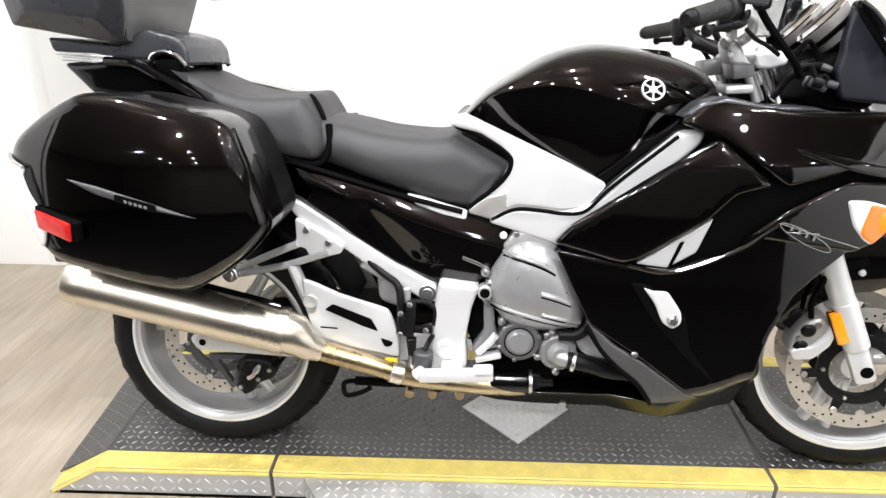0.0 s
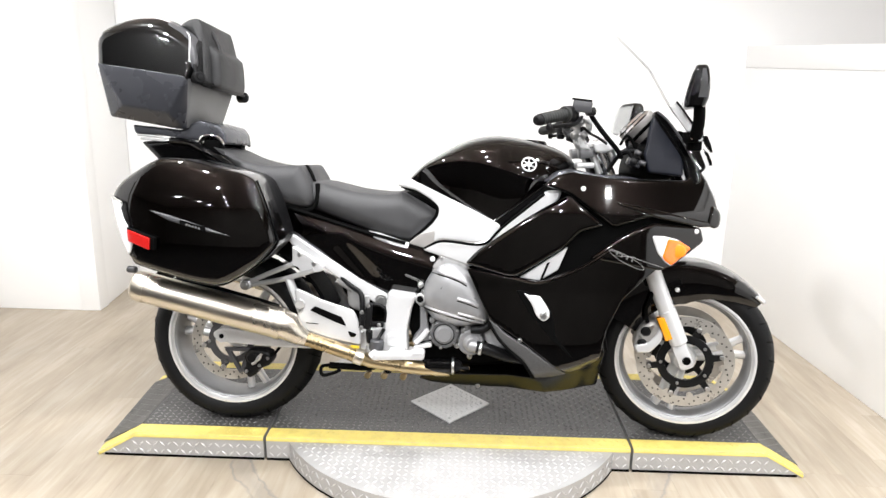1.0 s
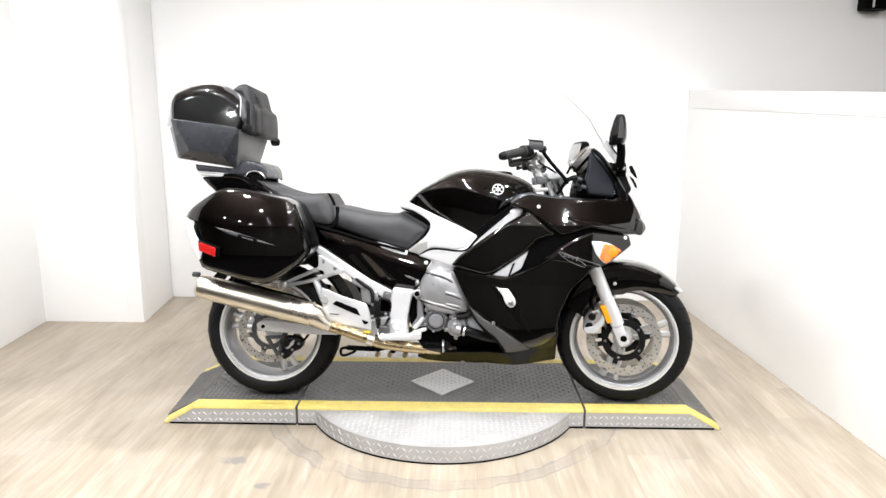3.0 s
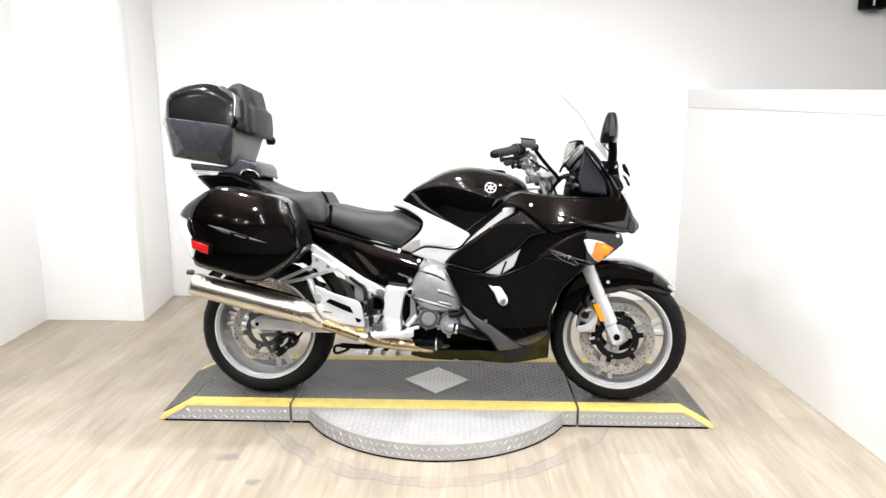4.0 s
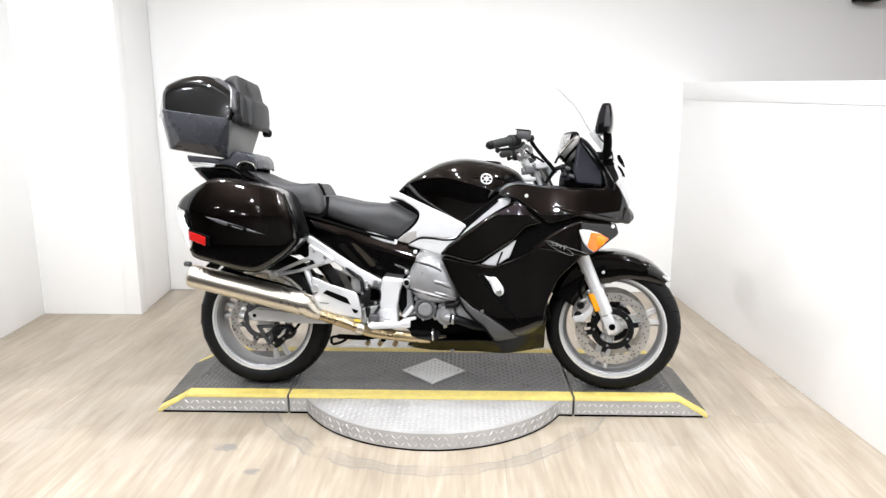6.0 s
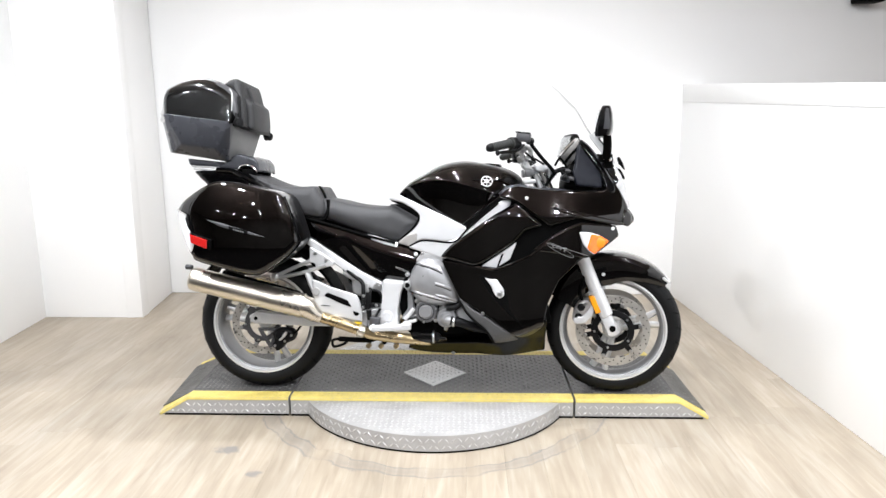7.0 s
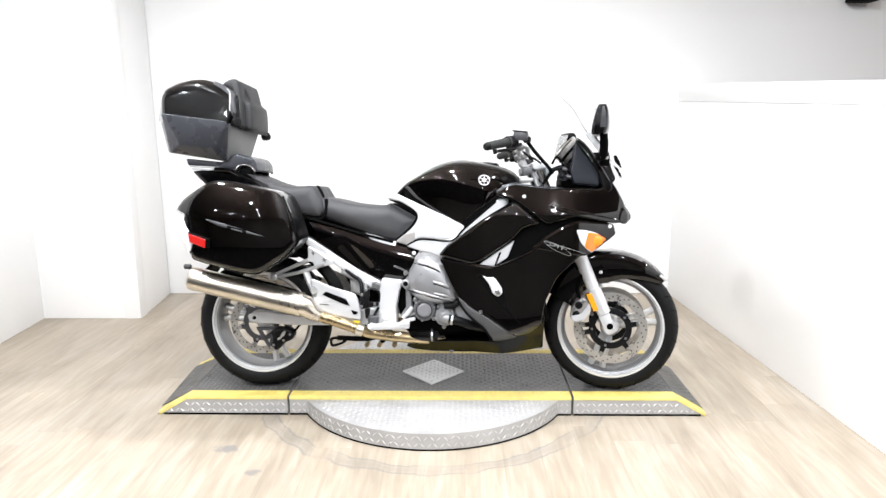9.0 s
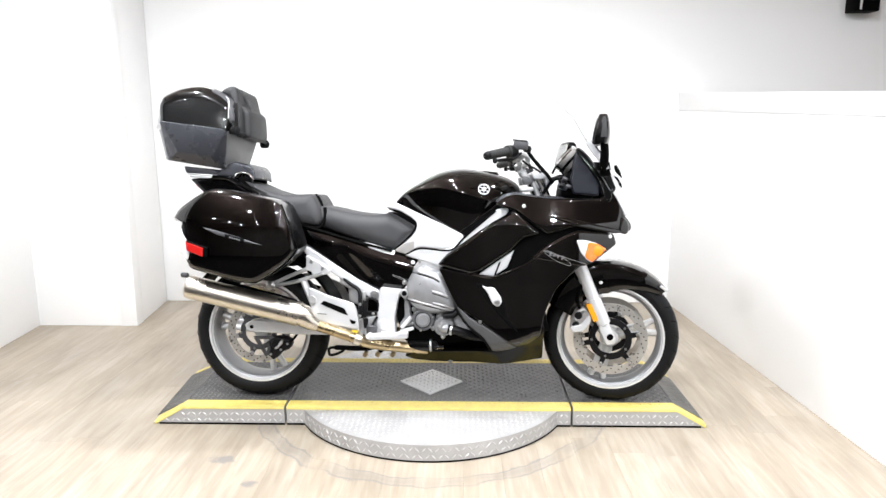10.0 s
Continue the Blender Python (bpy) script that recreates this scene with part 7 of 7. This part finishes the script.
def fender():
    bm = bmesh.new()
    rows = []
    for k in range(41):
        t = k / 40
        a = radians(44 + (150 - 44) * t)
        R = 0.333 + 0.012 * math.sin(math.pi * t) - 0.010 * (1 - t) ** 3
        drop = (0.018 + 0.105 * min(1, t * 2.1) ** 0.8) if t < 0.75 else 0.123
        W = 0.082 * min(1, 0.35 + 3.5 * t) ** 0.5
        prof = []
        for j in range(13):
            u = -1 + 2 * j / 12
            if abs(u) > 0.55:
                q = (abs(u) - 0.55) / 0.45
                prof.append((R - 0.012 - drop * q, math.copysign(W, u)))
            else:
                v = u / 0.55
                prof.append((R - 0.012 * v * v * abs(v), W * v * (1 - 0.06 * (1 - abs(v)))))
        rows.append([(r * math.cos(a), y, r * math.sin(a)) for r, y in prof])
    out = [[bm.verts.new(p) for p in row] for row in rows]
    inn = [[bm.verts.new((p[0] * 0.988, p[1] * 0.96, p[2] * 0.988)) for p in row] for row in rows]
    for L in (out, inn):
        for A, B in zip(L, L[1:]):
            for a, b, c, d in zip(A, A[1:], B[1:], B):
                bm.faces.new((a, b, c, d))
    for i in range(40):
        for j in (0, 12):
            bm.faces.new((out[i][j], out[i + 1][j], inn[i + 1][j], inn[i][j]))
    for i in (0, 40):
        for j in range(12):
            bm.faces.new((out[i][j], out[i][j + 1], inn[i][j + 1], inn[i][j]))
    return bm


guard = part("front_fender", fender(), PAINT, bike, "glossy black front fender", 55, at=STEER @ Matrix.Translation((FX, 0, FZ)))
bm = bmesh.new()
for s in (-1, 1):
    tube(bm, [(0.318 * math.cos(radians(a)), s * y, 0.318 * math.sin(radians(a))) for a, y in ((44, 0.05), (46, 0.06), (50, 0.07))], 0.006, 8)
tube(bm, [(0.322 * math.cos(radians(43.5)), y, 0.322 * math.sin(radians(43.5))) for y in (-0.05, -0.02, 0.02, 0.05)], 0.005, 8)
part("fender_tip", bm, SILVER, guard, "bright fender tip")

bm = slab([(0.437, 1.016), (0.470, 1.022), (0.508, 1.019), (0.512, 0.994), (0.480, 0.984), (0.447, 0.986)], flat(0.140), 0.008, 0.010, 0.014)
yoke = part("triple_clamp", bm, SILVER, bike, "silver cast triple clamp")
for s in (-1, 1):
    part("clamp_block", box(bmesh.new(), (0.424, s * 0.105, 0.984), (0.044, 0.07, 0.036), 0.005, Matrix.Rotation(radians(-9), 3, "Y")), ALLOYDARK, yoke, "dark grey cast block")
    part("clamp_foot", box(bmesh.new(), (0.422, s * 0.10, 0.943), (0.056, 0.07, 0.018), 0.005, Matrix.Rotation(radians(-3), 3, "Y")), ALLOY, yoke)
    part("fork_top", cyl(bmesh.new(), (0.506, s * 0.105, 0.912), (0.470, s * 0.105, 0.990), 0.0195, None, 24, 0.002), CHROME, yoke, "bright fork tube top")
    part("fork_top_guard", cyl(bmesh.new(), (0.474, s * 0.098, 0.915), (0.444, s * 0.098, 0.982), 0.010, None, 16, 0.002), ALLOY, yoke)
    part("fork_cap", cyl(bmesh.new(), (0.473, s * 0.105, 1.015), (0.468, s * 0.105, 1.030), 0.019, 0.016, 24, 0.003), BOLT, yoke)
    if s > 0:
        continue
    bm = panel([(0.378, 1.040), (0.408, 1.040), (0.428, 1.002), (0.440, 0.992), (0.400, 0.992), (0.388, 1.004)], flat(0.145), 0.045, 0.008, 0.010, 0.010, s)
    riser = part("bar_riser", bm, ALLOY, yoke, "silver cast handlebar riser")
    part("riser_loop", tube(bmesh.new(), [(0.388, s * 0.150, 1.044), (0.384, s * 0.160, 1.070), (0.398, s * 0.165, 1.086), (0.420, s * 0.165, 1.076), (0.420, s * 0.160, 1.052), (0.404, s * 0.150, 1.036)], 0.0105, 12, 5), ALLOY, riser, "curved silver clamp")
    bolts([(0.410, s * 0.160, 1.040), (0.392, s * 0.145, 1.012)], riser, "riser_bolt", None, 0.0075, 0.005, s)
for s in (-1, 1):
    bm = bmesh.new()
    lean_in = 0.0 if s < 0 else 0.075
    pts = [(0.462 + lean_in, s * 0.112, 0.99), (0.455 + lean_in, s * 0.125, 1.06), (0.445, s * 0.160, 1.108), (0.430, s * 0.22, 1.130), (0.408, s * 0.272, 1.128)]
    tube(bm, pts[3 if s < 0 else 0:], 0.0125, 12)
    if s > 0:
        tube(bm, [(0.475 + lean_in, s * 0.112, 0.975), (0.462 + lean_in, s * 0.118, 1.03), (0.452 + lean_in * 0.8, s * 0.135, 1.075), (0.444, s * 0.16, 1.10)], 0.023, 14, 5, 0.016)
    hb = part("handlebar", bm, SILVERDULL if s < 0 else SATIN, bike, "cast handlebar riser", at=STEER @ Matrix.Translation((-0.032, 0, -0.014) if s < 0 else (-0.07, -0.03, -0.066)))
    a, b = Vector((0.408, s * 0.27, 1.128)), Vector((0.342, s * 0.362, 1.112))
    bm = bmesh.new()
    tube(bm, [a.lerp(b, k / 40) for k in range(41)], 0.0175, 18, 0, 0.0165)
    for k, v in enumerate(bm.verts):
        if (k // 18) % 4 < 2:
            q = a.lerp(b, min(1, (k // 18) / 40))
            v.co = q + (v.co - q) * 1.06
    part("grip", bm, GRIP, hb, "ribbed dark rubber grip")
    d = (b - a).normalized()
    bm = cyl(bmesh.new(), a - d * 0.008, a + d * 0.004, 0.024, None, 20, 0.002)
    part("grip_flange", bm, GRIP, hb)
    bm = cyl(bmesh.new(), b, b + d * 0.02, 0.0175, 0.0145, 20, 0.004)
    part("bar_end", bm, SATIN, hb, "grey bar-end weight")
    bm = bmesh.new()
    box(bm, (0.422, s * 0.242, 1.128), (0.045, 0.05, 0.05), 0.012, Matrix.Rotation(radians(s * 35), 3, "Z"))
    box(bm, (0.415, s * 0.25, 1.10), (0.03, 0.035, 0.03), 0.008)
    part("switch_housing", bm, SATIN, hb, "black switch housing")
    if s < 0:
        bm = bmesh.new()
        box(bm, (0.458, s * 0.235, 1.152), (0.058, 0.048, 0.036), 0.006, Matrix.Rotation(radians(6), 3, "Y"))
        tank_r = part("fluid_reservoir", bm, CASEGREY, hb, "square dark grey fluid reservoir")
        bm = box(bmesh.new(), (0.456, s * 0.235, 1.171), (0.060, 0.05, 0.006), 0.002, Matrix.Rotation(radians(6), 3, "Y"))
        part("reservoir_lid", bm, SATIN, tank_r)
        bm = cyl(bmesh.new(), (0.47, s * 0.22, 1.135), (0.495, s * 0.205, 1.138), 0.013, None, 14, 0.003)
        part("reservoir_neck", bm, SATIN, tank_r)
    bm = bmesh.new()
    tube(bm, [(0.455, s * 0.225, 1.118), (0.44, s * 0.29, 1.10), (0.405, s * 0.335, 1.096), (0.372, s * 0.368, 1.092)], 0.0095, 10, 5, 0.008, 0.6)
    cyl(bm, (0.374, s * 0.366, 1.092), (0.365, s * 0.374, 1.091), 0.0115, None, 12, 0.003)
    part("brake_lever", bm, SATIN, hb, "dark hand lever")
    for path, r in () if s < 0 else (([(0.485, s * 0.21, 1.135), (0.505, s * 0.19, 1.10), (0.535, s * 0.16, 1.05), (0.57, s * 0.12, 0.99), (0.60, s * 0.1, 0.94)], 0.0085),
                    ([(0.45, s * 0.20, 1.105), (0.48, s * 0.17, 1.09), (0.53, s * 0.14, 1.045), (0.58, s * 0.11, 0.985)], 0.006),
                    ([(0.44, s * 0.21, 1.11), (0.47, s * 0.16, 1.075), (0.50, s * 0.13, 1.03), (0.55, s * 0.1, 0.97)], 0.0055)):
        part("control_cable", tube(bmesh.new(), path, r, 10), DEEP, hb, "black control cable")
    for p, q, r in () if s > 0 else (((0.44, s * 0.20, 1.112),(0.436, s * 0.212, 1.120), 0.013), ((0.452, s * 0.17, 1.10), (0.448, s * 0.195, 1.112), 0.015), ((0.43, s * 0.205, 1.105), (0.425, s * 0.212, 1.085), 0.012), ((0.445, s * 0.15, 1.065), (0.43, s * 0.165, 1.06), 0.013)):
        part("clamp_fitting", cyl(bmesh.new(), p, q, r, None, 14, 0.003), BOLT, hb, "steel clamp fitting")
for path, r, shade, words in (
        ([(0.416, -0.205, 1.112), (0.424, -0.195, 1.094), (0.450, -0.190, 1.060), (0.482, -0.185, 1.024), (0.510, -0.175, 0.995), (0.528, -0.160, 0.970)], 0.0078, DEEP, "thick black control cable"),
        ([(0.400, -0.195, 1.060), (0.425, -0.180, 1.042), (0.452, -0.170, 1.030), (0.480, -0.165, 1.012)], 0.0045, SATIN, "black control cable"),
        ([(0.520, -0.15, 0.985), (0.548, -0.15, 0.992), (0.566, -0.145, 0.968), (0.585, -0.14, 0.975), (0.600, -0.135, 0.950)], 0.006, SATIN, "looped black wiring"),
        ([(0.530, -0.12, 1.010), (0.548, -0.125, 1.040), (0.570, -0.12, 1.020), (0.590, -0.115, 0.975)], 0.005, DEEP, "looped black wiring")):
    part("control_cable", tube(bmesh.new(), path, r, 10), shade, bike, words)
for x, z, r in ((0.560, 0.962, 0.012), (0.588, 0.958, 0.009), (0.572, 0.990, 0.008)):
    part("wiring_plug", cyl(bmesh.new(), (x, -0.150, z), (x + 0.018, -0.158, z - 0.006), r, r * 0.85, 14, 0.002), CASEGREY if r < 0.01 else SATIN, bike, "grey wiring plug")
bm = bmesh.new()
cyl(bm, Vector((0.60, 0, 0.70)), Vector((0.47, 0, 0.98)), 0.035, None, 24)
part("steering_stem", bm, SATIN, bike, "black steering head")
bm = slab([(0.40, 0.90), (0.55, 0.92), (0.66, 0.86), (0.60, 0.62), (0.45, 0.55), (0.38, 0.70)], flat(0.10), 0.02, 0.03, 0.05)
part("airbox", bm, DEEP, bike, "dull black air box behind the cowl")
bm = bmesh.new()
box(bm, (0.47, 0, 0.48), (0.05, 0.30, 0.30), 0.01, Matrix.Rotation(radians(-12), 3, "Y"))
part("radiator", bm, DEEP, bike, "black radiator")


# ---- floor planks ----
def plank_mesh(w, l):
    bm = bmesh.new()
    box(bm, (0, 0, -0.005), (w - 0.0001, l - 0.0001, 0.01), 0)
    for v in bm.verts:
        if v.co.z > -0.001:
            v.co.x *= 1 - 0.0003 / w
            v.co.y *= 1 - 0.0003 / l
    me = finish(bm, "plank")
    me.materials.append(PLANK)
    return me


PW, PL = 0.152, 1.22
FAR_END, NEAR_END = 1.885, -1.0
full = plank_mesh(PW, PL)
rng = random.Random(4)
for i in range(-18, 12):
    x = (i + 0.5) * PW
    if not -2.70 < x < 1.85:
        rng.random()
        continue
    hi = FAR_END
    lo = FAR_END - PL * (0.15 + 0.85 * rng.random())
    while hi > NEAR_END + 0.02:
        lo = max(lo, NEAR_END)
        ob = new("plank", full if abs(hi - lo - PL) < 1e-4 else plank_mesh(PW, hi - lo))
        ob.parent = floor
        ob.matrix_basis = pose(x, (lo + hi) / 2, FLOOR)
        hi, lo = lo, lo - PL
# This carpet is added out of view so that glossy paint reflects black.
rest = bmesh.new()
box(rest, (-0.5, -5.02, FLOOR - 0.006), (11.0, 8.04, 0.016), 0)
tagged(part("carpet", rest, DARKFLOOR), "unseen floor beyond the oak planks, kept dark for black reflections", "carpet", kind="structure")
